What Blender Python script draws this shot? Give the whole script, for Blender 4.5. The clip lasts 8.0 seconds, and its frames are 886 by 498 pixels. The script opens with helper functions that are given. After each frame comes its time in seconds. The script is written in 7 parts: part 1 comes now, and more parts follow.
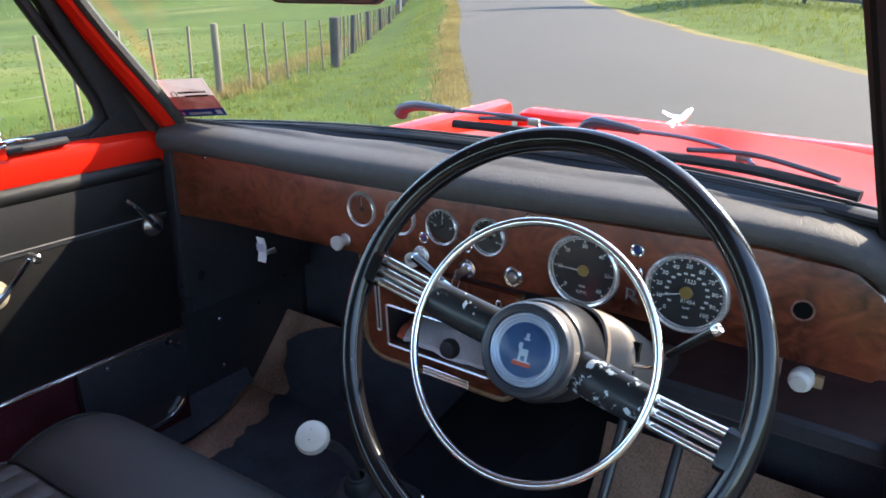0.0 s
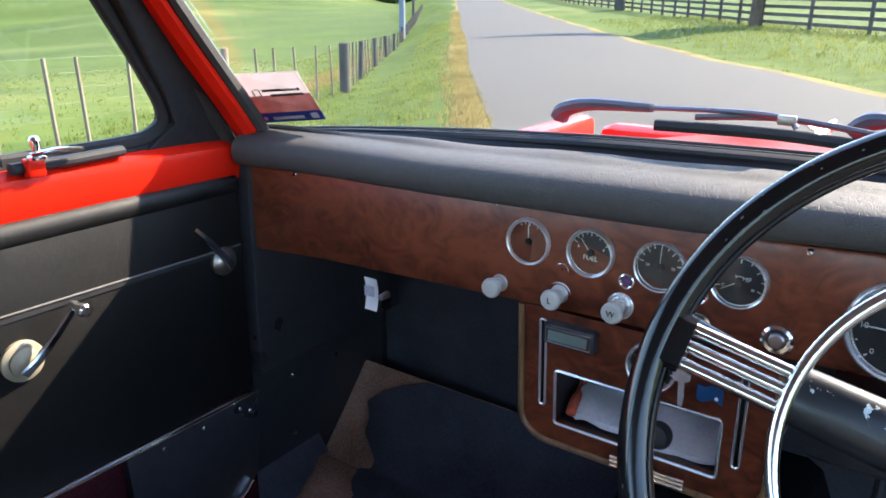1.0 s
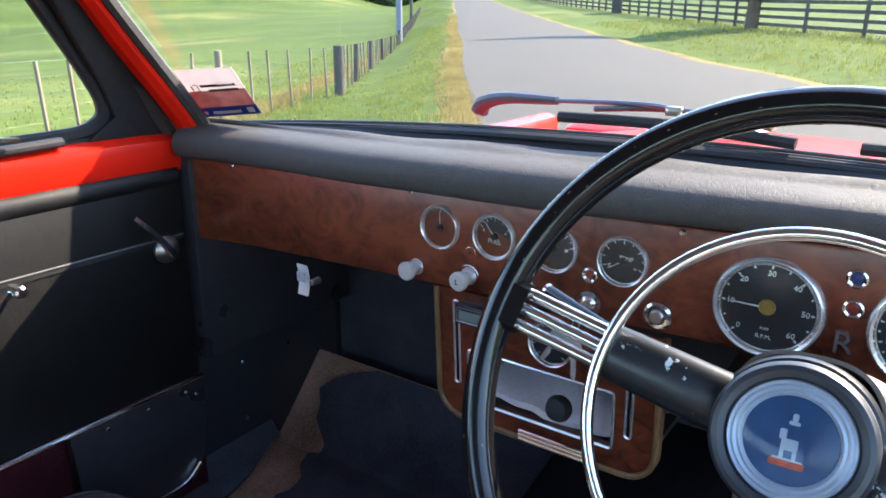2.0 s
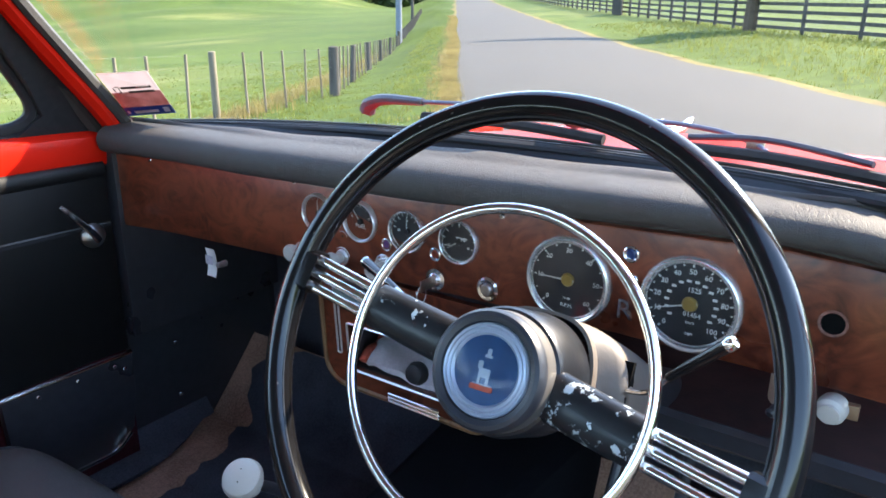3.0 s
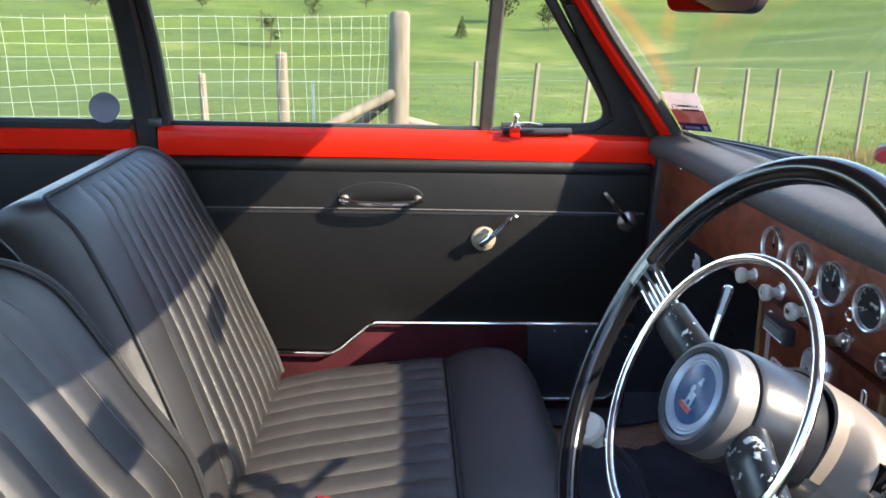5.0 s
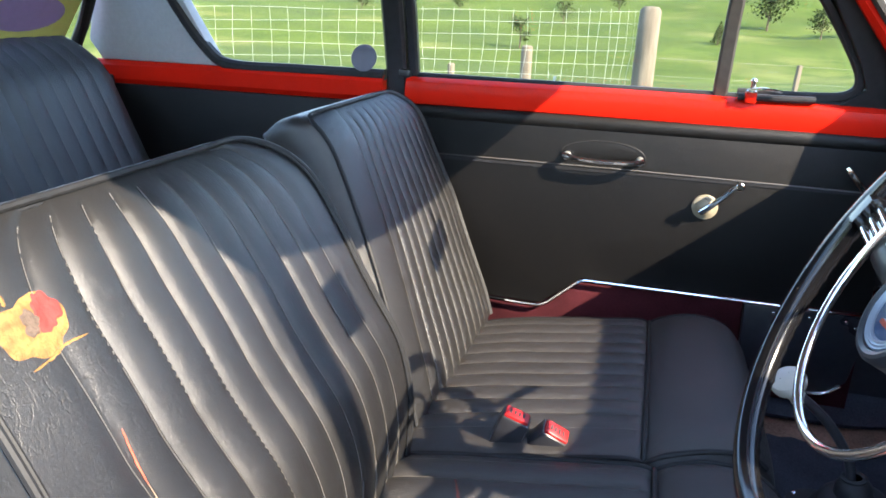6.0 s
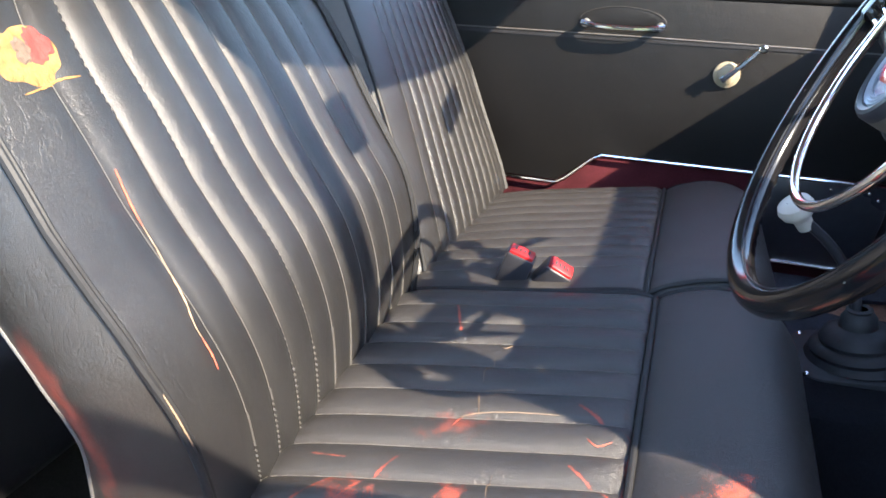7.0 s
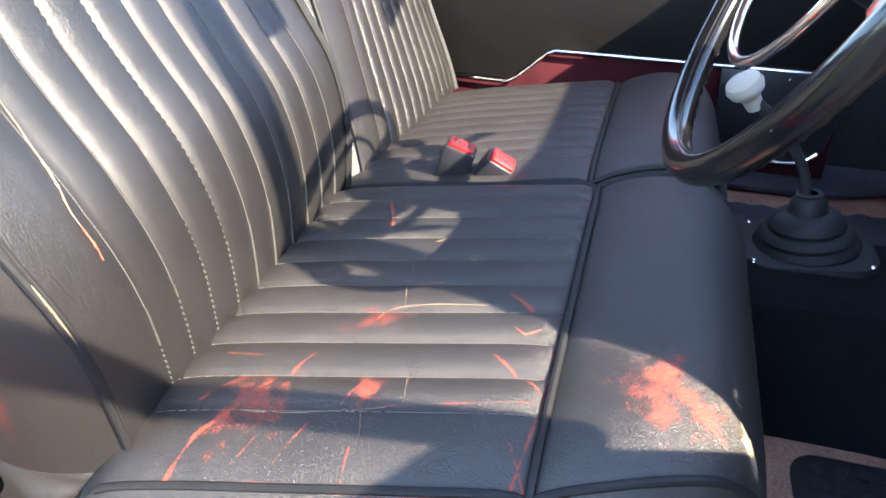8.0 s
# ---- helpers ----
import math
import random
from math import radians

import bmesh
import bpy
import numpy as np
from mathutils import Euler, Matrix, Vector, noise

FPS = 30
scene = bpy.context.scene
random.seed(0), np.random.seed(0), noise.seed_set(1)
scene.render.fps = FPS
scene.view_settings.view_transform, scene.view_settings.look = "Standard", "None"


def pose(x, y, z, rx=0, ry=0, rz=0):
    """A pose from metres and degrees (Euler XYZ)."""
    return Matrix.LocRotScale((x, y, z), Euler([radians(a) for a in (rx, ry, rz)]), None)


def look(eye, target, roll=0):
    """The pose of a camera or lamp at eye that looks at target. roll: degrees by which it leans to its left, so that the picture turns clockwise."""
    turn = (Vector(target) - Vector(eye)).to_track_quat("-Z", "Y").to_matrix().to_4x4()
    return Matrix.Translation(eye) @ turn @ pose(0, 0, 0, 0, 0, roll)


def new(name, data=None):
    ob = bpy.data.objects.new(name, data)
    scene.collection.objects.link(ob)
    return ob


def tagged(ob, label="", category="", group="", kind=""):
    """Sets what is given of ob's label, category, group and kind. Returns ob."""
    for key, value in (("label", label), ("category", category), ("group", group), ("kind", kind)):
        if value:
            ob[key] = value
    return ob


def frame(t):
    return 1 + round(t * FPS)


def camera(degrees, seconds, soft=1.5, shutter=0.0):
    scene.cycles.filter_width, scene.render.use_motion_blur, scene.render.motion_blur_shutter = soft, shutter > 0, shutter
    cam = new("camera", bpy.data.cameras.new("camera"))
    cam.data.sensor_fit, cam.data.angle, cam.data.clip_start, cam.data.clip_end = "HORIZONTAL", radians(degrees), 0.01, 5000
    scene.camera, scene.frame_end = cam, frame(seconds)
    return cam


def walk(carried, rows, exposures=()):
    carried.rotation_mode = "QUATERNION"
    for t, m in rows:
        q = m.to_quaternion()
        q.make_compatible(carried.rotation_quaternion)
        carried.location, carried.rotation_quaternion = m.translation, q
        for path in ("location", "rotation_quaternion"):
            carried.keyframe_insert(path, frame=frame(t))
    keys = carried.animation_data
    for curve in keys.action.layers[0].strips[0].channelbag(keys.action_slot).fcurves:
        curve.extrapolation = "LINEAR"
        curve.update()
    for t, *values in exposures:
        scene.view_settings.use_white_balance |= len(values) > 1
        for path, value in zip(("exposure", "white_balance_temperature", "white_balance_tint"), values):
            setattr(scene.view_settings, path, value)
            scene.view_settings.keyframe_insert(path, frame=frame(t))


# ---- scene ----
cam = camera(62.0, 8.0, soft=1.7)
PATH = [
    (0, (0.536, 0.298, 1.214), (-0.537, 1.835, 0.517), 0.4),
    (0.5, (0.272, 0.397, 1.149), (-0.809, 1.948, 0.497), 0.2),
    (1, (0.197, 0.407, 1.131), (-0.89, 1.964, 0.502), 0.3),
    (1.5, (0.235, 0.424, 1.119), (-0.852, 1.984, 0.497), 0.2),
    (2.8, (0.458, 0.413, 1.142), (-0.629, 1.973, 0.52), 0.4),
    (3, (0.503, 0.422, 1.141), (-0.588, 1.979, 0.522), 0.4),
    (3.5, (0.591, 0.452, 1.152), (-0.569, 1.959, 0.534), 0.9),
    (4, (0.667, 0.495, 1.172), (-0.723, 1.793, 0.554), 1.3),
    (4.5, (0.727, 0.563, 1.188), (-1.011, 1.333, 0.568), 1.3),
    (5, (0.763, 0.596, 1.184), (-1.133, 0.694, 0.557), 1.4),
    (5.2, (0.784, 0.601, 1.184), (-1.11, 0.484, 0.554), 1.3),
    (6.3, (0.857, 0.64, 1.074), (-0.954, 0.102, 0.418), 2.0),
    (6.5, (0.865, 0.65, 1.056), (-0.932, 0.097, 0.372), 1.9),
    (7, (0.882, 0.677, 0.978), (-0.871, 0.117, 0.194), 1.7),
    (7.5, (0.882, 0.695, 0.936), (-0.821, 0.153, 0.039), 1.2),
    (8, (0.839, 0.716, 0.927), (-0.847, 0.25, -0.042), 1.1),
]
walk(cam, [(t, look(eye, target, roll)) for t, eye, target, roll in PATH], exposures=[(0, 2.78, 7000, 10), (0.5, 2.95, 7000, 10), (1, 3.10, 7000, 10), (1.5, 3.11, 7000, 10), (3, 3.10, 7000, 10), (3.5, 3.01, 7000, 10), (4.5, 2.93, 7000, 10), (5.2, 2.95, 7000, 10), (6.5, 3.21, 7000, 10), (7, 3.43, 7000, 10), (7.5, 3.67, 7000, 10), (8, 3.74, 7000, 10)])

# ---- light ----
SUN_WAY = Vector((0.40, 0.80, 0.65)).normalized()
world = bpy.data.worlds.new("sky")
scene.world = world
world.use_nodes = True
_sky = world.node_tree.nodes.new("ShaderNodeTexSky")
_sky.sky_type = 'NISHITA'
_sky.sun_disc = False
_sky.ozone_density = 3.4
_sky.dust_density = 0.5
_sky.sun_elevation = math.asin(SUN_WAY.z)
_sky.sun_rotation = math.atan2(SUN_WAY.x, SUN_WAY.y)
_bg = world.node_tree.nodes["Background"]
_bg.inputs[1].default_value = 0.15
world.node_tree.links.new(_sky.outputs[0], _bg.inputs[0])
sun = new("sun", bpy.data.lights.new("sun", 'SUN'))
sun.data.energy, sun.data.angle, sun.data.color = 2.75, radians(0.55), (1.0, 0.905, 0.765)
sun.matrix_world = look(SUN_WAY * 30, (0, 0, 0))

# ---- materials ----
def mat(name, base, rough=0.5, metal=0.0, vary=0.25, scale=40.0, big=3.0, bump=0.0, bscale=300.0, kind="noise",
        coat=0.0, spec=0.5, second=None, mix=0.5, rvary=0.08, stretch=(1, 1, 1), sharp=0.0, detail=6.0, warp=0.0):
    """Principled surface with colour variation at two scales and fine relief."""
    m = bpy.data.materials.new(name)
    m.use_nodes = True
    nt = m.node_tree
    nd, ln = nt.nodes, nt.links
    b = nd["Principled BSDF"]
    b.inputs["Roughness"].default_value = rough
    b.inputs["Metallic"].default_value = metal
    b.inputs["Specular IOR Level"].default_value = spec
    b.inputs["Coat Weight"].default_value = coat
    b.inputs["Coat Roughness"].default_value = 0.06
    tc = nd.new("ShaderNodeTexCoord")
    mp = nd.new("ShaderNodeMapping")
    mp.inputs["Scale"].default_value = stretch
    ln.new(tc.outputs["Object"], mp.inputs[0])
    n1 = nd.new("ShaderNodeTexNoise")
    n1.inputs["Scale"].default_value = scale
    n1.inputs["Detail"].default_value = detail
    n1.inputs["Distortion"].default_value = warp
    n2 = nd.new("ShaderNodeTexNoise")
    n2.inputs["Scale"].default_value = big
    n2.inputs["Detail"].default_value = 4
    for n in (n1, n2):
        ln.new(mp.outputs[0], n.inputs["Vector"])
    add = nd.new("ShaderNodeMath")
    add.operation = 'ADD'
    ln.new(n1.outputs[0], add.inputs[0])
    ln.new(n2.outputs[0], add.inputs[1])
    half = nd.new("ShaderNodeMapRange")
    half.inputs[1].default_value, half.inputs[2].default_value = 0.65 + sharp, 1.35 - sharp
    ln.new(add.outputs[0], half.inputs[0])
    ramp = nd.new("ShaderNodeMix")
    ramp.data_type = 'RGBA'
    lo = [c * (1 - vary) for c in base]
    hi = [min(1, c * (1 + vary)) for c in base] if second is None else list(second)
    ramp.inputs[6].default_value = (*lo, 1)
    ramp.inputs[7].default_value = (*hi, 1)
    ln.new(half.outputs[0], ramp.inputs[0])
    ln.new(ramp.outputs[2], b.inputs["Base Color"])
    rr = nd.new("ShaderNodeMapRange")
    rr.inputs[3].default_value, rr.inputs[4].default_value = max(0, rough - rvary), min(1, rough + rvary)
    ln.new(n2.outputs[0], rr.inputs[0])
    ln.new(rr.outputs[0], b.inputs["Roughness"])
    if bump:
        if kind == "voronoi":
            tex = nd.new("ShaderNodeTexVoronoi")
            tex.feature = 'DISTANCE_TO_EDGE'
            tex.inputs["Scale"].default_value = bscale
            out = tex.outputs["Distance"]
        else:
            tex = nd.new("ShaderNodeTexNoise")
            tex.inputs["Scale"].default_value = bscale
            tex.inputs["Detail"].default_value = 5
            out = tex.outputs[0]
        ln.new(mp.outputs[0], tex.inputs["Vector"])
        bp = nd.new("ShaderNodeBump")
        bp.inputs["Strength"].default_value = bump
        bp.inputs["Distance"].default_value = 0.002
        ln.new(out, bp.inputs["Height"])
        ln.new(bp.outputs[0], b.inputs["Normal"])
    return m


def glass(name, tint=(0.97, 0.97, 0.965), rough=0.0):
    m = bpy.data.materials.new(name)
    m.use_nodes = True
    nt = m.node_tree
    nt.nodes.clear()
    out = nt.nodes.new("ShaderNodeOutputMaterial")
    tr = nt.nodes.new("ShaderNodeBsdfTransparent")
    tr.inputs[0].default_value = (*tint, 1)
    gl = nt.nodes.new("ShaderNodeBsdfGlossy")
    gl.inputs["Roughness"].default_value = rough
    lw = nt.nodes.new("ShaderNodeLayerWeight")
    lw.inputs[0].default_value = 0.5
    pw = nt.nodes.new("ShaderNodeMath")
    pw.operation = 'POWER'
    pw.inputs[1].default_value = 5.0
    nt.links.new(lw.outputs["Facing"], pw.inputs[0])
    ma = nt.nodes.new("ShaderNodeMath")
    ma.operation = 'MULTIPLY_ADD'
    ma.inputs[1].default_value, ma.inputs[2].default_value = 0.8, 0.022
    nt.links.new(pw.outputs[0], ma.inputs[0])
    mx = nt.nodes.new("ShaderNodeMixShader")
    nt.links.new(ma.outputs[0], mx.inputs[0])
    nt.links.new(tr.outputs[0], mx.inputs[1])
    nt.links.new(gl.outputs[0], mx.inputs[2])
    nt.links.new(mx.outputs[0], out.inputs[0])
    return m


def leather(name, base, rough, grain=900.0, crease=45.0, strength=0.5, red_marks=(), streaks=(), spec=0.5, crinkle=1.0, spread=0.42, swell=2.4, ragged=1.0):
    """Vinyl hide: fine grain, patches of crinkles, soft swells. (centre, radii, amount): rubbed places that show a red
    ground, or a painted red reflection; streaks: (from, to, half width, amount, colour) of scuffs, cracks or painted
    sun along a line."""
    m = bpy.data.materials.new(name)
    m.use_nodes = True
    nt = m.node_tree
    nd, ln = nt.nodes, nt.links
    b = nd["Principled BSDF"]
    b.inputs["Specular IOR Level"].default_value = spec
    tc = nd.new("ShaderNodeTexCoord")

    def tex(kind, scale, **kw):
        t = nd.new(kind)
        t.inputs["Scale"].default_value = scale
        for k, v in kw.items():
            t.inputs[k].default_value = v
        ln.new(tc.outputs["Object"], t.inputs["Vector"])
        return t

    def put(socket, v):
        if isinstance(v, (int, float, tuple)):
            socket.default_value = v
        else:
            ln.new(v, socket)

    def math_node(op, a, c=0.0):
        n = nd.new("ShaderNodeMath")
        n.operation = op
        put(n.inputs[0], a)
        put(n.inputs[1], c)
        return n.outputs[0]

    def vec(op, a, c, out="Vector"):
        n = nd.new("ShaderNodeVectorMath")
        n.operation = op
        put(n.inputs[0], a)
        put(n.inputs["Scale"] if op == 'SCALE' else n.inputs[1], c)
        return n.outputs[out]

    def ramp(v, lo, hi, top=1.0):
        n = nd.new("ShaderNodeMapRange")
        put(n.inputs[0], v)
        n.inputs[1].default_value, n.inputs[2].default_value, n.inputs[4].default_value = lo, hi, top
        return n.outputs[0]

    def blend(share, a, c):
        n = nd.new("ShaderNodeMix")
        n.data_type = 'RGBA'
        ln.new(share, n.inputs[0])
        for k, v in ((6, a), (7, c)):
            if isinstance(v, tuple):
                n.inputs[k].default_value = (*v, 1)
            else:
                ln.new(v, n.inputs[k])
        return n.outputs[2]

    big = tex("ShaderNodeTexNoise", 6.0, Detail=5.0)
    mid = tex("ShaderNodeTexNoise", 70.0, Detail=6.0)
    colour = blend(math_node('MULTIPLY', math_node('ADD', big.outputs[0], mid.outputs[0]), 0.5), tuple(c * 0.55 for c in base), tuple(c * 1.6 for c in base))
    fine = tex("ShaderNodeTexNoise", 850.0, Detail=3.0) if red_marks or streaks else None
    blot = tex("ShaderNodeTexNoise", 60.0, Detail=4.0) if red_marks or streaks else None
    if red_marks or streaks:
        rag = math_node('ADD', math_node('MULTIPLY', math_node('SUBTRACT', fine.outputs[0], 0.5), 2.2), math_node('MULTIPLY', math_node('SUBTRACT', blot.outputs[0], 0.5), 2.2))
    mark_share = None
    for centre, radii, amount in red_marks:
        near = math_node('SUBTRACT', 1.0, vec('LENGTH', vec('DIVIDE', vec('SUBTRACT', tc.outputs["Object"], centre), radii), (0, 0, 0), "Value"))
        share = ramp(math_node('ADD', near, math_node('MULTIPLY', rag, ragged)), 0.60, 0.95, amount)
        colour = blend(share, colour, (0.32, 0.046, 0.022))
        mark_share = share if mark_share is None else math_node('MAXIMUM', mark_share, share)
    for p, q, half, amount, tone in streaks:
        p, q = Vector((*p, 0)), Vector((*q, 0))
        flat = vec('MULTIPLY', tc.outputs["Object"], (1.0, 1.0, 0.0))
        rel = vec('SUBTRACT', flat, tuple(p))
        d = q - p
        t = math_node('MULTIPLY', vec('DOT_PRODUCT', rel, tuple(d), "Value"), 1.0 / d.length_squared)
        t = math_node('MINIMUM', math_node('MAXIMUM', t, 0.0), 1.0)
        foot = nd.new("ShaderNodeCombineXYZ")
        for k in range(2):
            ln.new(math_node('MULTIPLY', t, d[k]), foot.inputs[k])
        away = vec('LENGTH', vec('SUBTRACT', rel, foot.outputs[0]), (0, 0, 0), "Value")
        near = math_node('SUBTRACT', 1.0, math_node('MULTIPLY', away, 1.0 / half))
        share = ramp(math_node('ADD', math_node('MULTIPLY', near, 0.85), math_node('MULTIPLY', rag, 0.9)), 0.42, 0.90, amount)
        colour = blend(share, colour, tone)
        mark_share = share if mark_share is None else math_node('MAXIMUM', mark_share, share)
    ln.new(colour, b.inputs["Base Color"])
    rr = nd.new("ShaderNodeMapRange")
    rr.inputs[3].default_value, rr.inputs[4].default_value = rough - 0.09, rough + 0.09
    ln.new(big.outputs[0], rr.inputs[0])
    rough_out = rr.outputs[0]
    if mark_share is not None:
        rough_out = math_node('ADD', rough_out, math_node('MULTIPLY', mark_share, 0.3))
    ln.new(rough_out, b.inputs["Roughness"])
    # crinkles gather in patches; fine grain all over; soft swells below
    patch = ramp(tex("ShaderNodeTexNoise", 9.0, Detail=3.0).outputs[0], spread, spread + 0.24)

    def folds(scale, thin):
        f = tex("ShaderNodeTexNoise", scale, Detail=5.0, Distortion=0.45)
        ln.new(vec('MULTIPLY', tc.outputs["Object"], (1.5, 1.0, 0.5)), f.inputs["Vector"])
        return ramp(math_node('ABSOLUTE', math_node('SUBTRACT', f.outputs[0], 0.5)), 0.0, thin)
    g = tex("ShaderNodeTexVoronoi", grain)
    g.feature = 'DISTANCE_TO_EDGE'
    h = math_node('MULTIPLY', math_node('MINIMUM', g.outputs["Distance"], 0.16), 1.4)
    h = math_node('ADD', h, math_node('MULTIPLY', math_node('MULTIPLY', folds(crease, 0.035), patch), 0.55 * crinkle))
    h = math_node('ADD', h, math_node('MULTIPLY', folds(crease * 4.0, 0.09), 0.13 * crinkle))
    h = math_node('ADD', h, math_node('MULTIPLY', tex("ShaderNodeTexNoise", 22.0, Detail=3.0).outputs[0], swell))
    bp = nd.new("ShaderNodeBump")
    bp.inputs["Strength"].default_value = strength
    bp.inputs["Distance"].default_value = 0.0012
    ln.new(h, bp.inputs["Height"])
    ln.new(bp.outputs[0], b.inputs["Normal"])
    return m


M_RED = mat("red_paint", (0.60, 0.014, 0.006), 0.24, vary=0.06, scale=25, big=2, spec=0.10, rvary=0.05, bump=0.02, bscale=120)
M_BLACKP = mat("black_paint", (0.026, 0.026, 0.031), 0.3, vary=0.3, scale=60, big=6, bump=0.05, bscale=200)
M_BAKE = mat("black_bakelite", (0.006, 0.006, 0.007), 0.14, vary=0.3, scale=80, coat=0.0, bump=0.03, bscale=250, rvary=0.05)
M_CHROME = mat("chrome", (0.80, 0.80, 0.80), 0.12, 1.0, vary=0.08, scale=120, bump=0.03, bscale=400, rvary=0.05)
M_STEEL = mat("brushed_steel", (0.42, 0.40, 0.38), 0.33, 1.0, vary=0.15, scale=160, bump=0.05, bscale=500)
M_RUBBER = mat("rubber", (0.018, 0.018, 0.020), 0.55, spec=0.25, vary=0.35, scale=90, big=8, bump=0.15, bscale=300)
M_GREYR = mat("weathered_rubber", (0.030, 0.028, 0.026), 0.6, vary=0.4, scale=60, big=9, bump=0.25, bscale=250)
M_DKSEAL = mat("dark_rubber_seal", (0.012, 0.009, 0.0085), 0.6, spec=0.15, vary=0.4, scale=60, big=9, bump=0.25, bscale=250)
M_VINYL = leather("black_vinyl", (0.0062, 0.0058, 0.0057), 0.42, 800, 48, 0.42, spec=0.27, crinkle=0.9)
M_PAD = leather("dash_vinyl", (0.050, 0.045, 0.042), 0.62, 560, 66, 0.50, spec=0.35, crinkle=1.1, spread=0.26, swell=1.6)
M_WALNUT = mat("walnut", (0.062, 0.0135, 0.0072), 0.30, vary=0.30, scale=26, big=7, second=(0.185, 0.046, 0.021), coat=0.10, spec=0.35, warp=2.2,
               bump=0.08, bscale=180, stretch=(0.9, 1, 1.2), sharp=0.10, detail=9)
M_WALNUT2 = mat("pale_walnut_edge", (0.17, 0.085, 0.035), 0.42, vary=0.4, scale=60, big=8, second=(0.27, 0.15, 0.07), stretch=(3, 1, 0.5), bump=0.1)
M_IVORY = mat("ivory_plastic", (0.46, 0.43, 0.38), 0.4, vary=0.08, scale=50, bump=0.03)
M_BEIGE = mat("beige_column_paint", (0.128, 0.105, 0.086), 0.58, vary=0.1, scale=70, big=8, bump=0.06, bscale=300)
M_HUB = mat("satin_grey_metal", (0.135, 0.125, 0.116), 0.40, 0.4, vary=0.12, scale=80, bump=0.04, bscale=300)
M_CARPET = mat("brown_carpet", (0.38, 0.22, 0.155), 0.95, vary=0.5, scale=260, big=10, bump=1.0, bscale=700, spec=0.1)
M_REDCARPET = mat("maroon_carpet", (0.058, 0.012, 0.016), 0.95, vary=0.5, scale=400, big=12, bump=1.0, bscale=600, spec=0.1)
# Tunnel and footwell share one felt; the footwell copy is lightened for haze.
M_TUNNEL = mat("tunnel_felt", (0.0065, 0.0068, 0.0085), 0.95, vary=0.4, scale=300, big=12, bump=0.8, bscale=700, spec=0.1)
M_BLACKCARPET = mat("haze_lifted_felt", (0.062, 0.064, 0.078), 0.95, vary=0.4, scale=300, big=12, bump=0.8, bscale=700, spec=0.1)
M_LINING = mat("grey_headlining", (0.42, 0.43, 0.45), 0.8, vary=0.08, scale=120, bump=0.2, bscale=500)
M_DIAL = mat("dial_black", (0.010, 0.010, 0.011), 0.55, vary=0.2, scale=60)
M_WHITE = mat("white_mark", (0.70, 0.69, 0.65), 0.6, vary=0.08, scale=80)
M_AMBER = mat("brass_cap", (0.42, 0.27, 0.07), 0.4, 0.5, vary=0.15)
M_GLASS = glass("clear_glass")
M_DIALGLASS = glass("dial_glass", (0.93, 0.94, 0.94), 0.02)
M_STITCH = mat("pale_thread", (0.105, 0.097, 0.088), 0.8, vary=0.2, scale=300)
M_FOAM = mat("yellow_foam", (0.23, 0.118, 0.034), 0.9, vary=0.5, scale=120, big=30, bump=0.6, bscale=300)
M_TEAR = mat("torn_red_backing", (0.42, 0.075, 0.042), 0.85, vary=0.6, scale=200, big=40, bump=0.4, bscale=400)
M_PALETEAR = mat("pale_torn_cloth", (0.175, 0.118, 0.076), 0.75, vary=0.35, scale=150, big=50, bump=0.4, bscale=300)
M_BUCKLERED = mat("red_button", (0.36, 0.010, 0.012), 0.4, vary=0.1)
M_TOWEL = mat("white_cloth", (0.62, 0.58, 0.60), 0.95, vary=0.12, scale=200, bump=0.8, bscale=500, spec=0.1)
M_BLUE = mat("blue_enamel", (0.008, 0.050, 0.135), 0.35, vary=0.3, scale=60, big=20, spec=0.3)
M_BEZEL = mat("bright_bezel", (0.78, 0.77, 0.75), 0.26, 0.8, vary=0.1, scale=120, bump=0.03, bscale=400)
# Near-black stand-in for the shade inside openings.
M_PIT = mat("recess_shade", (0.004, 0.004, 0.004), 0.9, vary=0.3, scale=80, spec=0.05)
M_FACE = mat("dial_enamel", (0.018, 0.018, 0.020), 0.45, vary=0.5, scale=30, big=18)
M_BLUEGREY = mat("grey_ring_enamel", (0.30, 0.35, 0.42), 0.35, 0.3, vary=0.1)


# ---- mesh builders ----
def linked(name, bm, material, parent=None, label="", smooth=True, sharp=35):
    me = bpy.data.meshes.new(name)
    bmesh.ops.recalc_face_normals(bm, faces=bm.faces)
    if smooth:
        for f in bm.faces:
            f.smooth = True
        for e in bm.edges:
            if len(e.link_faces) == 2 and e.calc_face_angle(0) > radians(sharp):
                e.smooth = False
    bm.to_mesh(me)
    bm.free()
    for m in (material if isinstance(material, (list, tuple)) else (material,)):
        me.materials.append(m)
    ob = new(name, me)
    if parent is not None:
        ob.parent = parent
        if parent.type == 'EMPTY':
            ob.matrix_parent_inverse = Matrix.Translation(-parent.location)
    if label:
        ob["label"] = label
    return ob


def part(name, bm, material, parent, label="", **kw):
    return linked(name, bm, material, parent, label, **kw)


def thing(name, label, category, at=(0, 0, 0), group="", kind=""):
    ob = new(name)
    ob.location = at
    return tagged(ob, label, category, group, kind)


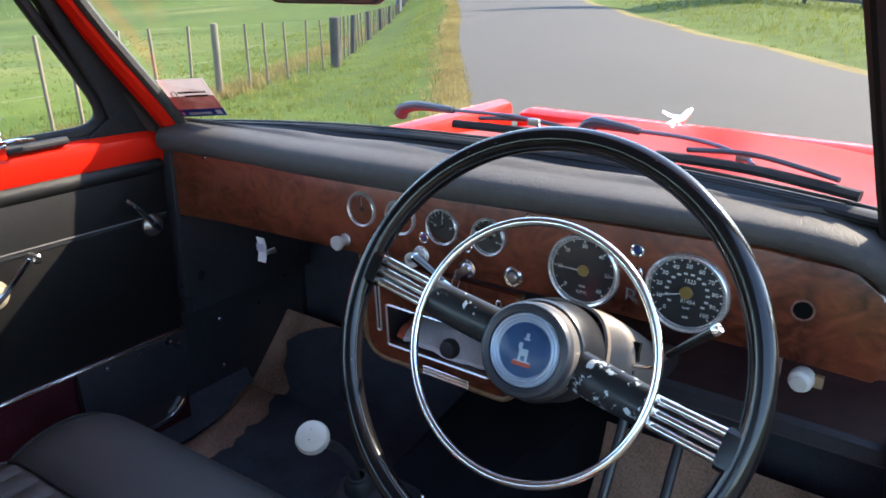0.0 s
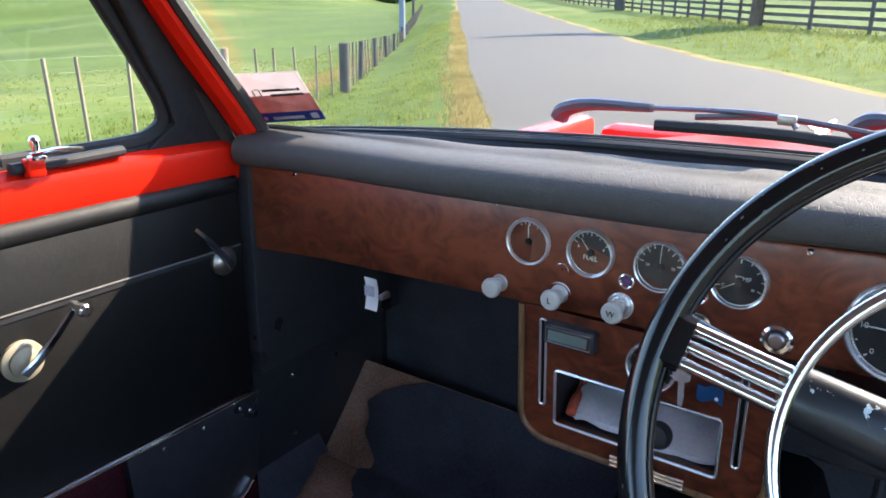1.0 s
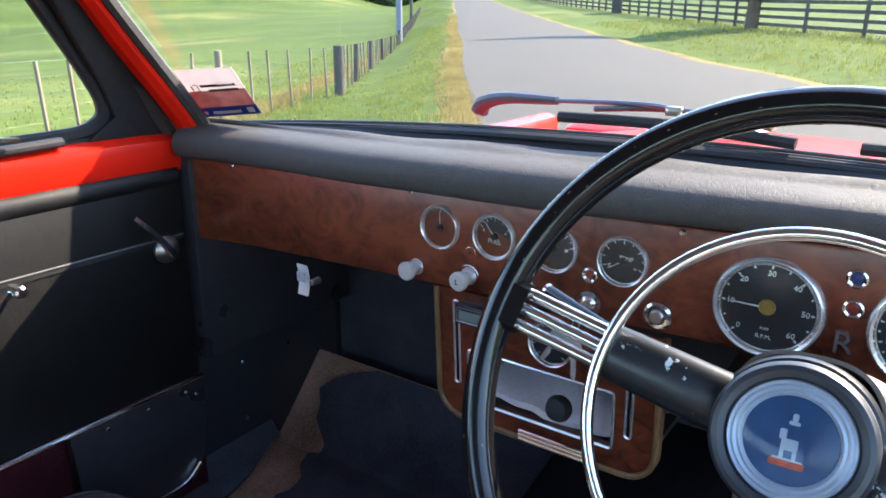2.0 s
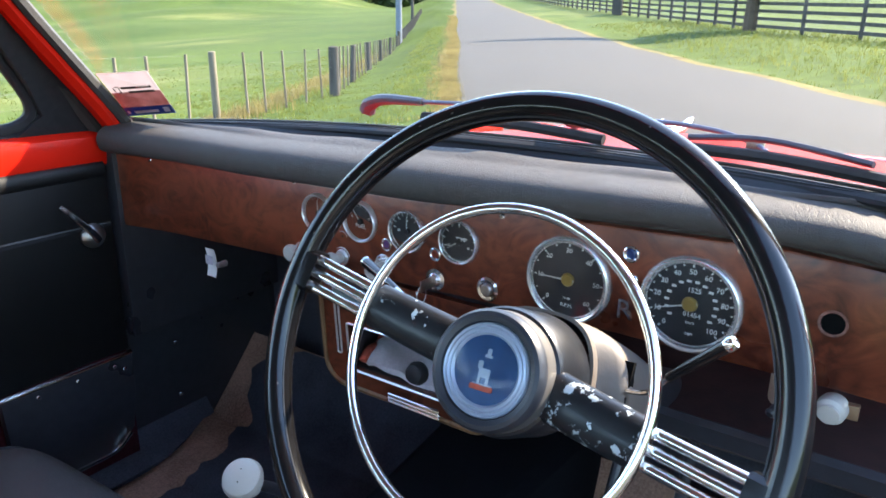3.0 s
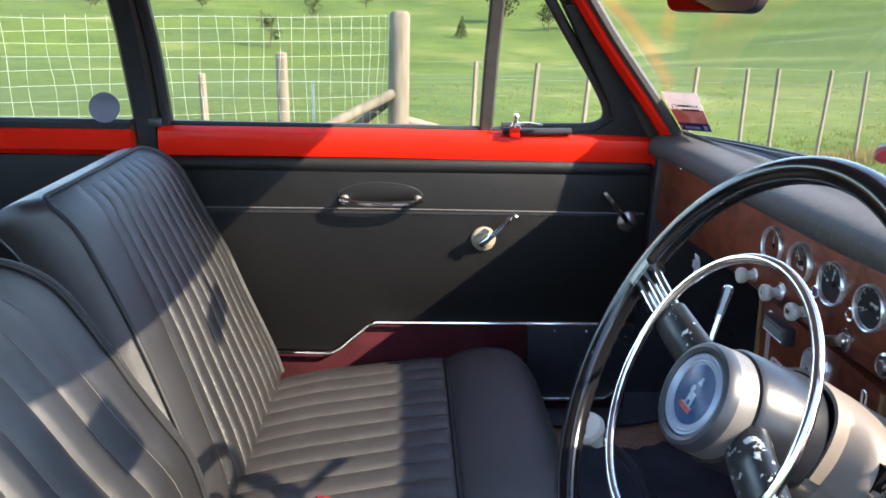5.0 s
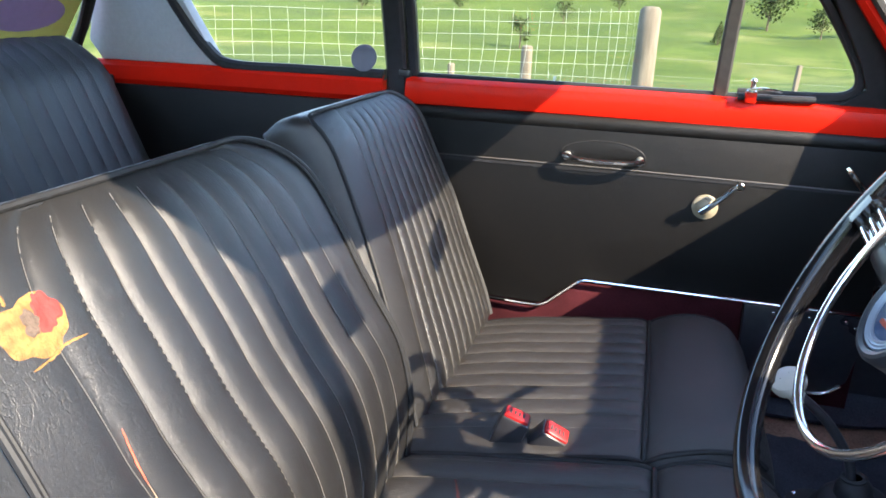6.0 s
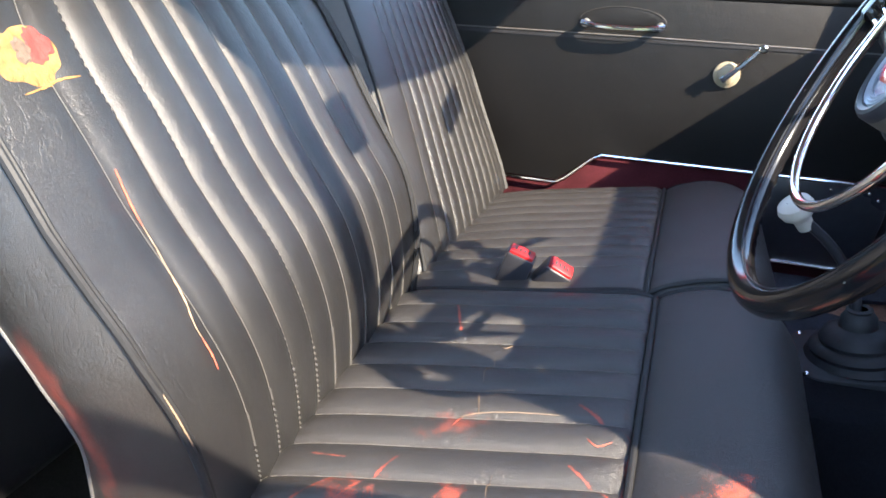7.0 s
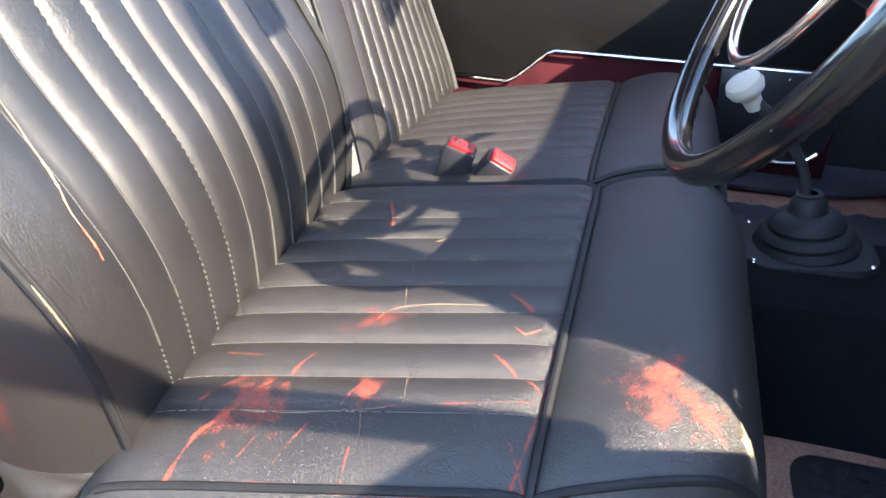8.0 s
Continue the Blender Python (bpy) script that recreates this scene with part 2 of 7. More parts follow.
def box(x0, y0, z0, x1, y1, z1, bevel=0.0, seg=2, bm=None):
    bm = bm or bmesh.new()
    made = bmesh.ops.create_cube(bm, size=1.0)["verts"]
    for v in made:
        v.co = Vector(((x0 + x1) / 2 + v.co.x * (x1 - x0), (y0 + y1) / 2 + v.co.y * (y1 - y0), (z0 + z1) / 2 + v.co.z * (z1 - z0)))
    if bevel:
        es = list({e for v in made for e in v.link_edges})
        bmesh.ops.bevel(bm, geom=es, offset=bevel, segments=seg, affect='EDGES', profile=0.5)
    return bm


def basis(axis, up=(0, 0, 1)):
    a = Vector(axis).normalized()
    u = Vector(up)
    if abs(a.dot(u)) > 0.97:
        u = Vector((0, 1, 0))
    x = u.cross(a).normalized()
    y = a.cross(x)
    return Matrix((x, y, a)).transposed().to_4x4()


def lathe(profile, seg=32, at=(0, 0, 0), axis=(0, 0, 1), bm=None):
    """Turns (radius, height) pairs about the axis; a radius of 0 closes an end."""
    bm = bm or bmesh.new()
    m = Matrix.Translation(at) @ basis(axis)
    rows = []
    for r, h in profile:
        if r <= 1e-6:
            rows.append([bm.verts.new(m @ Vector((0, 0, h)))])
        else:
            rows.append([bm.verts.new(m @ Vector((r * math.cos(2 * math.pi * i / seg), r * math.sin(2 * math.pi * i / seg), h))) for i in range(seg)])
    for a, b in zip(rows, rows[1:]):
        for i in range(seg):
            j = (i + 1) % seg
            if len(a) == 1 and len(b) > 1:
                bm.faces.new((a[0], b[i], b[j]))
            elif len(b) == 1 and len(a) > 1:
                bm.faces.new((a[i], a[j], b[0]))
            elif len(a) > 1:
                bm.faces.new((a[i], a[j], b[j], b[i]))
    return bm


def rod(p, q, r, r2=None, seg=16, bev=0.0, bm=None):
    p, q = Vector(p), Vector(q)
    n = (q - p).length
    r2 = r if r2 is None else r2
    bev = min(bev, r * 0.9, r2 * 0.9)
    prof = [(0, 0), (r - bev, 0)] + ([(r, bev), (r2, n - bev)] if bev else [(r2, n)]) + ([(r2 - bev, n)] if bev else []) + [(0, n)]
    return lathe(prof, seg, p, q - p, bm)


def smooth_path(points, n=8, closed=False):
    """Catmull-Rom through the points."""
    P = [Vector(p) for p in points]
    k = len(P)
    out = []
    for i in range(k if closed else k - 1):
        a, b, c, d = (P[(i - 1) % k], P[i], P[(i + 1) % k], P[(i + 2) % k]) if closed else (P[max(0, i - 1)], P[i], P[i + 1], P[min(k - 1, i + 2)])
        for j in range(n):
            t = j / n
            out.append(0.5 * ((2 * b) + (c - a) * t + (2 * a - 5 * b + 4 * c - d) * t * t + (3 * b - a - 3 * c + d) * t ** 3))
    if not closed:
        out.append(P[-1])
    return out


def sweep(points, section, closed=False, up=(0, 0, 1), cap=True, scale=None, bm=None):
    """Carries a closed 2D section along the points; section x lies across, y along up."""
    bm = bm or bmesh.new()
    P = [Vector(p) for p in points]
    k = len(P)
    rows = []
    for i, p in enumerate(P):
        t = (P[(i + 1) % k] - P[i - 1]) if closed else (P[min(k - 1, i + 1)] - P[max(0, i - 1)])
        t.normalize()
        u = Vector(up) - t * Vector(up).dot(t)
        if u.length < 1e-4:
            u = Vector((0, 1, 0)) - t * t.y
        u.normalize()
        s = t.cross(u)
        f = scale(i / max(1, k - 1)) if scale else 1.0
        rows.append([bm.verts.new(p + s * a * f + u * b * f) for a, b in section])
    m = len(section)
    for i in range(k if closed else k - 1):
        a, b = rows[i], rows[(i + 1) % k]
        for j in range(m):
            bm.faces.new((a[j], a[(j + 1) % m], b[(j + 1) % m], b[j]))
    if cap and not closed:
        bm.faces.new(rows[0])
        bm.faces.new(rows[-1][::-1])
    return bm


def ring_section(r, seg=10, ry=None):
    return [(r * math.cos(2 * math.pi * i / seg), (ry or r) * math.sin(2 * math.pi * i / seg)) for i in range(seg)]


def rect_section(w, h, c=0.0):
    if not c:
        return [(-w / 2, -h / 2), (w / 2, -h / 2), (w / 2, h / 2), (-w / 2, h / 2)]
    return [(-w / 2 + c, -h / 2), (w / 2 - c, -h / 2), (w / 2, -h / 2 + c), (w / 2, h / 2 - c), (w / 2 - c, h / 2), (-w / 2 + c, h / 2), (-w / 2, h / 2 - c), (-w / 2, -h / 2 + c)]


def tube(points, r, seg=10, closed=False, bm=None, scale=None):
    return sweep(points, ring_section(r, seg), closed, bm=bm, scale=scale)


def sheet(f, nu, nv, thick=0.0, bm=None):
    """A surface f(u, v) for u, v in 0..1, with a thickness behind its face."""
    bm = bm or bmesh.new()
    V = [[Vector(f(i / nu, j / nv)) for j in range(nv + 1)] for i in range(nu + 1)]
    top = [[bm.verts.new(c) for c in row] for row in V]
    for i in range(nu):
        for j in range(nv):
            bm.faces.new((top[i][j], top[i + 1][j], top[i + 1][j + 1], top[i][j + 1]))
    if thick:
        low = []
        for i in range(nu + 1):
            row = []
            for j in range(nv + 1):
                du = V[min(nu, i + 1)][j] - V[max(0, i - 1)][j]
                dv = V[i][min(nv, j + 1)] - V[i][max(0, j - 1)]
                n = du.cross(dv)
                n = n.normalized() if n.length > 1e-9 else Vector((0, 0, 1))
                row.append(bm.verts.new(V[i][j] - n * thick))
            low.append(row)
        for i in range(nu):
            for j in range(nv):
                bm.faces.new((low[i][j], low[i][j + 1], low[i + 1][j + 1], low[i + 1][j]))
        for i in range(nu):
            bm.faces.new((top[i][0], low[i][0], low[i + 1][0], top[i + 1][0]))
            bm.faces.new((top[i][nv], top[i + 1][nv], low[i + 1][nv], low[i][nv]))
        for j in range(nv):
            bm.faces.new((top[0][j], top[0][j + 1], low[0][j + 1], low[0][j]))
            bm.faces.new((top[nu][j], low[nu][j], low[nu][j + 1], top[nu][j + 1]))
    return bm


def prism(outline, place, depth, bevel=0.0, seg=2, bm=None):
    """A polygon (a, b) laid out by place(a, b) and pushed back along depth."""
    bm = bm or bmesh.new()
    d = Vector(depth)
    front = [bm.verts.new(place(a, b)) for a, b in outline]
    back = [bm.verts.new(v.co + d) for v in front]
    f = bm.faces.new(front)
    bm.faces.new(back[::-1])
    k = len(front)
    for i in range(k):
        bm.faces.new((front[i], back[i], back[(i + 1) % k], front[(i + 1) % k]))
    if bevel:
        bmesh.ops.recalc_face_normals(bm, faces=bm.faces)
        bmesh.ops.bevel(bm, geom=list(f.edges), offset=bevel, segments=seg, affect='EDGES', profile=0.5)
    return bm


def round_rect(x0, z0, x1, z1, r, n=5, corners=(1, 1, 1, 1)):
    """Outline anticlockwise from the lower left; corners: lower left, lower right, upper right, upper left."""
    out = []
    for (cx, cz, a0), on in zip(((x0 + r, z0 + r, 180), (x1 - r, z0 + r, 270), (x1 - r, z1 - r, 0), (x0 + r, z1 - r, 90)), corners):
        if on:
            out += [(cx + r * math.cos(radians(a0 + 90 * i / n)), cz + r * math.sin(radians(a0 + 90 * i / n))) for i in range(n + 1)]
        else:
            out.append((x0 if a0 in (180, 90) else x1, z0 if a0 in (180, 270) else z1))
    return out


def lettering(name, text, size, m, material, parent, depth=0.0004):
    """Raised writing in the built-in font, as a mesh."""
    cu = bpy.data.curves.new(name, 'FONT')
    cu.body, cu.size, cu.extrude, cu.align_x, cu.align_y = text, size, depth, 'CENTER', 'CENTER'
    cu.resolution_u = 2
    tmp = bpy.data.objects.new(name, cu)
    scene.collection.objects.link(tmp)
    dg = bpy.context.evaluated_depsgraph_get()
    me = bpy.data.meshes.new_from_object(tmp.evaluated_get(dg))
    bpy.data.objects.remove(tmp)
    bpy.data.curves.remove(cu)
    me.materials.clear()
    me.materials.append(material)
    ob = new(name, me)
    ob.parent = parent
    ob.matrix_local = m
    return ob


def plate(outline, holes, place, depth):
    """A flat plate with openings through it."""
    bm = bmesh.new()
    loops = []
    for loop in [outline] + list(holes):
        vs = [bm.verts.new(place(a, b)) for a, b in loop]
        es = [bm.edges.new((vs[i], vs[(i + 1) % len(vs)])) for i in range(len(vs))]
        loops.append((vs, es))
    fill = bmesh.ops.triangle_fill(bm, edges=[e for _, es in loops for e in es], use_beauty=True)
    faces = [g for g in fill["geom"] if isinstance(g, bmesh.types.BMFace)]
    d = Vector(depth)
    twin = {v: bm.verts.new(v.co + d) for vs, _ in loops for v in vs}
    for f in faces:
        bm.faces.new([twin[v] for v in reversed(f.verts)])
    for vs, _ in loops:
        for i in range(len(vs)):
            a, b = vs[i], vs[(i + 1) % len(vs)]
            bm.faces.new((a, b, twin[b], twin[a]))
    return bm

# ---- car shell ----
def screen_base(x):
    k = abs(x + 0.045) / 0.575
    return Vector((x, 1.207 - 0.090 * k ** 2.4, 0.994 + 0.027 * x - 0.012 * k ** 2))


def screen_top(x):
    k = abs(x + 0.045) / 0.575
    return Vector((-0.045 + (x + 0.045) * 0.90, 0.94 - 0.14 * k ** 2.2, 1.325 - 0.03 * k ** 2))


def a_pillar(side, dx=0.0, dy=0.0):
    if side < 0:
        pts = [(0.612, 1.115, 0.925), (0.602, 1.06, 1.0), (0.580, 0.95, 1.13), (0.563, 0.865, 1.24), (0.552, 0.81, 1.305)]
    else:
        pts = [(0.500 - 0.123 * h, 1.131 - 1.013 * h, 0.95 + h) for h in (-0.02, 0.08, 0.18, 0.28, 0.355)]
    return smooth_path([(side * (x + dx), y + dy, z) for x, y, z in pts], 6)


car = thing("car", "red painted two-door classic car shell with black trim", "car", (0, 0, 0.0))

# floor, tunnel, bulkhead
part("floor_pan", sheet(lambda u, v: (-0.66 + 1.32 * u, -1.0 + 2.3 * v, 0.20), 8, 24, 0.02), M_CARPET, car, "worn brown floor carpet")
# Added black strip that darkens the carpet where shade should fall.
part("floor_edge_shade", box(0.475, 0.02, 0.204, 0.655, 0.86, 0.212, 0.003), M_RUBBER, car, "added black strip in place of shade beside the driver's seat")
part("raised_floor", box(-0.655, 0.74, 0.215, -0.10, 1.06, 0.335, 0.01), M_CARPET, car, "worn brown carpet over the passenger floor")
part("toe_board", sheet(lambda u, v: (-0.665 + 1.33 * u, 1.10 + 0.28 * v, 0.205 + 0.27 * v ** 1.2), 8, 8, 0.015), M_CARPET, car, "brown carpeted toe board")


def ease_in(f):
    f = max(0.0, min(1.0, f))
    return f * f


def foot_z(y):
    return max(0.337, 0.207 + 0.27 * max(0, (y - 1.10) / 0.28) ** 1.2)


def mat_edge(y):
    # border of the passenger's felt mat: a rounded top corner, a step, a worn run to the seat
    for (ya, xa), (yb, xb) in zip(MAT_BORDER, MAT_BORDER[1:]):
        if y <= yb:
            return xa + (xb - xa) * max(0.0, (y - ya) / (yb - ya)) + 0.003 * math.sin(y * 150)
    return MAT_BORDER[-1][1]


MAT_BORDER = [(0.74, -0.500), (0.96, -0.505), (1.06, -0.496), (1.12, -0.520), (1.165, -0.514), (1.222, -0.562), (1.240, -0.566), (1.252, -0.545), (1.262, -0.548), (1.29, -0.588), (1.325, -0.612), (1.345, -0.592), (1.358, -0.560), (1.372, -0.500)]
part("passenger_carpet", sheet(lambda u, v: (-0.662 + 0.562 * u, 0.74 + 0.64 * v, foot_z(0.74 + 0.64 * v)), 8, 60, 0.012), M_CARPET, car, "worn brown carpet rising to the bulkhead")
part("driver_carpet", sheet(lambda u, v: (0.105 + 0.557 * u, 0.74 + 0.64 * v, foot_z(0.74 + 0.64 * v)), 8, 60, 0.012), M_CARPET, car, "worn brown carpet of the driver's footwell")
felt = thing("felt_mat", "dark worn felt mat over the passenger carpet", "floor mat", (-0.35, 1.0, 0.34))
part("mat", sheet(lambda u, v: (mat_edge(0.745 + 0.627 * v) * (1 - u) - 0.11 * u, 0.745 + 0.627 * v, foot_z(0.745 + 0.627 * v) + 0.012), 10, 160, 0.010), M_BLACKCARPET, felt)
part("sill_felt", sheet(lambda u, v: (-0.664 + u * (0.084 - 0.062 * ease_in((v - 0.55) / 0.4)), 0.745 + 0.50 * v, foot_z(0.745 + 0.50 * v) + 0.016 + 0.03 * (1 - u)), 4, 40, 0.010), M_BLACKCARPET, felt, "black felt along the sill")
part("rear_carpet", sheet(lambda u, v: (-0.62 + 1.27 * u, -0.95 + 1.30 * v, 0.212), 8, 8, 0.010), mat("dark_grey_pile", (0.026, 0.024, 0.023), 0.95, vary=0.5, scale=300, big=10, bump=1.0, bscale=600, spec=0.1), car, "dark grey rear floor carpet")
part("bulkhead", box(-0.66, 1.44, 0.2, 0.66, 1.47, 0.845), M_BLACKCARPET, car, "black felt bulkhead")


def tunnel(u, v):
    y = 0.0 + 1.44 * v
    h = 0.265 + 0.06 * v
    w = 0.118 + 0.05 * max(0, v - 0.72) / 0.28
    a = math.pi * u
    return (0.010 - w * math.cos(a), y, 0.20 + h * min(1, 1.35 * math.sin(a)) ** 0.8 if math.sin(a) > 0 else 0.20)


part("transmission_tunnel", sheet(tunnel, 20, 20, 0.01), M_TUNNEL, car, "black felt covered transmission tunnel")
for side, nm in ((-1, "left"), (1, "right")):
    x = side
    part("sill", box(min(x * 0.67, x * 0.72), -0.2, 0.19, max(x * 0.67, x * 0.72), 1.3, 0.30 if side > 0 else 0.32, 0.012), M_RED if side > 0 else M_REDCARPET, car, "sill")
    part("kick_wall", box(min(x * 0.668, x * 0.690), 1.06, 0.2, max(x * 0.668, x * 0.690), 1.46, 0.905 if side < 0 else 0.80), M_BLACKP, car, "black footwell side panel")
    # screen pillar: red core, rubber beside it
    if side < 0:
        part("a_pillar", sweep(a_pillar(side), rect_section(0.036, 0.03, 0.008), up=(0, 1, 0.9)), M_RED, car, "red windscreen pillar")
        part("pillar_seal", sweep(a_pillar(side, -0.017, 0.012), rect_section(0.016, 0.018, 0.005), up=(0, 1, 0.9)), M_GREYR, car, "weathered grey windscreen rubber")
        part("door_seal", sweep(a_pillar(side, 0.024, -0.024), rect_section(0.022, 0.022, 0.007), up=(0, 1, 0.9)), M_GREYR, car, "black door rubber")
    else:
        part("a_pillar", sweep(a_pillar(side, 0.029, 0.036), rect_section(0.028, 0.030, 0.006), up=(0, 1, 0.9)), M_RED, car, "red windscreen pillar")
        part("pillar_seal", sweep(a_pillar(side, 0.006, 0.006), rect_section(0.014, 0.018, 0.005), up=(0, 1, 0.9)), M_DKSEAL, car, "weathered grey windscreen rubber")
        part("pillar_trim", sweep(a_pillar(side, 0.016, 0.020), rect_section(0.022, 0.020, 0.005), up=(0, 1, 0.9)), M_RUBBER, car, "black pillar trim")
        part("door_aperture_seal", tube(smooth_path([(0.513, 1.085, 0.962), (0.525, 1.092, 0.930), (0.538, 1.108, 0.868), (0.544, 1.112, 0.79), (0.575, 1.10, 0.60)], 5), 0.007, 10), M_DKSEAL, car, "dark rubber round the door opening")
        part("door_seal", sweep(a_pillar(side, 0.050, 0.036), rect_section(0.020, 0.022, 0.007), up=(0, 1, 0.9)), M_RUBBER, car, "black door rubber")
    if side > 0:
        part("hinge_post", prism([(0.566, 0.30), (0.665, 0.30), (0.665, 0.895), (0.646, 0.882), (0.560, 0.792)], lambda a, b: Vector((a, 1.100, b)), (0, 0.06, 0), 0.003), M_BLACKP, car, "black hinge post of the door opening")
    part("b_pillar", sweep([(side * 0.655, 0.11, 0.25), (side * 0.648, 0.11, 0.95), (side * 0.60, 0.11, 1.13), (side * 0.55, 0.11, 1.25), (side * 0.50, 0.11, 1.30)],
         rect_section(0.045, 0.03, 0.006), up=(1, 0, 0)), M_BLACKP, car, "black door pillar")
    part("roof_rail", sweep(smooth_path([(side * (0.552 if side < 0 else 0.50), 0.81, 1.305), (side * 0.54, 0.45, 1.315), (side * 0.525, 0.0, 1.30), (side * 0.53, -0.42, 1.285), (side * 0.55, -0.52, 1.2)], 6),
         rect_section(0.05, 0.04, 0.012)), M_RED, car, "red roof rail")
    # rear quarter: side wall, belt rail, pillar
    part("rear_side_panel", box(min(x * 0.62, x * 0.64), -0.95, 0.3, max(x * 0.62, x * 0.64), 0.085, 0.905, 0.004), M_VINYL, car, "black vinyl rear side panel")
    part("rear_belt_rail", sweep([(side * 0.632, -0.95, 0.925), (side * 0.632, -0.5, 0.932), (side * 0.632, 0.085, 0.932)], rect_section(0.035, 0.055, 0.012)), M_RED, car, "red painted window rail")
    part("c_pillar", prism([(-0.295, 0.958), (-0.60, 0.958), (-0.62, 1.0), (-0.50, 1.27), (-0.42, 1.27)],
         lambda a, b, s=side: Vector((s * (0.622 - 0.30 * (b - 0.955)), a, b)), (side * 0.03, 0, 0), 0.004), M_LINING, car, "grey lined rear quarter")
    part("quarter_frame", sweep(smooth_path([(side * 0.632, 0.085, 0.960), (side * 0.632, -0.12, 0.960), (side * 0.630, -0.27, 0.962), (side * 0.615, -0.315, 0.99), (side * 0.59, -0.37, 1.08), (side * 0.56, -0.42, 1.20), (side * 0.545, -0.40, 1.28)], 4), rect_section(0.022, 0.026, 0.006), up=(1, 0, 0)), M_RUBBER, car, "black rubber quarter window surround")
    gl = part("quarter_glass", sheet(lambda u, v, s=side: (s * (0.645 - 0.09 * v), 0.09 - (0.37 + 0.12 * v) * u, 0.955 + 0.32 * v), 4, 4, 0.003), M_GLASS, car, "clear quarter window")
    gl.visible_shadow = False

# roof and lining
part("roof", sheet(lambda u, v: ((u - 0.5) * 1.10 - 0.025, (0.915 - 0.14 * abs(2 * u - 1) ** 2.2) * (1 - v) - 0.46 * v, 1.335 - 0.03 * abs(2 * u - 1) ** 3 + 0.03 * math.sin(math.pi * v) - 0.06 * max(0, v - 0.8) / 0.2), 20, 20, 0.025), [M_LINING], car, "grey lined steel roof")
part("windscreen_header", sweep([screen_top(-0.61 + 1.13 * i / 20) + Vector((0, -0.02, 0.0)) for i in range(21)], rect_section(0.05, 0.03, 0.01)), M_RED, car, "red windscreen header rail")
# rear window wall
part("rear_shelf", box(-0.62, -0.95, 0.90, 0.62, -0.57, 0.925, 0.004), M_BLACKP, car, "black rear shelf")
RWC = [(-0.50, -0.660, 0.958), (0.50, -0.660, 0.958), (0.565, -0.615, 1.0), (0.50, -0.47, 1.22), (0.42, -0.44, 1.262), (-0.42, -0.44, 1.262), (-0.50, -0.47, 1.22), (-0.565, -0.615, 1.0)]
part("rear_window_rubber", tube(smooth_path(RWC, 5, True), 0.013, closed=True), M_RUBBER, car, "black rear window rubber")
part("rear_deck", sheet(lambda u, v: ((u - 0.5) * 1.36, -0.68 - 1.1 * v, 0.945 - 0.10 * v * v - 0.03 * abs(2 * u - 1) ** 3), 10, 6, 0.02), M_RED, car, "red boot lid")
rg = part("rear_glass", prism([(p.x, p.z) for p in smooth_path(RWC, 5, True)], lambda a, b: Vector((a, -0.660 + 0.72 * (b - 0.958), b)), (0, -0.004, 0)), M_GLASS, car, "rear window")
rg.visible_shadow = False
part("tail_panel", box(-0.66, -0.93, 0.25, 0.66, -0.90, 0.93), M_BLACKP, car, "black rear bulkhead")

# windscreen
wg = part("windscreen", sheet(lambda u, v: screen_base(-0.61 + 1.13 * u).lerp(screen_top(-0.61 + 1.13 * u), v) + Vector((0, 0.05 * math.sin(math.pi * v) * 0.4, 0.03 * math.sin(math.pi * v) * 0.4)), 24, 10, 0.004), M_GLASS, car, "curved windscreen")
wg.visible_shadow = False
part("windscreen_rubber", sweep([screen_base(-0.61 + 1.135 * i / 36) + Vector((0, -0.006, -0.010)) for i in range(37)], ring_section(0.014, 12, 0.007)), M_RUBBER, car, "black windscreen rubber")
part("windscreen_bead", sweep([screen_base(-0.61 + 1.135 * i / 36) + Vector((0, 0.006, -0.003)) for i in range(37)], rect_section(0.005, 0.004, 0.0015)), M_GREYR, car, "dull grey bead of the windscreen rubber")


# Unseen strip added to keep sun from leaking in under the screen.
part("screen_light_block", sweep([Vector((x, screen_base(x).y - 0.005, 0.932)) for x in [-0.60 + 1.05 * i / 30 for i in range(31)]], rect_section(0.03, 0.012, 0.003)), M_BLACKP, car, "hidden black strip added below the windscreen to stop stray sun")

# bonnet and wings
def bonnet(u, v):
    x = (u - 0.5) * 1.30
    a = abs(x) / 0.65
    y = screen_base(x).y + 0.030 + 0.13 * max(0, min(1, (a - 0.80) / 0.08)) * (1 - v) + (1.20 + 0.10 * (1 - a * a)) * v
    z = 0.972 + 0.016 * x - 0.060 * v - 0.130 * v * v - 0.030 * a ** 2 + 0.010 * math.exp(-((a - 0.80) / 0.13) ** 2) - 0.055 * max(0, min(1, (-0.05 - x) / 0.40)) ** 1.5 - 0.10 * max(0, a - 0.88) / 0.12
    return (x, y, z)


# Body red darkened here to offset sun glare and the windscreen's veil.
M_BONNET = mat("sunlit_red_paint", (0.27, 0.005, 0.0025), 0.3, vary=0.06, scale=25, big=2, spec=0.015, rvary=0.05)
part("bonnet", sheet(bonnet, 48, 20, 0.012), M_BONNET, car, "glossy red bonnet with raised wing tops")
part("scuttle", sheet(lambda u, v: ((u - 0.5) * 1.04, screen_base((u - 0.5) * 1.04).y + 0.004 + 0.05 * v, 0.980 + 0.019 * (u - 0.5) - 0.018 * v - 0.02 * abs(2 * u - 1) ** 2), 24, 2, 0.01), M_RED, car, "red scuttle panel")
for side in (-1, 1):
    part("front_wing", box(min(side * 0.675, side * 0.75), 1.15, 0.3, max(side * 0.675, side * 0.75), 2.45, 0.83, 0.03), M_RED, car, "red front wing")
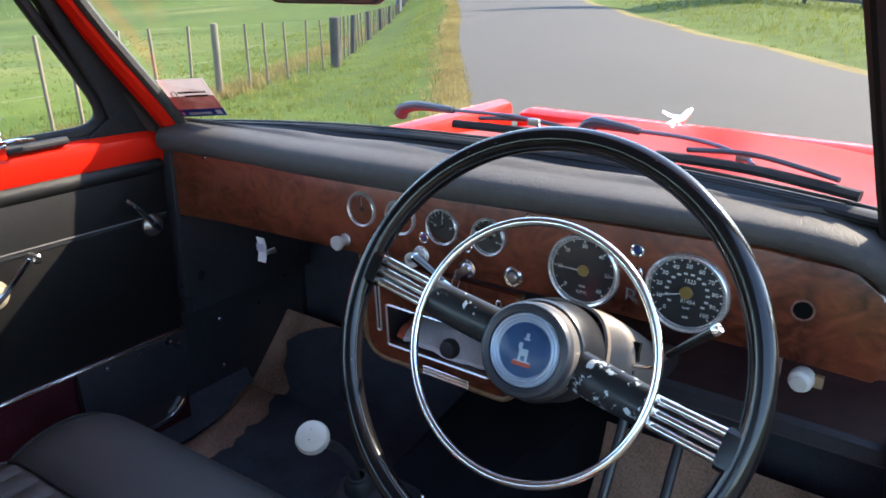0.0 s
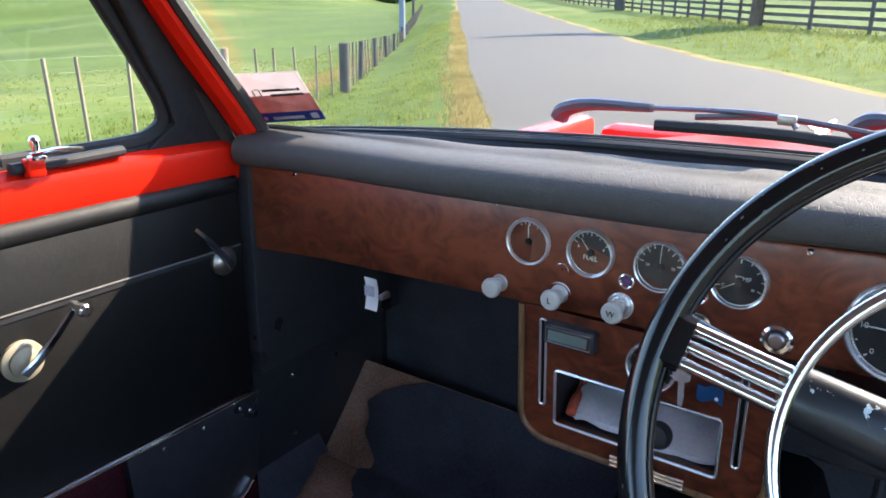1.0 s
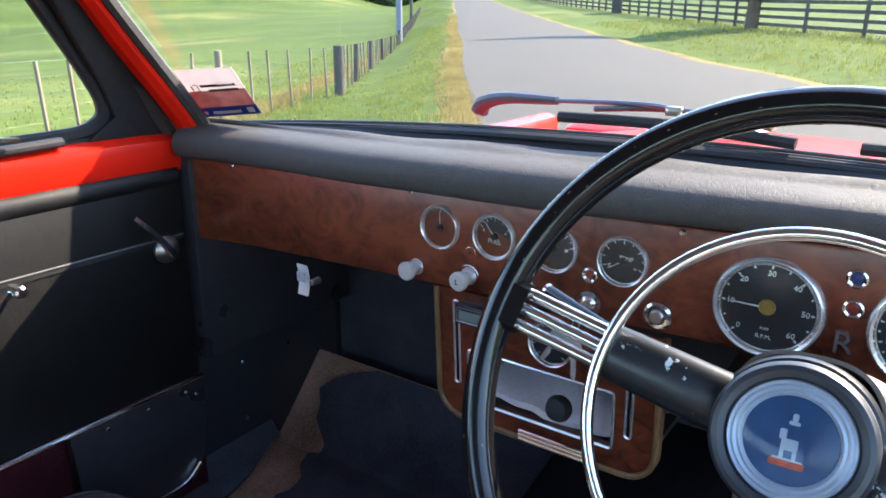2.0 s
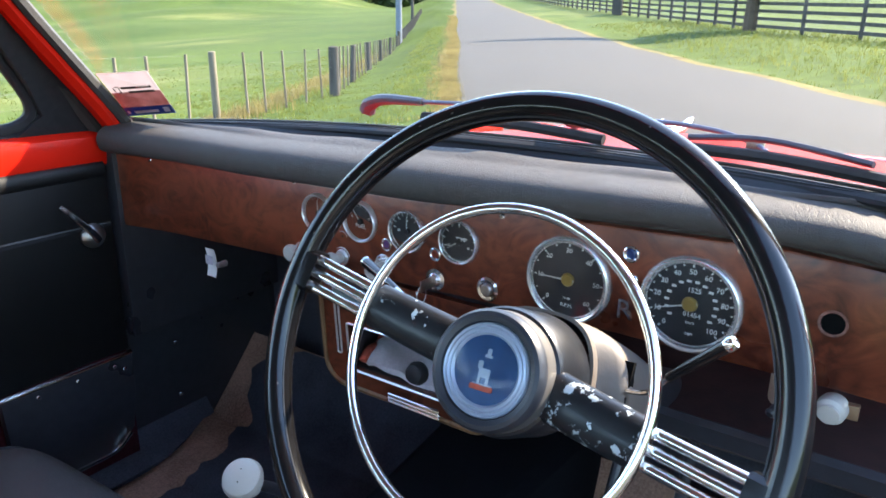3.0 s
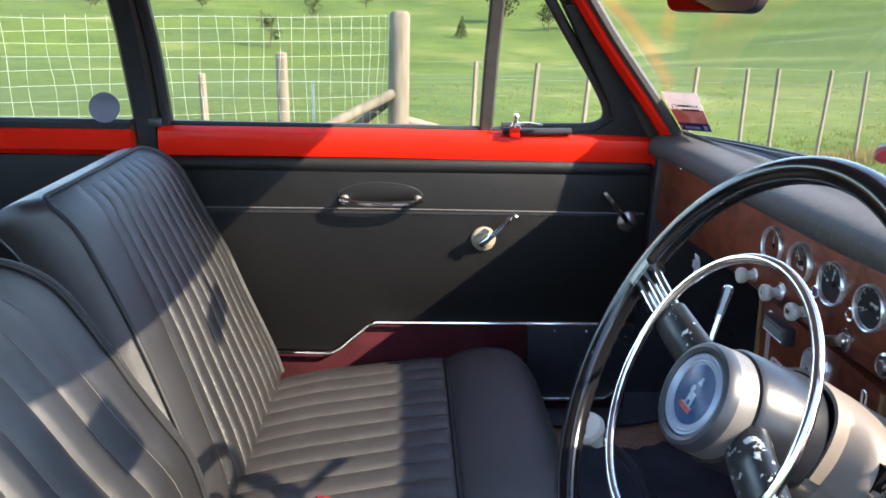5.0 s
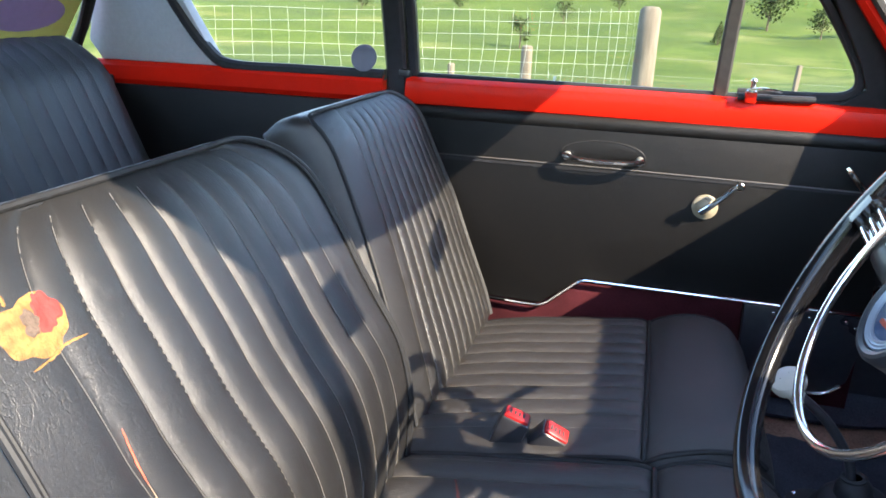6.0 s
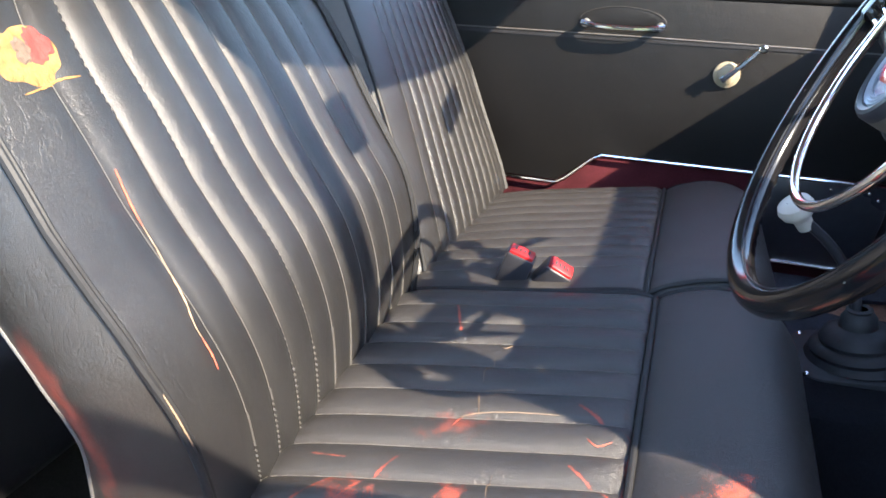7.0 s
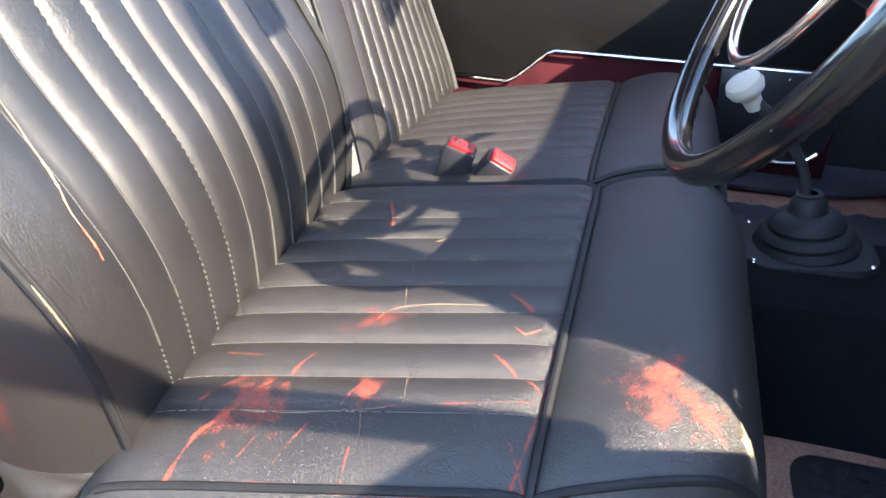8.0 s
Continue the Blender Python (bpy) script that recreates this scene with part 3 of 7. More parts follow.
part("nose", box(-0.68, 2.44, 0.35, 0.68, 2.56, 0.80, 0.04), M_RED, car, "red nose panel")
part("underside", box(-0.66, -1.9, 0.15, 0.66, 2.5, 0.185), M_BLACKP, car, "dark underbody")

# Added block; closes the gap where sun leaked onto the door trim.
part("dash_end_filler", prism([(1.07, 0.60), (1.40, 0.60), (1.40, 0.840), (1.17, 0.865), (1.115, 0.945), (1.07, 0.945)], lambda a, b: Vector((-0.597, a, b)), (-0.043, 0, 0), 0.003), M_BLACKP, car, "black filler added beside the dashboard to block stray sun")

# ---- passenger door ----
M_WELT = mat("pale_welt", (0.085, 0.08, 0.078), 0.45, vary=0.25, scale=120)
door = thing("door_1", "closed red passenger door trimmed in black vinyl", "car door", (-0.64, 0.6, 0.25), kind="structure")


part("trim_panel", prism([(1.065, 0.905), (0.135, 0.905), (0.135, 0.515), (0.445, 0.508), (0.528, 0.575), (1.065, 0.575)],
     lambda a, b: Vector((-0.612, a, b)), (-0.02, 0, 0), 0.004), M_VINYL, door, "grained black vinyl door trim")
part("upper_roll", sweep(smooth_path([(-0.617, 0.137, 0.893), (-0.617, 0.6, 0.893), (-0.617, 1.063, 0.893)], 4), ring_section(0.009, 12, 0.014)), M_VINYL, door, "rolled vinyl top edge")
part("welt", tube([(-0.611, 0.137, 0.810), (-0.610, 0.6, 0.810), (-0.611, 1.06, 0.806)], 0.0014, 8), M_WELT, door, "thin pale welt across the trim")
part("welt_groove", box(-0.6128, 0.137, 0.800, -0.6105, 1.06, 0.8065), M_RUBBER, door)
part("trim_strip", tube([(-0.609, 0.14, 0.512), (-0.609, 0.443, 0.504), (-0.609, 0.462, 0.514), (-0.609, 0.520, 0.566), (-0.609, 0.535, 0.573), (-0.609, 1.065, 0.571)], 0.0035, 8), M_CHROME, door, "bright lower trim strip")
part("lower_carpet", box(-0.637, 0.13, 0.30, -0.622, 1.065, 0.575, 0.002), M_REDCARPET, door, "maroon carpet panel at the door foot")
part("belt_rail", sweep(smooth_path([(-0.634, 0.135, 0.932), (-0.634, 0.6, 0.932), (-0.632, 1.0, 0.927), (-0.630, 1.085, 0.922)], 5),
     [(-0.016, -0.028), (0.0, -0.03), (0.016, -0.024), (0.021, -0.004), (0.016, 0.02), (0.004, 0.028), (-0.018, 0.028)][::-1], up=(0, 0, 1)), M_RED, door, "glossy red window rail")
part("outer_skin", box(-0.72, 0.12, 0.28, -0.69, 1.12, 0.93, 0.01), M_RED, door, "red outer door skin")
part("waist_rubber", sweep([(-0.648, 0.14, 0.962), (-0.648, 0.75, 0.960), (-0.646, 0.99, 0.955)], rect_section(0.02, 0.012, 0.004)), M_RUBBER, door, "black glass channel")
part("window_frame", sweep(smooth_path([(-0.648, 0.145, 0.96), (-0.612, 0.145, 1.10), (-0.568, 0.145, 1.22), (-0.552, 0.19, 1.262), (-0.545, 0.45, 1.275), (-0.54, 0.72, 1.262)], 5), rect_section(0.022, 0.022, 0.005), up=(1, 0, 0)), M_BLACKP, door, "black window frame")
part("vent_pillar", sweep([(-0.648, 0.745, 0.955), (-0.612, 0.747, 1.10), (-0.562, 0.752, 1.265)], rect_section(0.026, 0.02, 0.004), up=(1, 0, 0)), M_GREYR, door, "worn dark quarterlight pillar")
vf = smooth_path([(-0.645, 0.775, 0.966), (-0.645, 0.90, 0.966), (-0.643, 0.958, 0.972), (-0.634, 0.974, 1.0), (-0.622, 0.945, 1.055), (-0.592, 0.875, 1.15), (-0.565, 0.815, 1.235)], 6)
part("quarterlight_frame", sweep(vf, rect_section(0.018, 0.014, 0.004), up=(1, 0, 0)), M_RUBBER, door, "black quarterlight rubber")
part("quarterlight_corner", prism([(0.945, 0.955), (1.10, 0.945), (1.085, 0.975), (0.90, 1.19), (0.862, 1.19), (0.965, 1.03), (0.985, 0.985)],
     lambda a, b: Vector((-0.632 + 0.30 * max(0, b - 0.96), a, b)), (-0.02, 0, 0), 0.004), M_RUBBER, door, "black corner filler of the quarterlight")
g1 = part("drop_glass", sheet(lambda u, v: (-0.65 + 0.088 * v, 0.145 + 0.60 * u, 0.955 + 0.31 * v), 2, 6, 0.004), M_GLASS, door, "clear drop window")
g2 = part("quarterlight_glass", prism([(0.75, 0.962), (0.95, 0.962), (0.968, 0.99), (0.80, 1.25), (0.75, 1.25)], lambda a, b: Vector((-0.651 + 0.285 * (b - 0.955), a, b)), (-0.004, 0, 0)), M_GLASS, door, "clear quarterlight")
g1.visible_shadow = g2.visible_shadow = False

# ---- driver's door, standing open ----
door2 = thing("door_2", "red driver's door standing wide open, black inside", "car door", (0.655, 1.10, 0.25), kind="structure")
D_TURN = radians(72)


def on_door(u, z, n=0.0):
    """A place on the open door: u from the hinge outwards, n towards the seats."""
    return Vector((0.655 + u * math.sin(D_TURN) - n * math.cos(D_TURN), 1.10 - u * math.cos(D_TURN) - n * math.sin(D_TURN), z))


D_IN = tuple(on_door(0, 0) - on_door(0, 0, 1))
part("outer_skin", prism([(0.0, 0.28), (0.99, 0.28), (0.99, 0.935), (0.0, 0.925)], lambda a, b: on_door(a, b, -0.045), tuple(Vector(D_IN) * 0.010), 0.003), M_RED, door2, "red outer door skin")
part("door_shell", prism([(0.006, 0.29), (0.984, 0.29), (0.984, 0.945), (0.006, 0.935)], lambda a, b: on_door(a, b, 0.004), tuple(Vector(D_IN) * 0.044), 0.004), M_RED, door2, "red inner frame of the door")
part("trim_panel", prism([(0.03, 0.31), (0.96, 0.31), (0.96, 0.905), (0.03, 0.895)], lambda a, b: on_door(a, b, 0.018), tuple(Vector(D_IN) * 0.012), 0.003), M_VINYL, door2, "black vinyl door trim")
part("window_frame", sweep(smooth_path([on_door(-0.012, 0.890), on_door(0.10, 1.030), on_door(0.215, 1.157), on_door(0.285, 1.235), on_door(0.36, 1.272), on_door(0.65, 1.285), on_door(0.90, 1.272), on_door(0.965, 1.22), on_door(0.985, 0.94)], 6), rect_section(0.030, 0.030, 0.006), up=tuple(on_door(0, 0, 1) - on_door(0, 0))), M_RED, door2, "red window frame")
part("vent_pillar", sweep([on_door(0.36, 0.94), on_door(0.357, 1.10), on_door(0.35, 1.265)], rect_section(0.022, 0.020, 0.004), up=(1, 0, 0)), M_GREYR, door2, "dark quarterlight pillar")
for nm, outline in (("quarterlight_glass", [(0.06, 0.945), (0.35, 0.945), (0.345, 1.255), (0.31, 1.235)]), ("drop_glass", [(0.37, 0.945), (0.975, 0.945), (0.955, 1.22), (0.90, 1.265), (0.37, 1.27)])):
    pane = part(nm, prism(outline, lambda a, b: on_door(a, b, -0.008), tuple(Vector(D_IN) * 0.004)), M_GLASS, door2, "clear side glass")
    pane.visible_shadow = False

# ---- dashboard ----
M_SHELF = mat("shelf_black", (0.010, 0.010, 0.012), 0.36, spec=0.25, vary=0.4, scale=70, big=8, bump=0.1, bscale=200)
WOOD_Y = 1.095
dash = thing("dashboard", "walnut veneered dashboard under a padded black vinyl top", "dashboard", (0, 1.1, 0.8))


def on_wood(a, b):
    return Vector((a, WOOD_Y - 0.018 * max(0, (-a - 0.35) / 0.25) ** 2, b))


wood_line = [(-0.600, 0.797)] + [(-0.6 + 0.05 * i, 0.797 + 0.026 * min(1, i / 16)) for i in range(1, 22)] + [(0.517, 0.8215), (0.5255, 0.8285), (0.5255, 0.885), (0.512, 0.918), (0.485, 0.938), (0.40, 0.944)] \
    + [(0.40 - 0.05 * i, 0.944 - 0.02 * min(1, i / 10)) for i in range(1, 20)] + [(-0.600, 0.920)]
part("wood_panel", prism(wood_line, on_wood, (0, 0.016, 0), 0.004), M_WALNUT, dash, "figured walnut fascia")
part("end_ridge", sweep([(0.5215, 1.1075, 0.828), (0.5225, 1.1075, 0.86), (0.5220, 1.1075, 0.888), (0.5145, 1.1075, 0.912)], ring_section(0.0115, 12)), M_WALNUT, dash, "rounded walnut end")

part("end_return", sheet(lambda u, v: (0.5235 + 0.034 * u ** 0.8, 1.104 + 0.060 * u, 0.826 + 0.012 * u + (0.086 - 0.010 * u) * v), 6, 6, 0.004), mat("maroon_lacquer", (0.13, 0.022, 0.018), 0.4, vary=0.3, scale=60, big=12, coat=0.1), dash, "maroon side of the fascia")

NOSE = [(p.y, p.z) for p in smooth_path([(0, 0.008, 0.892), (0, 0.006, 0.912), (0, -0.009, 0.9135), (0, -0.020, 0.919), (0, -0.0245, 0.930), (0, -0.0240, 0.943), (0, -0.0165, 0.9545), (0, 0.001, 0.9610), (0, 0.030, 0.9645)], 4)]


def pad_back(x):
    # rear edge of the padding, in front of the demister shelf
    k = abs(x + 0.045) / 0.575
    return max(1.190 - 0.105 * k * k, on_wood(x, 0).y + 0.036)


def pad(u, v):
    # across u, over the rounded nose and back to the screen with v
    x = -0.603 + 1.119 * u
    y0 = on_wood(x, 0).y
    back = pad_back(x)
    rise = 0.016 * min(1, max(0, (x + 0.3) / 0.6))
    drop = 0.010 * max(0, (x - 0.42) / 0.094) ** 2
    k = v * 44
    hang = 0.013 * max(0, min(1, (x - 0.455) / 0.061)) ** 1.7
    lift = 0.004 + 0.014 * min(1, max(0, x / 0.36))
    if k <= 32:
        i = min(31, int(k))
        a, b = NOSE[i], NOSE[i + 1]
        f = k - i
        z = a[1] + (b[1] - a[1]) * f
        return (x, y0 + a[0] + (b[0] - a[0]) * f, z + (lift - hang) * (0.9645 - z) / 0.0525 + 0.003 + rise - drop)
    f = (k - 32) / 12
    wave = 0.0012 * math.sin(x * 31) * math.sin(math.pi * f)
    return (x, (y0 + 0.030) * (1 - f) + back * f, NOSE[-1][1] + 0.003 + rise - drop * (1 - 0.6 * f) + 0.006 * math.sin(math.pi * f) - 0.003 * f + wave)


part("padded_top", sheet(pad, 84, 44, 0.006), M_PAD, dash, "grained grey-black padded crash roll", sharp=60)


def shelf(u, v):
    x = -0.600 + 1.108 * u
    a = pad_back(x) - 0.006
    b = screen_base(max(-0.58, min(0.53, x)))
    rise = 0.016 * min(1, max(0, (x + 0.3) / 0.6))
    end = max(b.y - 0.010, a + 0.012)
    lip = 0.0075 * min(1, v / 0.12) ** 0.5 * (1 - 0.8 * v)
    return (x, a + (end - a) * v, (0.9555 + rise) * (1 - v) + (b.z - 0.004) * v + lip)


part("demister_shelf", sheet(shelf, 60, 16, 0.006), M_SHELF, dash, "black glossy shelf behind the padded top")
part("shelf_bead", tube([shelf(i / 60, 0.80) for i in range(61)], 0.0022, 6), M_RUBBER, dash, "rubber bead along the screen")

con = [(-0.172, 0.812)] + [(x, z) for x, z in round_rect(-0.172, 0.640, 0.105, 0.80, 0.035, 6, (1, 1, 0, 0))][:-2] + [(0.105, 0.812)]
console = thing("centre_console", "walnut centre console panel below the fascia", "console", (-0.03, 1.1, 0.65))


def on_con(a, b):
    return Vector((a, WOOD_Y - 0.002 + 0.10 * (0.81 - b) * 0.6, b))


CUBBY = round_rect(-0.128, 0.668, 0.057, 0.738, 0.004, 2)
SLOTS = [round_rect(x - 0.0035, 0.688, x + 0.0035, 0.798, 0.003, 3) for x in (-0.1445, 0.074)]
part("veneer_panel", plate(con, [CUBBY] + SLOTS, on_con, (0, 0.010, 0)), M_WALNUT, console, "walnut console veneer")
part("veneer_edge", sweep([on_con(a, b) + Vector((0, 0.004, 0)) for a, b in con], rect_section(0.007, 0.016, 0.002), up=(0, 1, 0)), M_WALNUT2, console, "pale rounded walnut edging")
for k, sl in enumerate(SLOTS):
    part("slot_trim", tube([on_con(a, b) - Vector((0, 0.0005, 0)) for a, b in sl] + [on_con(*sl[0])], 0.0016, 6), M_BEZEL, console, "bright slot edging")
    part("slot_back", prism(sl, lambda a, b: on_con(a, b) + Vector((0, 0.008, 0)), (0, 0.004, 0)), M_DIAL, console)
part("cubby_frame", tube([on_con(a, b) - Vector((0, 0.001, 0)) for a, b in CUBBY] + [on_con(*CUBBY[0])], 0.0018, 6), M_BEZEL, console, "bright cubby frame")
# open tray behind the frame
cb = bmesh.new()
f = [cb.verts.new(on_con(a, b) + Vector((0, 0.006, 0))) for a, b in ((-0.128, 0.668), (0.057, 0.668), (0.057, 0.738), (-0.128, 0.738))]
g = [cb.verts.new(v.co + Vector((0, 0.13, -0.008))) for v in f]
for i in range(4):
    cb.faces.new((f[i], f[(i + 1) % 4], g[(i + 1) % 4], g[i]))
cb.faces.new(g)
part("cubby_tray", cb, M_BLACKP, console, "black open cubby tray")
part("console_sides", sweep([on_con(a * 0.95 - 0.0015, b + 0.006) + Vector((0, 0.075, 0)) for a, b in con[1:-1]], rect_section(0.003, 0.13), up=(0, 1, 0)), M_BLACKP, console, "black sheet sides")

cloth = thing("folded_cloth", "folded white cloth with a red edge in the cubby", "cloth", (-0.02, 1.13, 0.676))
part("cloth_body", sheet(lambda u, v: (-0.112 + 0.163 * u - 0.012 * v, 1.112 + 0.085 * v, 0.679 + 0.028 * v + 0.004 * math.sin(7 * u + 4 * v) + 0.002 * math.sin(19 * u)), 30, 12, 0.010), M_TOWEL, cloth)
part("red_hem", tube([(-0.112 - 0.012 * i / 10, 1.110 + 0.088 * i / 10, 0.680 + 0.03 * i / 10 + 0.005 * math.sin(i)) for i in range(11)], 0.006, 8), M_TEAR, cloth, "red hem")
knob = thing("cubby_knob", "round black knob hanging at the cubby mouth", "knob", (-0.003, 1.1, 0.70))
part("ball", lathe([(0, -0.012), (0.010, -0.010), (0.0145, -0.004), (0.0155, 0.002), (0.012, 0.010), (0, 0.013)], 24, (-0.003, 1.090, 0.703), (0, -1, 0.2)), M_DIAL, knob)
handle = thing("console_handle", "ribbed chrome pull below the console", "handle", (-0.014, 1.09, 0.648))
for dz in (-0.005, 0.0, 0.005):
    part("chrome_bar", rod((-0.055, 1.094, 0.650 + dz), (0.028, 1.094, 0.650 + dz), 0.0026, seg=10, bev=0.001), M_CHROME, handle)

clock = thing("digital_clock", "black digital clock with a grey-green display", "clock", (-0.108, 1.09, 0.778))
part("case", box(-0.138, 1.080, 0.7765, -0.078, 1.096, 0.8005, 0.002), M_BLACKP, clock)
part("bezel", tube([(-0.134, 1.0795, 0.780), (-0.082, 1.0795, 0.780), (-0.082, 1.0795, 0.797), (-0.134, 1.0795, 0.797), (-0.134, 1.0795, 0.780)], 0.0008, 5), M_STEEL, clock, "thin bright bezel")
part("display", box(-0.131, 1.0785, 0.7825, -0.085, 1.0797, 0.7945), mat("lcd", (0.13, 0.17, 0.15), 0.25, vary=0.1), clock, "grey-green display")
badge = thing("flag_badge", "small dark blue flag badge with a white star", "badge", (0.04, 1.09, 0.76))
part("flag", sheet(lambda u, v: (0.030 + 0.026 * u, 1.0915 + 0.001 * math.sin(6 * u), 0.757 + 0.017 * v - 0.003 * math.sin(7 * u)), 10, 3, 0.001), M_BLUE, badge)
part("star", lathe([(0, 0), (0.0022, 0.0), (0, 0.0006)], 5, (0.050, 1.0895, 0.763), (0, -1, 0)), M_WHITE, badge)


# ---- dials ----
def dial(x, z, r, label, texts=(), ticks=(), needle=None, hub=True, y=WOOD_Y, needle_mat=None, tick_span=(225, -45)):
    g = thing("gauge", label, "gauge", (x, y, z), "dashboard gauges")
    part("bezel", lathe([(r * 0.86, 0.0), (r * 1.03, 0.0), (r * 1.03, 0.003), (r * 1.0, 0.0065), (r * 0.96, 0.0080), (r * 0.91, 0.0070), (r * 0.88, 0.003), (r * 0.86, 0.003)], 44, (x, y, z), (0, -1, 0)), M_BEZEL, g, "chrome bezel")
    part("dial_face", lathe([(0, 0.0012), (r * 0.88, 0.0012), (r * 0.88, 0.0), (0, 0.0)], 40, (x, y, z), (0, -1, 0)), M_FACE, g, "black dial face")
    if ticks:
        n_t, size = ticks
        tb = bmesh.new()
        for i in range(n_t):
            a = radians(tick_span[0] + (tick_span[1] - tick_span[0]) * i / (n_t - 1))
            long = size * (1.0 if i % 2 == 0 else 0.6)
            c, s = math.cos(a), math.sin(a)
            p, q = r * 0.84, r * 0.84 - long
            w = r * 0.018
            vs = [tb.verts.new((x + c * d - s * k, y - 0.0018, z + s * d + c * k)) for d, k in ((p, -w), (p, w), (q, w), (q, -w))]
            tb.faces.new(vs)
        part("scale_marks", tb, M_WHITE, g, "white scale marks", smooth=False)
    for tx, dx, dz, size in texts:
        lettering("numeral", tx, size, Matrix.Translation((dx, -0.0018, dz)) @ pose(0, 0, 0, 90, 0, 0), M_WHITE, g)
    if needle is not None:
        a = radians(needle)
        c, s = math.cos(a), math.sin(a)
        part("needle", prism([(-0.15 * r, -0.02 * r), (0.70 * r, -0.008 * r), (0.70 * r, 0.008 * r), (-0.15 * r, 0.02 * r)], lambda d, k: Vector((x + c * d - s * k, y - 0.0035, z + s * d + c * k)), (0, 0.0006, 0)), needle_mat or M_WHITE, g, "pale needle")
    if hub:
        part("needle_cap", lathe([(0, 0.0045), (r * 0.13, 0.0045), (r * 0.16, 0.0025), (r * 0.16, 0.001), (0, 0.001)], 20, (x, y, z), (0, -1, 0)), hub if hub is not True else M_DIAL, g, "needle cap")
    gl = part("lens", lathe([(0, 0.0062), (r * 0.5, 0.0062), (r * 0.88, 0.0054), (r * 0.88, 0.0048), (0, 0.0056)], 40, (x, y, z), (0, -1, 0)), M_DIALGLASS, g, "flat glass lens")
    gl.visible_shadow = False
    return g


R1 = 0.0262
dial(-0.167, 0.885, R1, "small round oil pressure gauge with a chrome bezel", [("OIL", 0, -0.006, 0.0078), ("LBS", 0, -0.0135, 0.0035)], (9, 0.004), 92, tick_span=(150, 30))
dial(-0.094, 0.886, R1, "small round fuel gauge with a chrome bezel", [("FUEL", 0, -0.006, 0.0078), ("E", -0.014, 0.005, 0.004), ("F", 0.014, 0.005, 0.004)], (9, 0.004), 128, tick_span=(150, 30))
dial(-0.020, 0.886, R1, "small round ammeter with a chrome bezel", [("30", -0.013, 0.0, 0.0042), ("30", 0.013, 0.0, 0.0042), ("0", 0, 0.013, 0.004)], (9, 0.005), 90, tick_span=(170, 10))
dial(0.055, 0.887, R1, "small round temperature gauge with a chrome bezel", [("TEMP", 0.003, 0.003, 0.0064), ("C", -0.014, -0.006, 0.004), ("H", 0.013, -0.006, 0.004)], (9, 0.004), 212, tick_span=(200, -20))
dial(-0.018, 0.777, 0.027, "round console gauge with a chrome bezel", [("20", -0.012, 0.003, 0.004), ("40", 0.012, 0.003, 0.004)], (9, 0.004), 80, y=on_con(0, 0.777).y)
polar = lambda a, d: (d * math.cos(radians(a)), d * math.sin(radians(a)))
SP = [(str(10 * i), *polar(225 - 27 * i, 0.0325), 0.0074) for i in range(11)]
SP += [("km/h", 0.002, -0.0185, 0.0042), ("mph", 0.002, -0.030, 0.0042), ("01454", 0.003, -0.0105, 0.0068), ("1525", 0.003, 0.0145, 0.0068)]
sp = dial(0.321, 0.874, 0.0480, "large round speedometer with white numerals and a chrome bezel", SP, (21, 0.003), 197, M_AMBER)
tb = bmesh.new()
for i in range(14):
    a = radians(215 - 250 * i / 13)
    c, s = math.cos(a), math.sin(a)
    box(0.322 + c * 0.0235 - 0.0022, WOOD_Y - 0.0019, 0.874 + s * 0.0235 - 0.0012, 0.322 + c * 0.0235 + 0.0022, WOOD_Y - 0.0014, 0.874 + s * 0.0235 + 0.0012, bm=tb)
part("inner_scale", tb, M_WHITE, sp, "small inner scale figures", smooth=False)
TC = [(str(10 * i), *polar(225 - 45 * i, 0.0320), 0.0074) for i in range(7)] + [("R.P.M.", 0.0, -0.029, 0.0055), ("X100", 0, -0.021, 0.0035)]
dial(0.193, 0.871, 0.0470, "large round rev counter with white numerals and a chrome bezel", TC, (13, 0.003), 180, M_AMBER)


# ---- knobs, lamps, switches ----
def pull_knob(x, z, letter=""):
    k = thing("pull_knob", "ivory pull knob on a chrome collar", "knob", (x, WOOD_Y, z), "dashboard pull knobs")
    part("collar", lathe([(0, 0.0), (0.0158, 0.0), (0.0158, 0.002), (0.0135, 0.004), (0.0110, 0.0035), (0.0092, 0.0075), (0, 0.008)], 28, (x, WOOD_Y, z), (0, -1, 0)), M_BEZEL, k, "chrome collar")
    part("stem", rod((x, WOOD_Y - 0.006, z), (x, WOOD_Y - 0.020, z), 0.0065, 0.007, 18), M_IVORY, k)
    part("grip", lathe([(0, 0.0), (0.008, 0.0), (0.0105, 0.003), (0.0115, 0.007), (0.0112, 0.010), (0.0095, 0.012), (0, 0.0122)], 26, (x, WOOD_Y - 0.017, z), (0, -1, 0)), M_IVORY, k, "ivory grip")
    if letter:
        lettering("letter", letter, 0.009, Matrix.Translation((0, -0.0295, 0)) @ pose(0, 0, 0, 90, 0, 0), M_DIAL, k)


pull_knob(-0.200, 0.830)
pull_knob(-0.126, 0.833, "L")
pull_knob(-0.057, 0.835, "W")


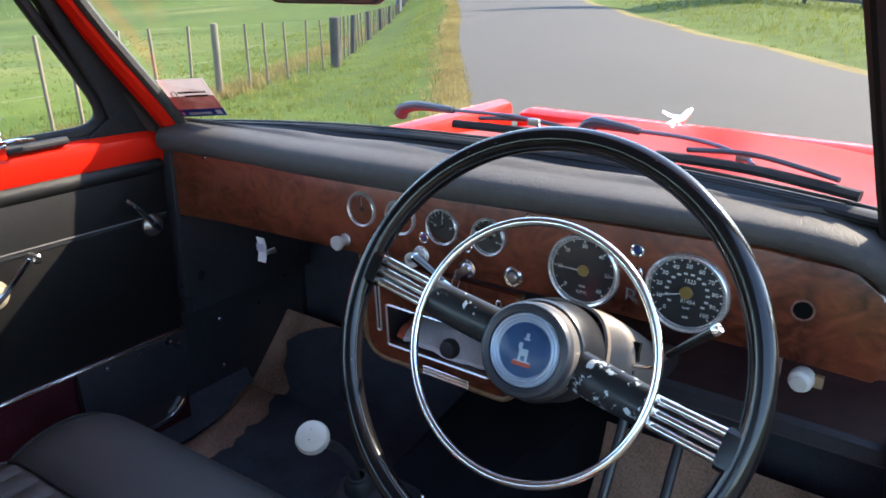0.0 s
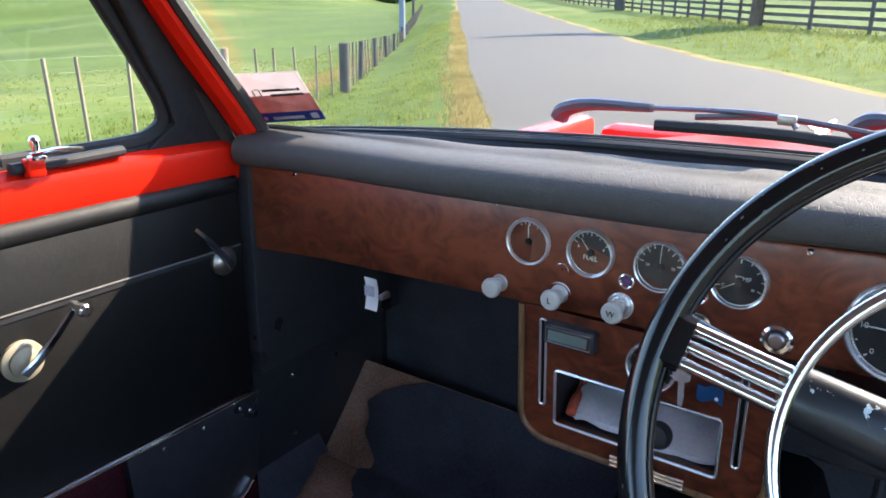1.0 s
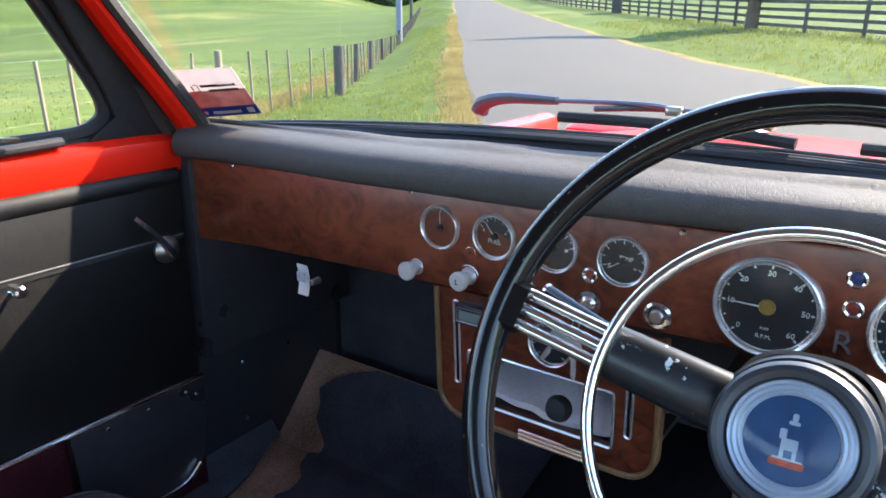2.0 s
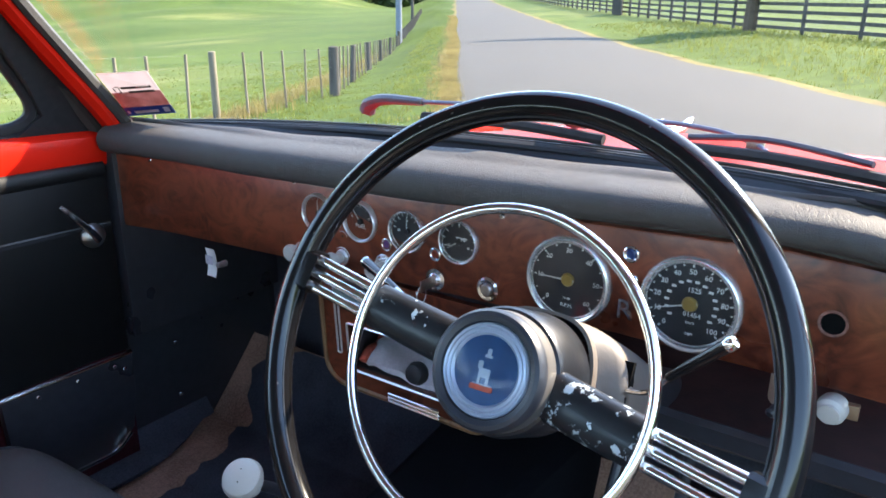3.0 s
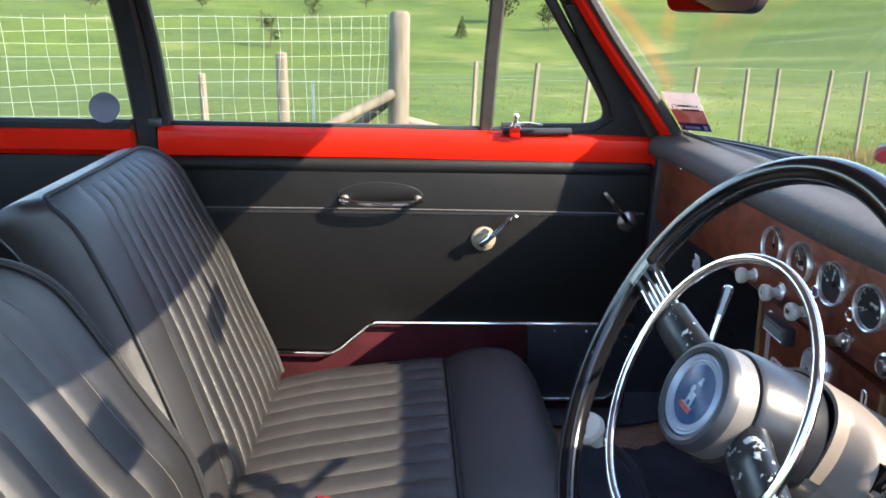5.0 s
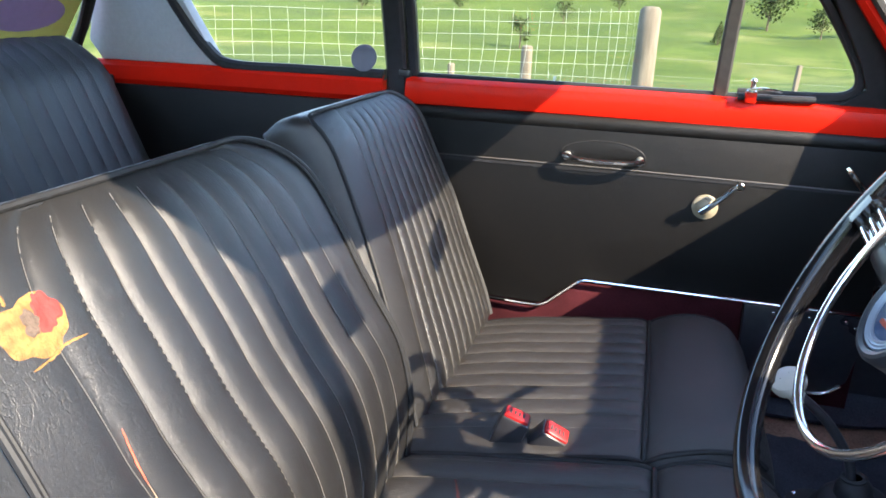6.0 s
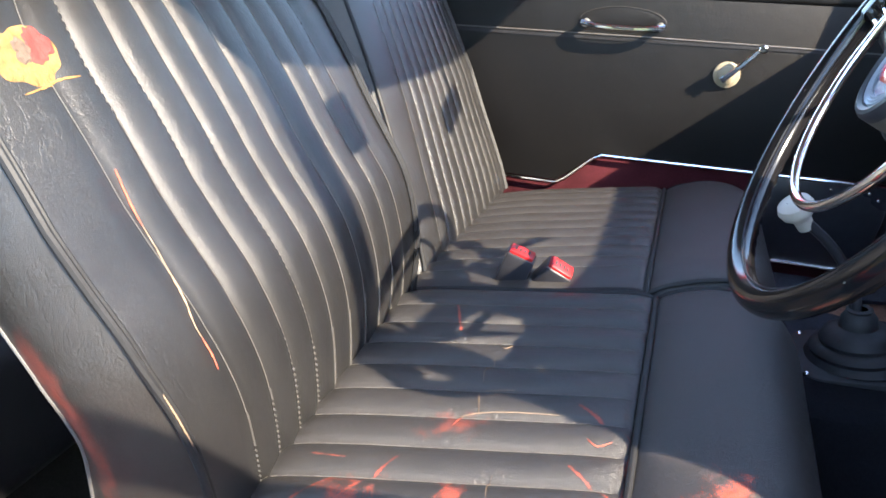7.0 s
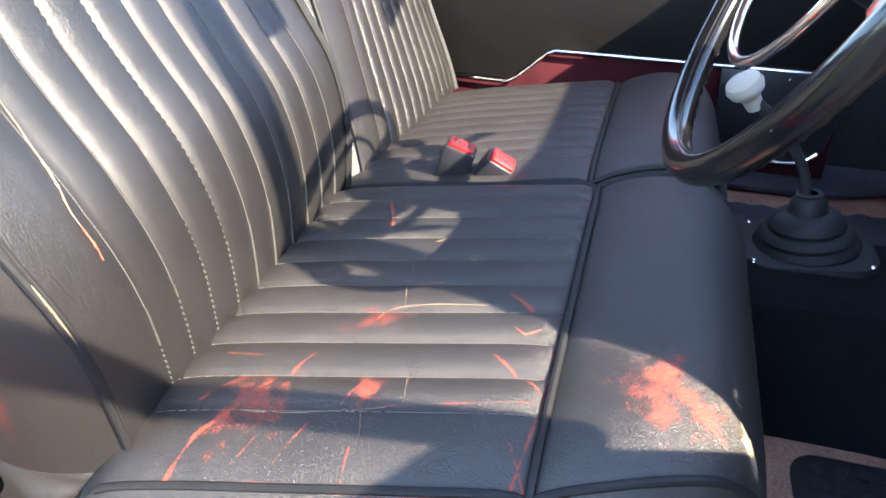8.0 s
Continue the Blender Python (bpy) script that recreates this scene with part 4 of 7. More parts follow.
def tell_tale(x, z, colour, label):
    t = thing("warning_lamp", label, "warning lamp", (x, WOOD_Y, z), "warning lamps")
    part("ring", lathe([(0.005, 0), (0.0085, 0), (0.0085, 0.002), (0.007, 0.003), (0.005, 0.0015)], 22, (x, WOOD_Y, z), (0, -1, 0)), M_CHROME, t, "chrome ring")
    part("jewel", lathe([(0, 0.0032), (0.004, 0.0026), (0.0058, 0.0008), (0.0058, 0), (0, 0)], 18, (x, WOOD_Y, z), (0, -1, 0)), colour, t, "coloured lens")


M_JGREEN = mat("dark_green_lens", (0.02, 0.05, 0.045), 0.15, vary=0.1)
M_JPURPLE = mat("violet_lens", (0.10, 0.05, 0.13), 0.15, vary=0.1)
M_JRED = mat("dark_red_lens", (0.16, 0.03, 0.02), 0.15, vary=0.1)
M_JBLUE = mat("blue_lens", (0.02, 0.04, 0.12), 0.15, vary=0.1)
tell_tale(-0.125, 0.861, M_JGREEN, "dark green warning lamp in a chrome ring")
tell_tale(-0.053, 0.863, M_JPURPLE, "violet warning lamp in a chrome ring")
tell_tale(0.021, 0.865, M_JRED, "dark red warning lamp in a chrome ring")
tell_tale(0.259, 0.912, M_JBLUE, "blue main beam lamp in a chrome ring")
tell_tale(0.260, 0.885, M_JRED, "red charge lamp in a chrome ring")

ign = thing("ignition_switch", "chrome ignition lock with a key in it", "ignition switch", (0.022, WOOD_Y, 0.834))
part("lock", lathe([(0, 0.009), (0.006, 0.009), (0.008, 0.007), (0.0085, 0.004), (0.0135, 0.003), (0.0135, 0.0), (0, 0.0)], 28, (0.022, WOOD_Y, 0.834), (0, -1, 0)), M_CHROME, ign)
part("key", box(0.0212, WOOD_Y - 0.032, 0.826, 0.0228, WOOD_Y - 0.008, 0.840, 0.0006), M_STEEL, ign, "steel key in the lock")
part("key_ring", tube([(0.022 + 0.0, WOOD_Y - 0.030 + 0.009 * math.cos(a / 20 * 6.283), 0.823 + 0.011 * math.sin(a / 20 * 6.283)) for a in range(20)], 0.0007, 6, True), M_STEEL, ign, "wire key ring")
for i, (kx_, kz_, turn) in enumerate(((0.020, 0.800, 0.06), (0.004, 0.806, -0.5))):
    ck, sk = math.cos(turn), math.sin(turn)

    def key_at(a, b, kx_=kx_, kz_=kz_, ck=ck, sk=sk, i=i):
        return Vector((kx_ + a * ck - b * sk, WOOD_Y - 0.030 + 0.003 * i + a * 0.15, kz_ + a * sk + b * ck))
    kb = prism(round_rect(-0.0085, -0.016, 0.0085, 0.002, 0.005, 4), key_at, (0, 0.0016, 0))
    prism([(-0.0028, -0.015), (0.0028, -0.015), (0.0028, -0.024), (0.0018, -0.026), (0.0028, -0.028), (0.0028, -0.034), (0.0016, -0.036), (0.0026, -0.038), (0.0010, -0.043), (-0.0018, -0.043), (-0.0028, -0.040)], key_at, (0, 0.0016, 0), bm=kb)
    part("spare_key", kb, M_BEZEL, ign, "hanging flat key")
btn = thing("push_button", "chrome ringed starter push button", "button", (0.095, WOOD_Y, 0.838))
part("ring", lathe([(0.0085, 0), (0.0145, 0), (0.0145, 0.003), (0.012, 0.005), (0.0085, 0.0045)], 28, (0.095, WOOD_Y, 0.838), (0, -1, 0)), M_CHROME, btn, "chrome ring")
part("cap", lathe([(0, 0.0075), (0.0060, 0.0072), (0.0075, 0.0055), (0.0078, 0.0), (0, 0.0)], 24, (0.095, WOOD_Y, 0.838), (0, -1, 0)), M_STEEL, btn, "domed metal cap")
rb = thing("letter_badge", "chrome letter R badge on the walnut fascia", "badge", (0.257, WOOD_Y, 0.852))
lettering("letter", "R", 0.030, Matrix.Translation((0, -0.001, 0)) @ pose(0, 0, 0, 90, 0, 0), M_CHROME, rb, 0.0015)
hole = thing("switch_hole", "empty round switch hole in the walnut", "hole", (0.443, WOOD_Y, 0.885))
# Black disc laid on solid wood in place of the hole's shade.
part("recess_shade", lathe([(0, -0.0005), (0.0105, -0.0005), (0.0112, 0.0004), (0.0, 0.0004)], 26, (0.443, WOOD_Y, 0.885), (0, -1, 0)), M_PIT, hole)
part("hole_ring", lathe([(0.0098, 0.0002), (0.0122, 0.0002), (0.0122, 0.0009), (0.0110, 0.0012), (0.0098, 0.0008)], 26, (0.443, WOOD_Y, 0.885), (0, -1, 0)), mat("ring_brown", (0.15, 0.065, 0.048), 0.8, vary=0.7, scale=220, big=60), hole, "pale brown ring round the hole")
for sx, sz in ((-0.212, 0.921), (0.110, 0.926), (0.36, 0.935), (-0.52, 0.915)):
    sc = thing("panel_screw", "small bright cross-head panel screw", "screw", (sx, WOOD_Y, sz), "panel screws")
    part("head", lathe([(0, 0.0022), (0.0025, 0.0018), (0.0036, 0.0), (0, 0.0)], 14, on_wood(sx, sz), (0, -1, 0)), M_CHROME, sc)

# under the fascia
tag = thing("paper_tag", "white paper tag clipped under the fascia", "tag", (-0.387, 1.09, 0.776))
part("paper", sheet(lambda u, v: (-0.399 + 0.020 * u, 1.082 + 0.004 * math.sin(3 * v), 0.752 + 0.044 * v), 4, 8, 0.0008), M_WHITE, tag)
part("print_bars", box(-0.397, 1.0803, 0.772, -0.381, 1.0808, 0.786), mat("grey_print", (0.35, 0.33, 0.38), 0.7, vary=0.5, scale=400), tag, "illegible grey print")
part("clip_stud", rod((-0.374, 1.10, 0.772), (-0.374, 1.083, 0.772), 0.005, 0.004, 14, 0.001), M_STEEL, tag, "metal stud")
tog = thing("toggle_switch", "toggle switch on a small metal bracket", "switch", (0.417, 1.10, 0.80))
part("bracket", prism(round_rect(0.400, 0.790, 0.432, 0.822, 0.010, 4, (1, 1, 0, 0)), lambda a, b: Vector((a, 1.100, b)), (0, 0.0015, 0)), M_STEEL, tog)
part("nut", rod((0.417, 1.100, 0.806), (0.417, 1.094, 0.806), 0.0075, seg=6), M_STEEL, tog)
part("lever", rod((0.417, 1.095, 0.806), (0.409, 1.066, 0.798), 0.0028, 0.0048, 14, 0.002), M_BLACKP, tog, "black bat lever")
wk = thing("washer_knob", "cream round knob on a brass bracket", "knob", (0.455, 1.10, 0.80))
part("body", lathe([(0, 0.022), (0.009, 0.021), (0.0095, 0.018), (0.0125, 0.015), (0.0132, 0.006), (0.012, 0.0), (0, 0.0)], 26, (0.455, 1.105, 0.806), (-0.1, -1, -0.1)), M_IVORY, wk)
part("bracket", box(0.460, 1.098, 0.798, 0.475, 1.106, 0.812, 0.001), mat("dull_brass", (0.24, 0.15, 0.085), 0.5, 0.4, vary=0.2), wk, "brass bracket")
M_SHELFBOARD = mat("brown_shelf_board", (0.050, 0.021, 0.017), 0.7, vary=0.4, scale=40, big=8, bump=0.2)
shelf = thing("parcel_shelf", "dark brown parcel shelf with a black lip under the fascia", "shelf", (0.35, 1.2, 0.70))
part("tray", box(0.13, 1.15, 0.708, 0.60, 1.42, 0.716), M_SHELFBOARD, shelf)
part("lip", sweep([(0.13, 1.145, 0.715), (0.35, 1.145, 0.715), (0.60, 1.145, 0.715)], rect_section(0.014, 0.030, 0.006)), M_BLACKP, shelf, "rounded front lip")
fw = thing("footwell_trim", "black millboard trim with screws beside the footwell", "trim panel", (-0.63, 1.2, 0.3))
part("board", box(-0.674, 1.075, 0.30, -0.664, 1.43, 0.80, 0.002), M_BLACKP, fw)
for y, z in ((1.189, 0.525), (1.188, 0.414)):
    part("screw", lathe([(0, 0.003), (0.003, 0.002), (0.004, 0), (0, 0)], 10, (-0.664, y, z), (1, 0, 0)), M_CHROME, fw)
# ---- steering wheel ----
WHEEL_N = Vector((0.0441, -0.9023, 0.4289)).normalized()
WHEEL_C = Vector((0.2600, 0.8245, 0.8985))
WE1 = Vector((0, 0, 1)).cross(WHEEL_N).normalized()
WE2 = WHEEL_N.cross(WE1)


def wh(u, v, n=0.0):
    return WHEEL_C + WE1 * u + WE2 * v + WHEEL_N * n


def wring(r, n, k=96):
    return [wh(r * math.cos(2 * math.pi * i / k), r * math.sin(2 * math.pi * i / k), n) for i in range(k)]


def chipped(name, base, chips):
    """Black enamel with flaked places that show the pale metal."""
    m = mat(name, base, 0.34, vary=0.3, scale=90, spec=0.35, coat=0.1, bump=0.06, bscale=200)
    nt = m.node_tree
    nd, ln = nt.nodes, nt.links
    b = nd["Principled BSDF"]
    old = b.inputs["Base Color"].links[0].from_socket
    tc = nd.new("ShaderNodeTexCoord")
    n1 = nd.new("ShaderNodeTexNoise")
    n1.inputs["Scale"].default_value = 85
    n1.inputs["Detail"].default_value = 5
    n1.inputs["Roughness"].default_value = 0.65
    ln.new(tc.outputs["Object"], n1.inputs["Vector"])
    mr = nd.new("ShaderNodeMapRange")
    mr.inputs[1].default_value, mr.inputs[2].default_value = chips, chips + 0.02
    ln.new(n1.outputs[0], mr.inputs[0])
    mx = nd.new("ShaderNodeMix")
    mx.data_type = 'RGBA'
    ln.new(mr.outputs[0], mx.inputs[0])
    ln.new(old, mx.inputs[6])
    mx.inputs[7].default_value = (0.45, 0.50, 0.52, 1)
    ln.new(mx.outputs[2], b.inputs["Base Color"])
    return m


M_HUBRIM = mat("dark_satin_rim", (0.020, 0.022, 0.028), 0.40, vary=0.3, scale=90, bump=0.05, bscale=250)
M_CHIP = chipped("chipped_black_enamel", (0.010, 0.011, 0.013), 0.575)
M_CHIP3 = chipped("collar_enamel", (0.010, 0.011, 0.014), 0.70)
M_CHIP2 = chipped("lightly_chipped_enamel", (0.010, 0.011, 0.013), 0.645)

wheel = thing("steering_wheel", "black steering wheel with chrome horn ring and chipped spokes", "steering wheel", tuple(WHEEL_C))
# rim, with finger bumps round its back
bm = bmesh.new()
K, S = 288, 16
rows = []
for i in range(K):
    a = 2 * math.pi * i / K
    out = WE1 * math.cos(a) + WE2 * math.sin(a)
    bump = 0.0016 * max(0, math.sin(a * 72)) ** 0.7 if math.sin(a * 72) > 0 else 0
    row = []
    for j in range(S):
        t = 2 * math.pi * j / S
        c, s = math.cos(t), math.sin(t)
        rr = 0.0118 + (bump * max(0, -s - 0.55) * 2.2 if s < -0.55 else 0)
        row.append(bm.verts.new(WHEEL_C + out * (0.1965 + c * 0.0112) + WHEEL_N * (-0.006 + s * rr)))
    rows.append(row)
for i in range(K):
    a, b = rows[i], rows[(i + 1) % K]
    for j in range(S):
        bm.faces.new((a[j], a[(j + 1) % S], b[(j + 1) % S], b[j]))
part("rim", bm, M_BAKE, wheel, "glossy black rim with a ribbed back")
rf = random.Random(17)
fleck = bmesh.new()
for k in range(26):
    a = radians(rf.choice((rf.uniform(120, 235), rf.uniform(40, 330))))
    out = WE1 * math.cos(a) + WE2 * math.sin(a)
    along = WE2 * math.cos(a) - WE1 * math.sin(a)
    t = rf.uniform(0.6, 2.6)
    nrm = out * math.cos(t) + WHEEL_N * math.sin(t)
    p = WHEEL_C + out * (0.1965 + math.cos(t) * 0.0112) + WHEEL_N * (-0.006 + math.sin(t) * 0.0118)
    side_ = nrm.cross(along)
    l, w_ = rf.uniform(0.0006, 0.0020), rf.uniform(0.0003, 0.0007)
    fleck.faces.new([fleck.verts.new(p + nrm * 0.0002 + along * (l * q) + side_ * (w_ * r)) for q, r in ((-1, -0.6), (0.3, -1), (1, 0.2), (-0.2, 1))])
part("rim_chips", fleck, M_STITCH, wheel, "small pale chips in the rim", smooth=False)
part("rim_groove", sweep(wring(0.1865, -0.0005, 120), ring_section(0.0007, 6), True, up=tuple(WHEEL_N)), M_HUBRIM, wheel, "fine line round the rim")
part("horn_ring", sweep(wring(0.1172, 0.0, 90), ring_section(0.0042, 12), True, up=tuple(WHEEL_N)), M_CHROME, wheel, "worn chrome horn ring")
for ang, chip in ((168, M_CHIP2), (-10, M_CHIP)):
    ca, sa = math.cos(radians(ang)), math.sin(radians(ang))

    def sp(d, k, n, ca=ca, sa=sa):
        return wh(ca * d - sa * k, sa * d + ca * k, n)
    spoke = part("spoke", sweep([sp(d, 0, n) for d, n in ((0.032, -0.030), (0.05, -0.026), (0.07, -0.021), (0.09, -0.017), (0.108, -0.014), (0.116, -0.013))], [(0.020 * math.copysign(abs(math.cos(q)) ** 0.8, math.cos(q)), 0.0125 * math.sin(q)) for q in [2 * math.pi * i / 20 for i in range(20)]], up=tuple(WHEEL_N), scale=lambda f: 1.0 - 0.10 * f), chip, wheel, "flaking black spoke shroud")
    for k in (-0.011, 0.0, 0.011):
        part("chrome_rod", rod(sp(0.108, k, -0.011), sp(0.188, k * 1.05, -0.006), 0.0042, seg=12), M_CHROME, spoke, "chrome spoke rod")
    part("rod_socket", sweep([sp(0.180, 0, -0.007), sp(0.186, 0, -0.006), sp(0.194, 0, -0.006)], rect_section(0.036, 0.020, 0.004), up=tuple(WHEEL_N)), M_BAKE, spoke, "black socket on the rim")
hub = part("hub_shell", lathe([(0.0, -0.030), (0.040, -0.030), (0.0435, -0.027), (0.0445, -0.016), (0.0440, -0.004)], 56, wh(0, 0), WHEEL_N), M_HUB, wheel, "satin grey hub")
part("hub_rim", lathe([(0.0440, -0.004), (0.0438, 0.002), (0.0415, 0.0055), (0.0385, 0.0065), (0.0350, 0.0050), (0.0335, 0.002), (0.036, 0.0)], 56, wh(0, 0), WHEEL_N), M_HUBRIM, hub, "dark rounded hub edge")
part("medallion_ring", lathe([(0.0338, 0.0025), (0.0328, 0.0050), (0.0312, 0.0040), (0.0298, 0.0052), (0.0282, 0.0040), (0.0266, 0.0050), (0.0252, 0.0038), (0.0244, 0.0025)], 56, wh(0, 0), WHEEL_N), M_BLUEGREY, hub, "ringed grey surround")
part("medallion", lathe([(0, 0.0036), (0.0250, 0.0030)], 40, wh(0, 0), WHEEL_N), M_BLUE, hub, "deep blue enamel medallion")
# plain crest shapes
cr = bmesh.new()
for u0, v0, u1, v1 in ((-0.011, -0.019, 0.011, -0.014), (-0.006, -0.008, 0.006, 0.001), (-0.006, -0.014, -0.003, -0.008), (0.003, -0.014, 0.006, -0.008), (-0.008, 0.0, -0.003, 0.008), (-0.003, 0.012, 0.005, 0.015), (-0.001, 0.015, 0.003, 0.021)):
    prism(round_rect(u0 * 0.72, v0 * 0.72, u1 * 0.72, v1 * 0.72, 0.0009, 3), lambda a, b: wh(a, b, 0.0044), tuple(WHEEL_N * -0.0012), bm=cr)
part("crest", cr, M_BLUEGREY, hub, "pale crest of plain shapes")
part("crest_base", prism(round_rect(-0.009, -0.0148, 0.009, -0.0110, 0.001, 2), lambda a, b: wh(a, b, 0.0050), tuple(WHEEL_N * -0.001)), M_TEAR, hub, "red bar under the crest")
md = part("medallion_glass", lathe([(0, 0.0085), (0.012, 0.0080), (0.021, 0.0064), (0.0245, 0.0048)], 40, wh(0, 0), WHEEL_N), M_DIALGLASS, hub, "clear domed cover")
md.visible_shadow = False

# column
column = thing("steering_column", "beige steering column cowl with two stalks", "steering column", tuple(wh(0, 0, -0.15)))
part("collar", lathe([(0.040, -0.018), (0.0465, -0.021), (0.0485, -0.025), (0.0490, -0.060), (0.0497, -0.078), (0.0485, -0.082), (0.040, -0.083)], 48, wh(0, 0), WHEEL_N), M_CHIP3, column, "glossy black collar with small chips")
HU = math.cos(radians(-20)), math.sin(radians(-20))
# Dark disc on the collar draws the shade of a screw hole.
part("collar_hole", lathe([(0, 0.0012), (0.0040, 0.0012), (0.0046, 0.0002), (0, 0.0)], 14, wh(0.0490 * HU[0], 0.0490 * HU[1], -0.062), WE1 * HU[0] + WE2 * HU[1]), M_DIAL, column, "dark screw hole")


def cowl_shell(turn, w, height):
    """A place on the cowl: turn 0 at the right-hand seam to 1 at the left-hand one, w along the column; the right side steps out at the switch."""
    step = max(0, min(1, (-0.098 - w) / 0.014))
    right = 0.047 + 0.022 * step - 0.05 * max(0, -0.17 - w)
    c, h = math.cos(math.pi * turn), math.sin(math.pi * turn)
    u = (right if c > 0 else 0.047) * math.copysign(abs(c) ** 0.66, c)
    return wh(u, -0.010 - 0.10 * (-0.083 - w) + height * abs(h) ** 0.72, w)


part("cowl_upper", sheet(lambda a, b: cowl_shell(a, -0.083 - 0.155 * b, 0.060), 36, 44, 0.003), M_BEIGE, column, "beige upper cowl", sharp=35)
part("cowl_lower", sheet(lambda a, b: cowl_shell(a, -0.083 - 0.155 * b, -0.026) - WE2 * 0.0008, 36, 44, 0.003), M_BEIGE, column, "beige lower cowl", sharp=35)
part("column_tube", rod(wh(0.016, -0.004, -0.21), wh(0.02, -0.006, -0.50), 0.030, seg=20), M_BLACKP, column, "black column tube")
st = Vector((0.325, 0.930, 0.856))
# Solid dark block paints the shade inside the slot.
part("stalk_slot", prism([(-0.1125, -0.004), (-0.1125, 0.028), (-0.1205, 0.028), (-0.1205, 0.018), (-0.1245, 0.012), (-0.1245, -0.004)], lambda a, b: wh(0.062, b, a), tuple(WE1 * 0.0085)), M_PIT, column, "dark stalk slot")
s1 = part("indicator_stalk", tube(smooth_path([st, st + Vector((0.018, -0.004, 0.006)), Vector((0.36, 0.918, 0.884))], 4), 0.0022, 8), M_CHROME, column, "slim chrome indicator stalk")
part("grip", rod((0.358, 0.9185, 0.882), (0.400, 0.911, 0.924), 0.0036, 0.0052, 14, 0.002), M_BAKE, s1, "black stalk grip")
part("tip", lathe([(0, 0.004), (0.004, 0.003), (0.0055, 0.0), (0.0052, -0.004), (0, -0.004)], 14, (0.402, 0.910, 0.926), (0.7, -0.1, 0.7)), M_CHROME, s1, "bright stalk tip")
M_SWITCH = mat("dark_brown_plastic", (0.016, 0.013, 0.012), 0.5, vary=0.3, scale=80, spec=0.25)
part("switch_plate", prism([(-0.1095, 0.000), (-0.136, 0.002), (-0.133, -0.030), (-0.111, -0.027)], lambda a, b: wh(0.052, b, a), tuple(WE1 * 0.019), 0.001), M_SWITCH, column, "dark overdrive switch plate")
lettering("marking", "OVER\nDRIVE", 0.0056, Matrix.Translation(wh(0.0714, -0.016, -0.1225) - WHEEL_C - WHEEL_N * -0.15) @ Matrix((-WHEEL_N, WE2, WE1)).transposed().to_4x4(), M_STITCH, column)
l0, l1 = Vector((0.139, 0.887, 0.904)), Vector((0.052, 0.935, 0.906))
l2 = l0 + (l0 - l1) * 0.75
s2 = part("dip_stalk", rod(l2, l0.lerp(l1, 0.25), 0.0026, 0.0032, 12), M_CHROME, column, "slim chrome stalk")
part("grip", rod(l0.lerp(l1, 0.20), l1, 0.0036, 0.0056, 14, 0.002), M_BAKE, s2, "black stalk grip")
part("tip", lathe([(0, 0.003), (0.0045, 0.002), (0.006, -0.001), (0.0055, -0.004), (0, -0.004)], 14, l1, (l1 - l0)), M_CHROME, s2, "bright stalk tip")

# ---- door fittings ----
M_DULLCHROME = mat("dull_chrome", (0.80, 0.80, 0.80), 0.30, 0.85, vary=0.15, scale=120, bump=0.05, bscale=400)
pull = thing("door_pull", "chrome door pull handle in a clear oval plate", "door handle", (-0.60, 0.547, 0.83))
part("plate", prism([(0.545 + 0.080 * math.cos(t * math.pi / 16), 0.836 + 0.026 * math.sin(t * math.pi / 16) * (1.0 if t < 16 else 0.35)) for t in range(32)], lambda a, b: Vector((-0.6085, a, b)), (-0.003, 0, 0), 0.001), M_VINYL, pull, "dark oval backing plate")
part("plate_edge", tube([(-0.6075, 0.545 + 0.081 * math.cos(t * math.pi / 16), 0.836 + 0.027 * math.sin(t * math.pi / 16)) for t in range(17)], 0.0006, 6), M_GREYR, pull, "thin bright plate edge")
for y in (0.477, 0.616):
    part("post", lathe([(0.008, 0.0), (0.008, 0.006), (0.006, 0.010), (0.006, 0.022), (0, 0.024)], 16, (-0.612, y, 0.830), (1, 0, 0)), M_DULLCHROME, pull, "chrome post")
part("bar", sweep(smooth_path([(-0.592, 0.470, 0.833), (-0.586, 0.50, 0.828), (-0.585, 0.55, 0.826), (-0.586, 0.60, 0.828), (-0.592, 0.624, 0.832)], 5), rect_section(0.010, 0.011, 0.003), up=(1, 0, 0)), M_CHROME, pull, "chrome bar")
part("bar_groove", sweep(smooth_path([(-0.5865, 0.476, 0.8325), (-0.5795, 0.55, 0.826), (-0.5865, 0.618, 0.832)], 5), rect_section(0.002, 0.003)), M_BLACKP, pull, "dark groove along the bar")
crank = thing("window_winder", "chrome window winder with an ivory boss", "window winder", (-0.61, 0.746, 0.752))
part("boss", lathe([(0.024, 0.0), (0.024, 0.004), (0.019, 0.007), (0.017, 0.007), (0.017, 0.010), (0.012, 0.014), (0, 0.016)], 30, (-0.612, 0.746, 0.752), (1, 0, 0)), mat("aged_ivory", (0.25, 0.215, 0.15), 0.4, vary=0.2, scale=60), crank, "aged ivory boss")
part("arm", sweep([(-0.592, 0.738, 0.744), (-0.585, 0.752, 0.758), (-0.580, 0.775, 0.783), (-0.578, 0.797, 0.808)], rect_section(0.010, 0.006, 0.002), up=(1, 0, 0), scale=lambda f: 1.15 - 0.3 * f), M_CHROME, crank, "chrome arm")
part("knob", lathe([(0, 0.0), (0.006, 0.0), (0.0065, 0.004), (0.0055, 0.012), (0.008, 0.020), (0.0075, 0.026), (0.005, 0.028), (0, 0.028)], 20, (-0.582, 0.797, 0.808), (1, 0, 0)), M_CHROME, crank, "chrome winder knob")
lever = thing("door_release", "chrome door release lever on a round boss", "door lever", (-0.61, 1.024, 0.79))
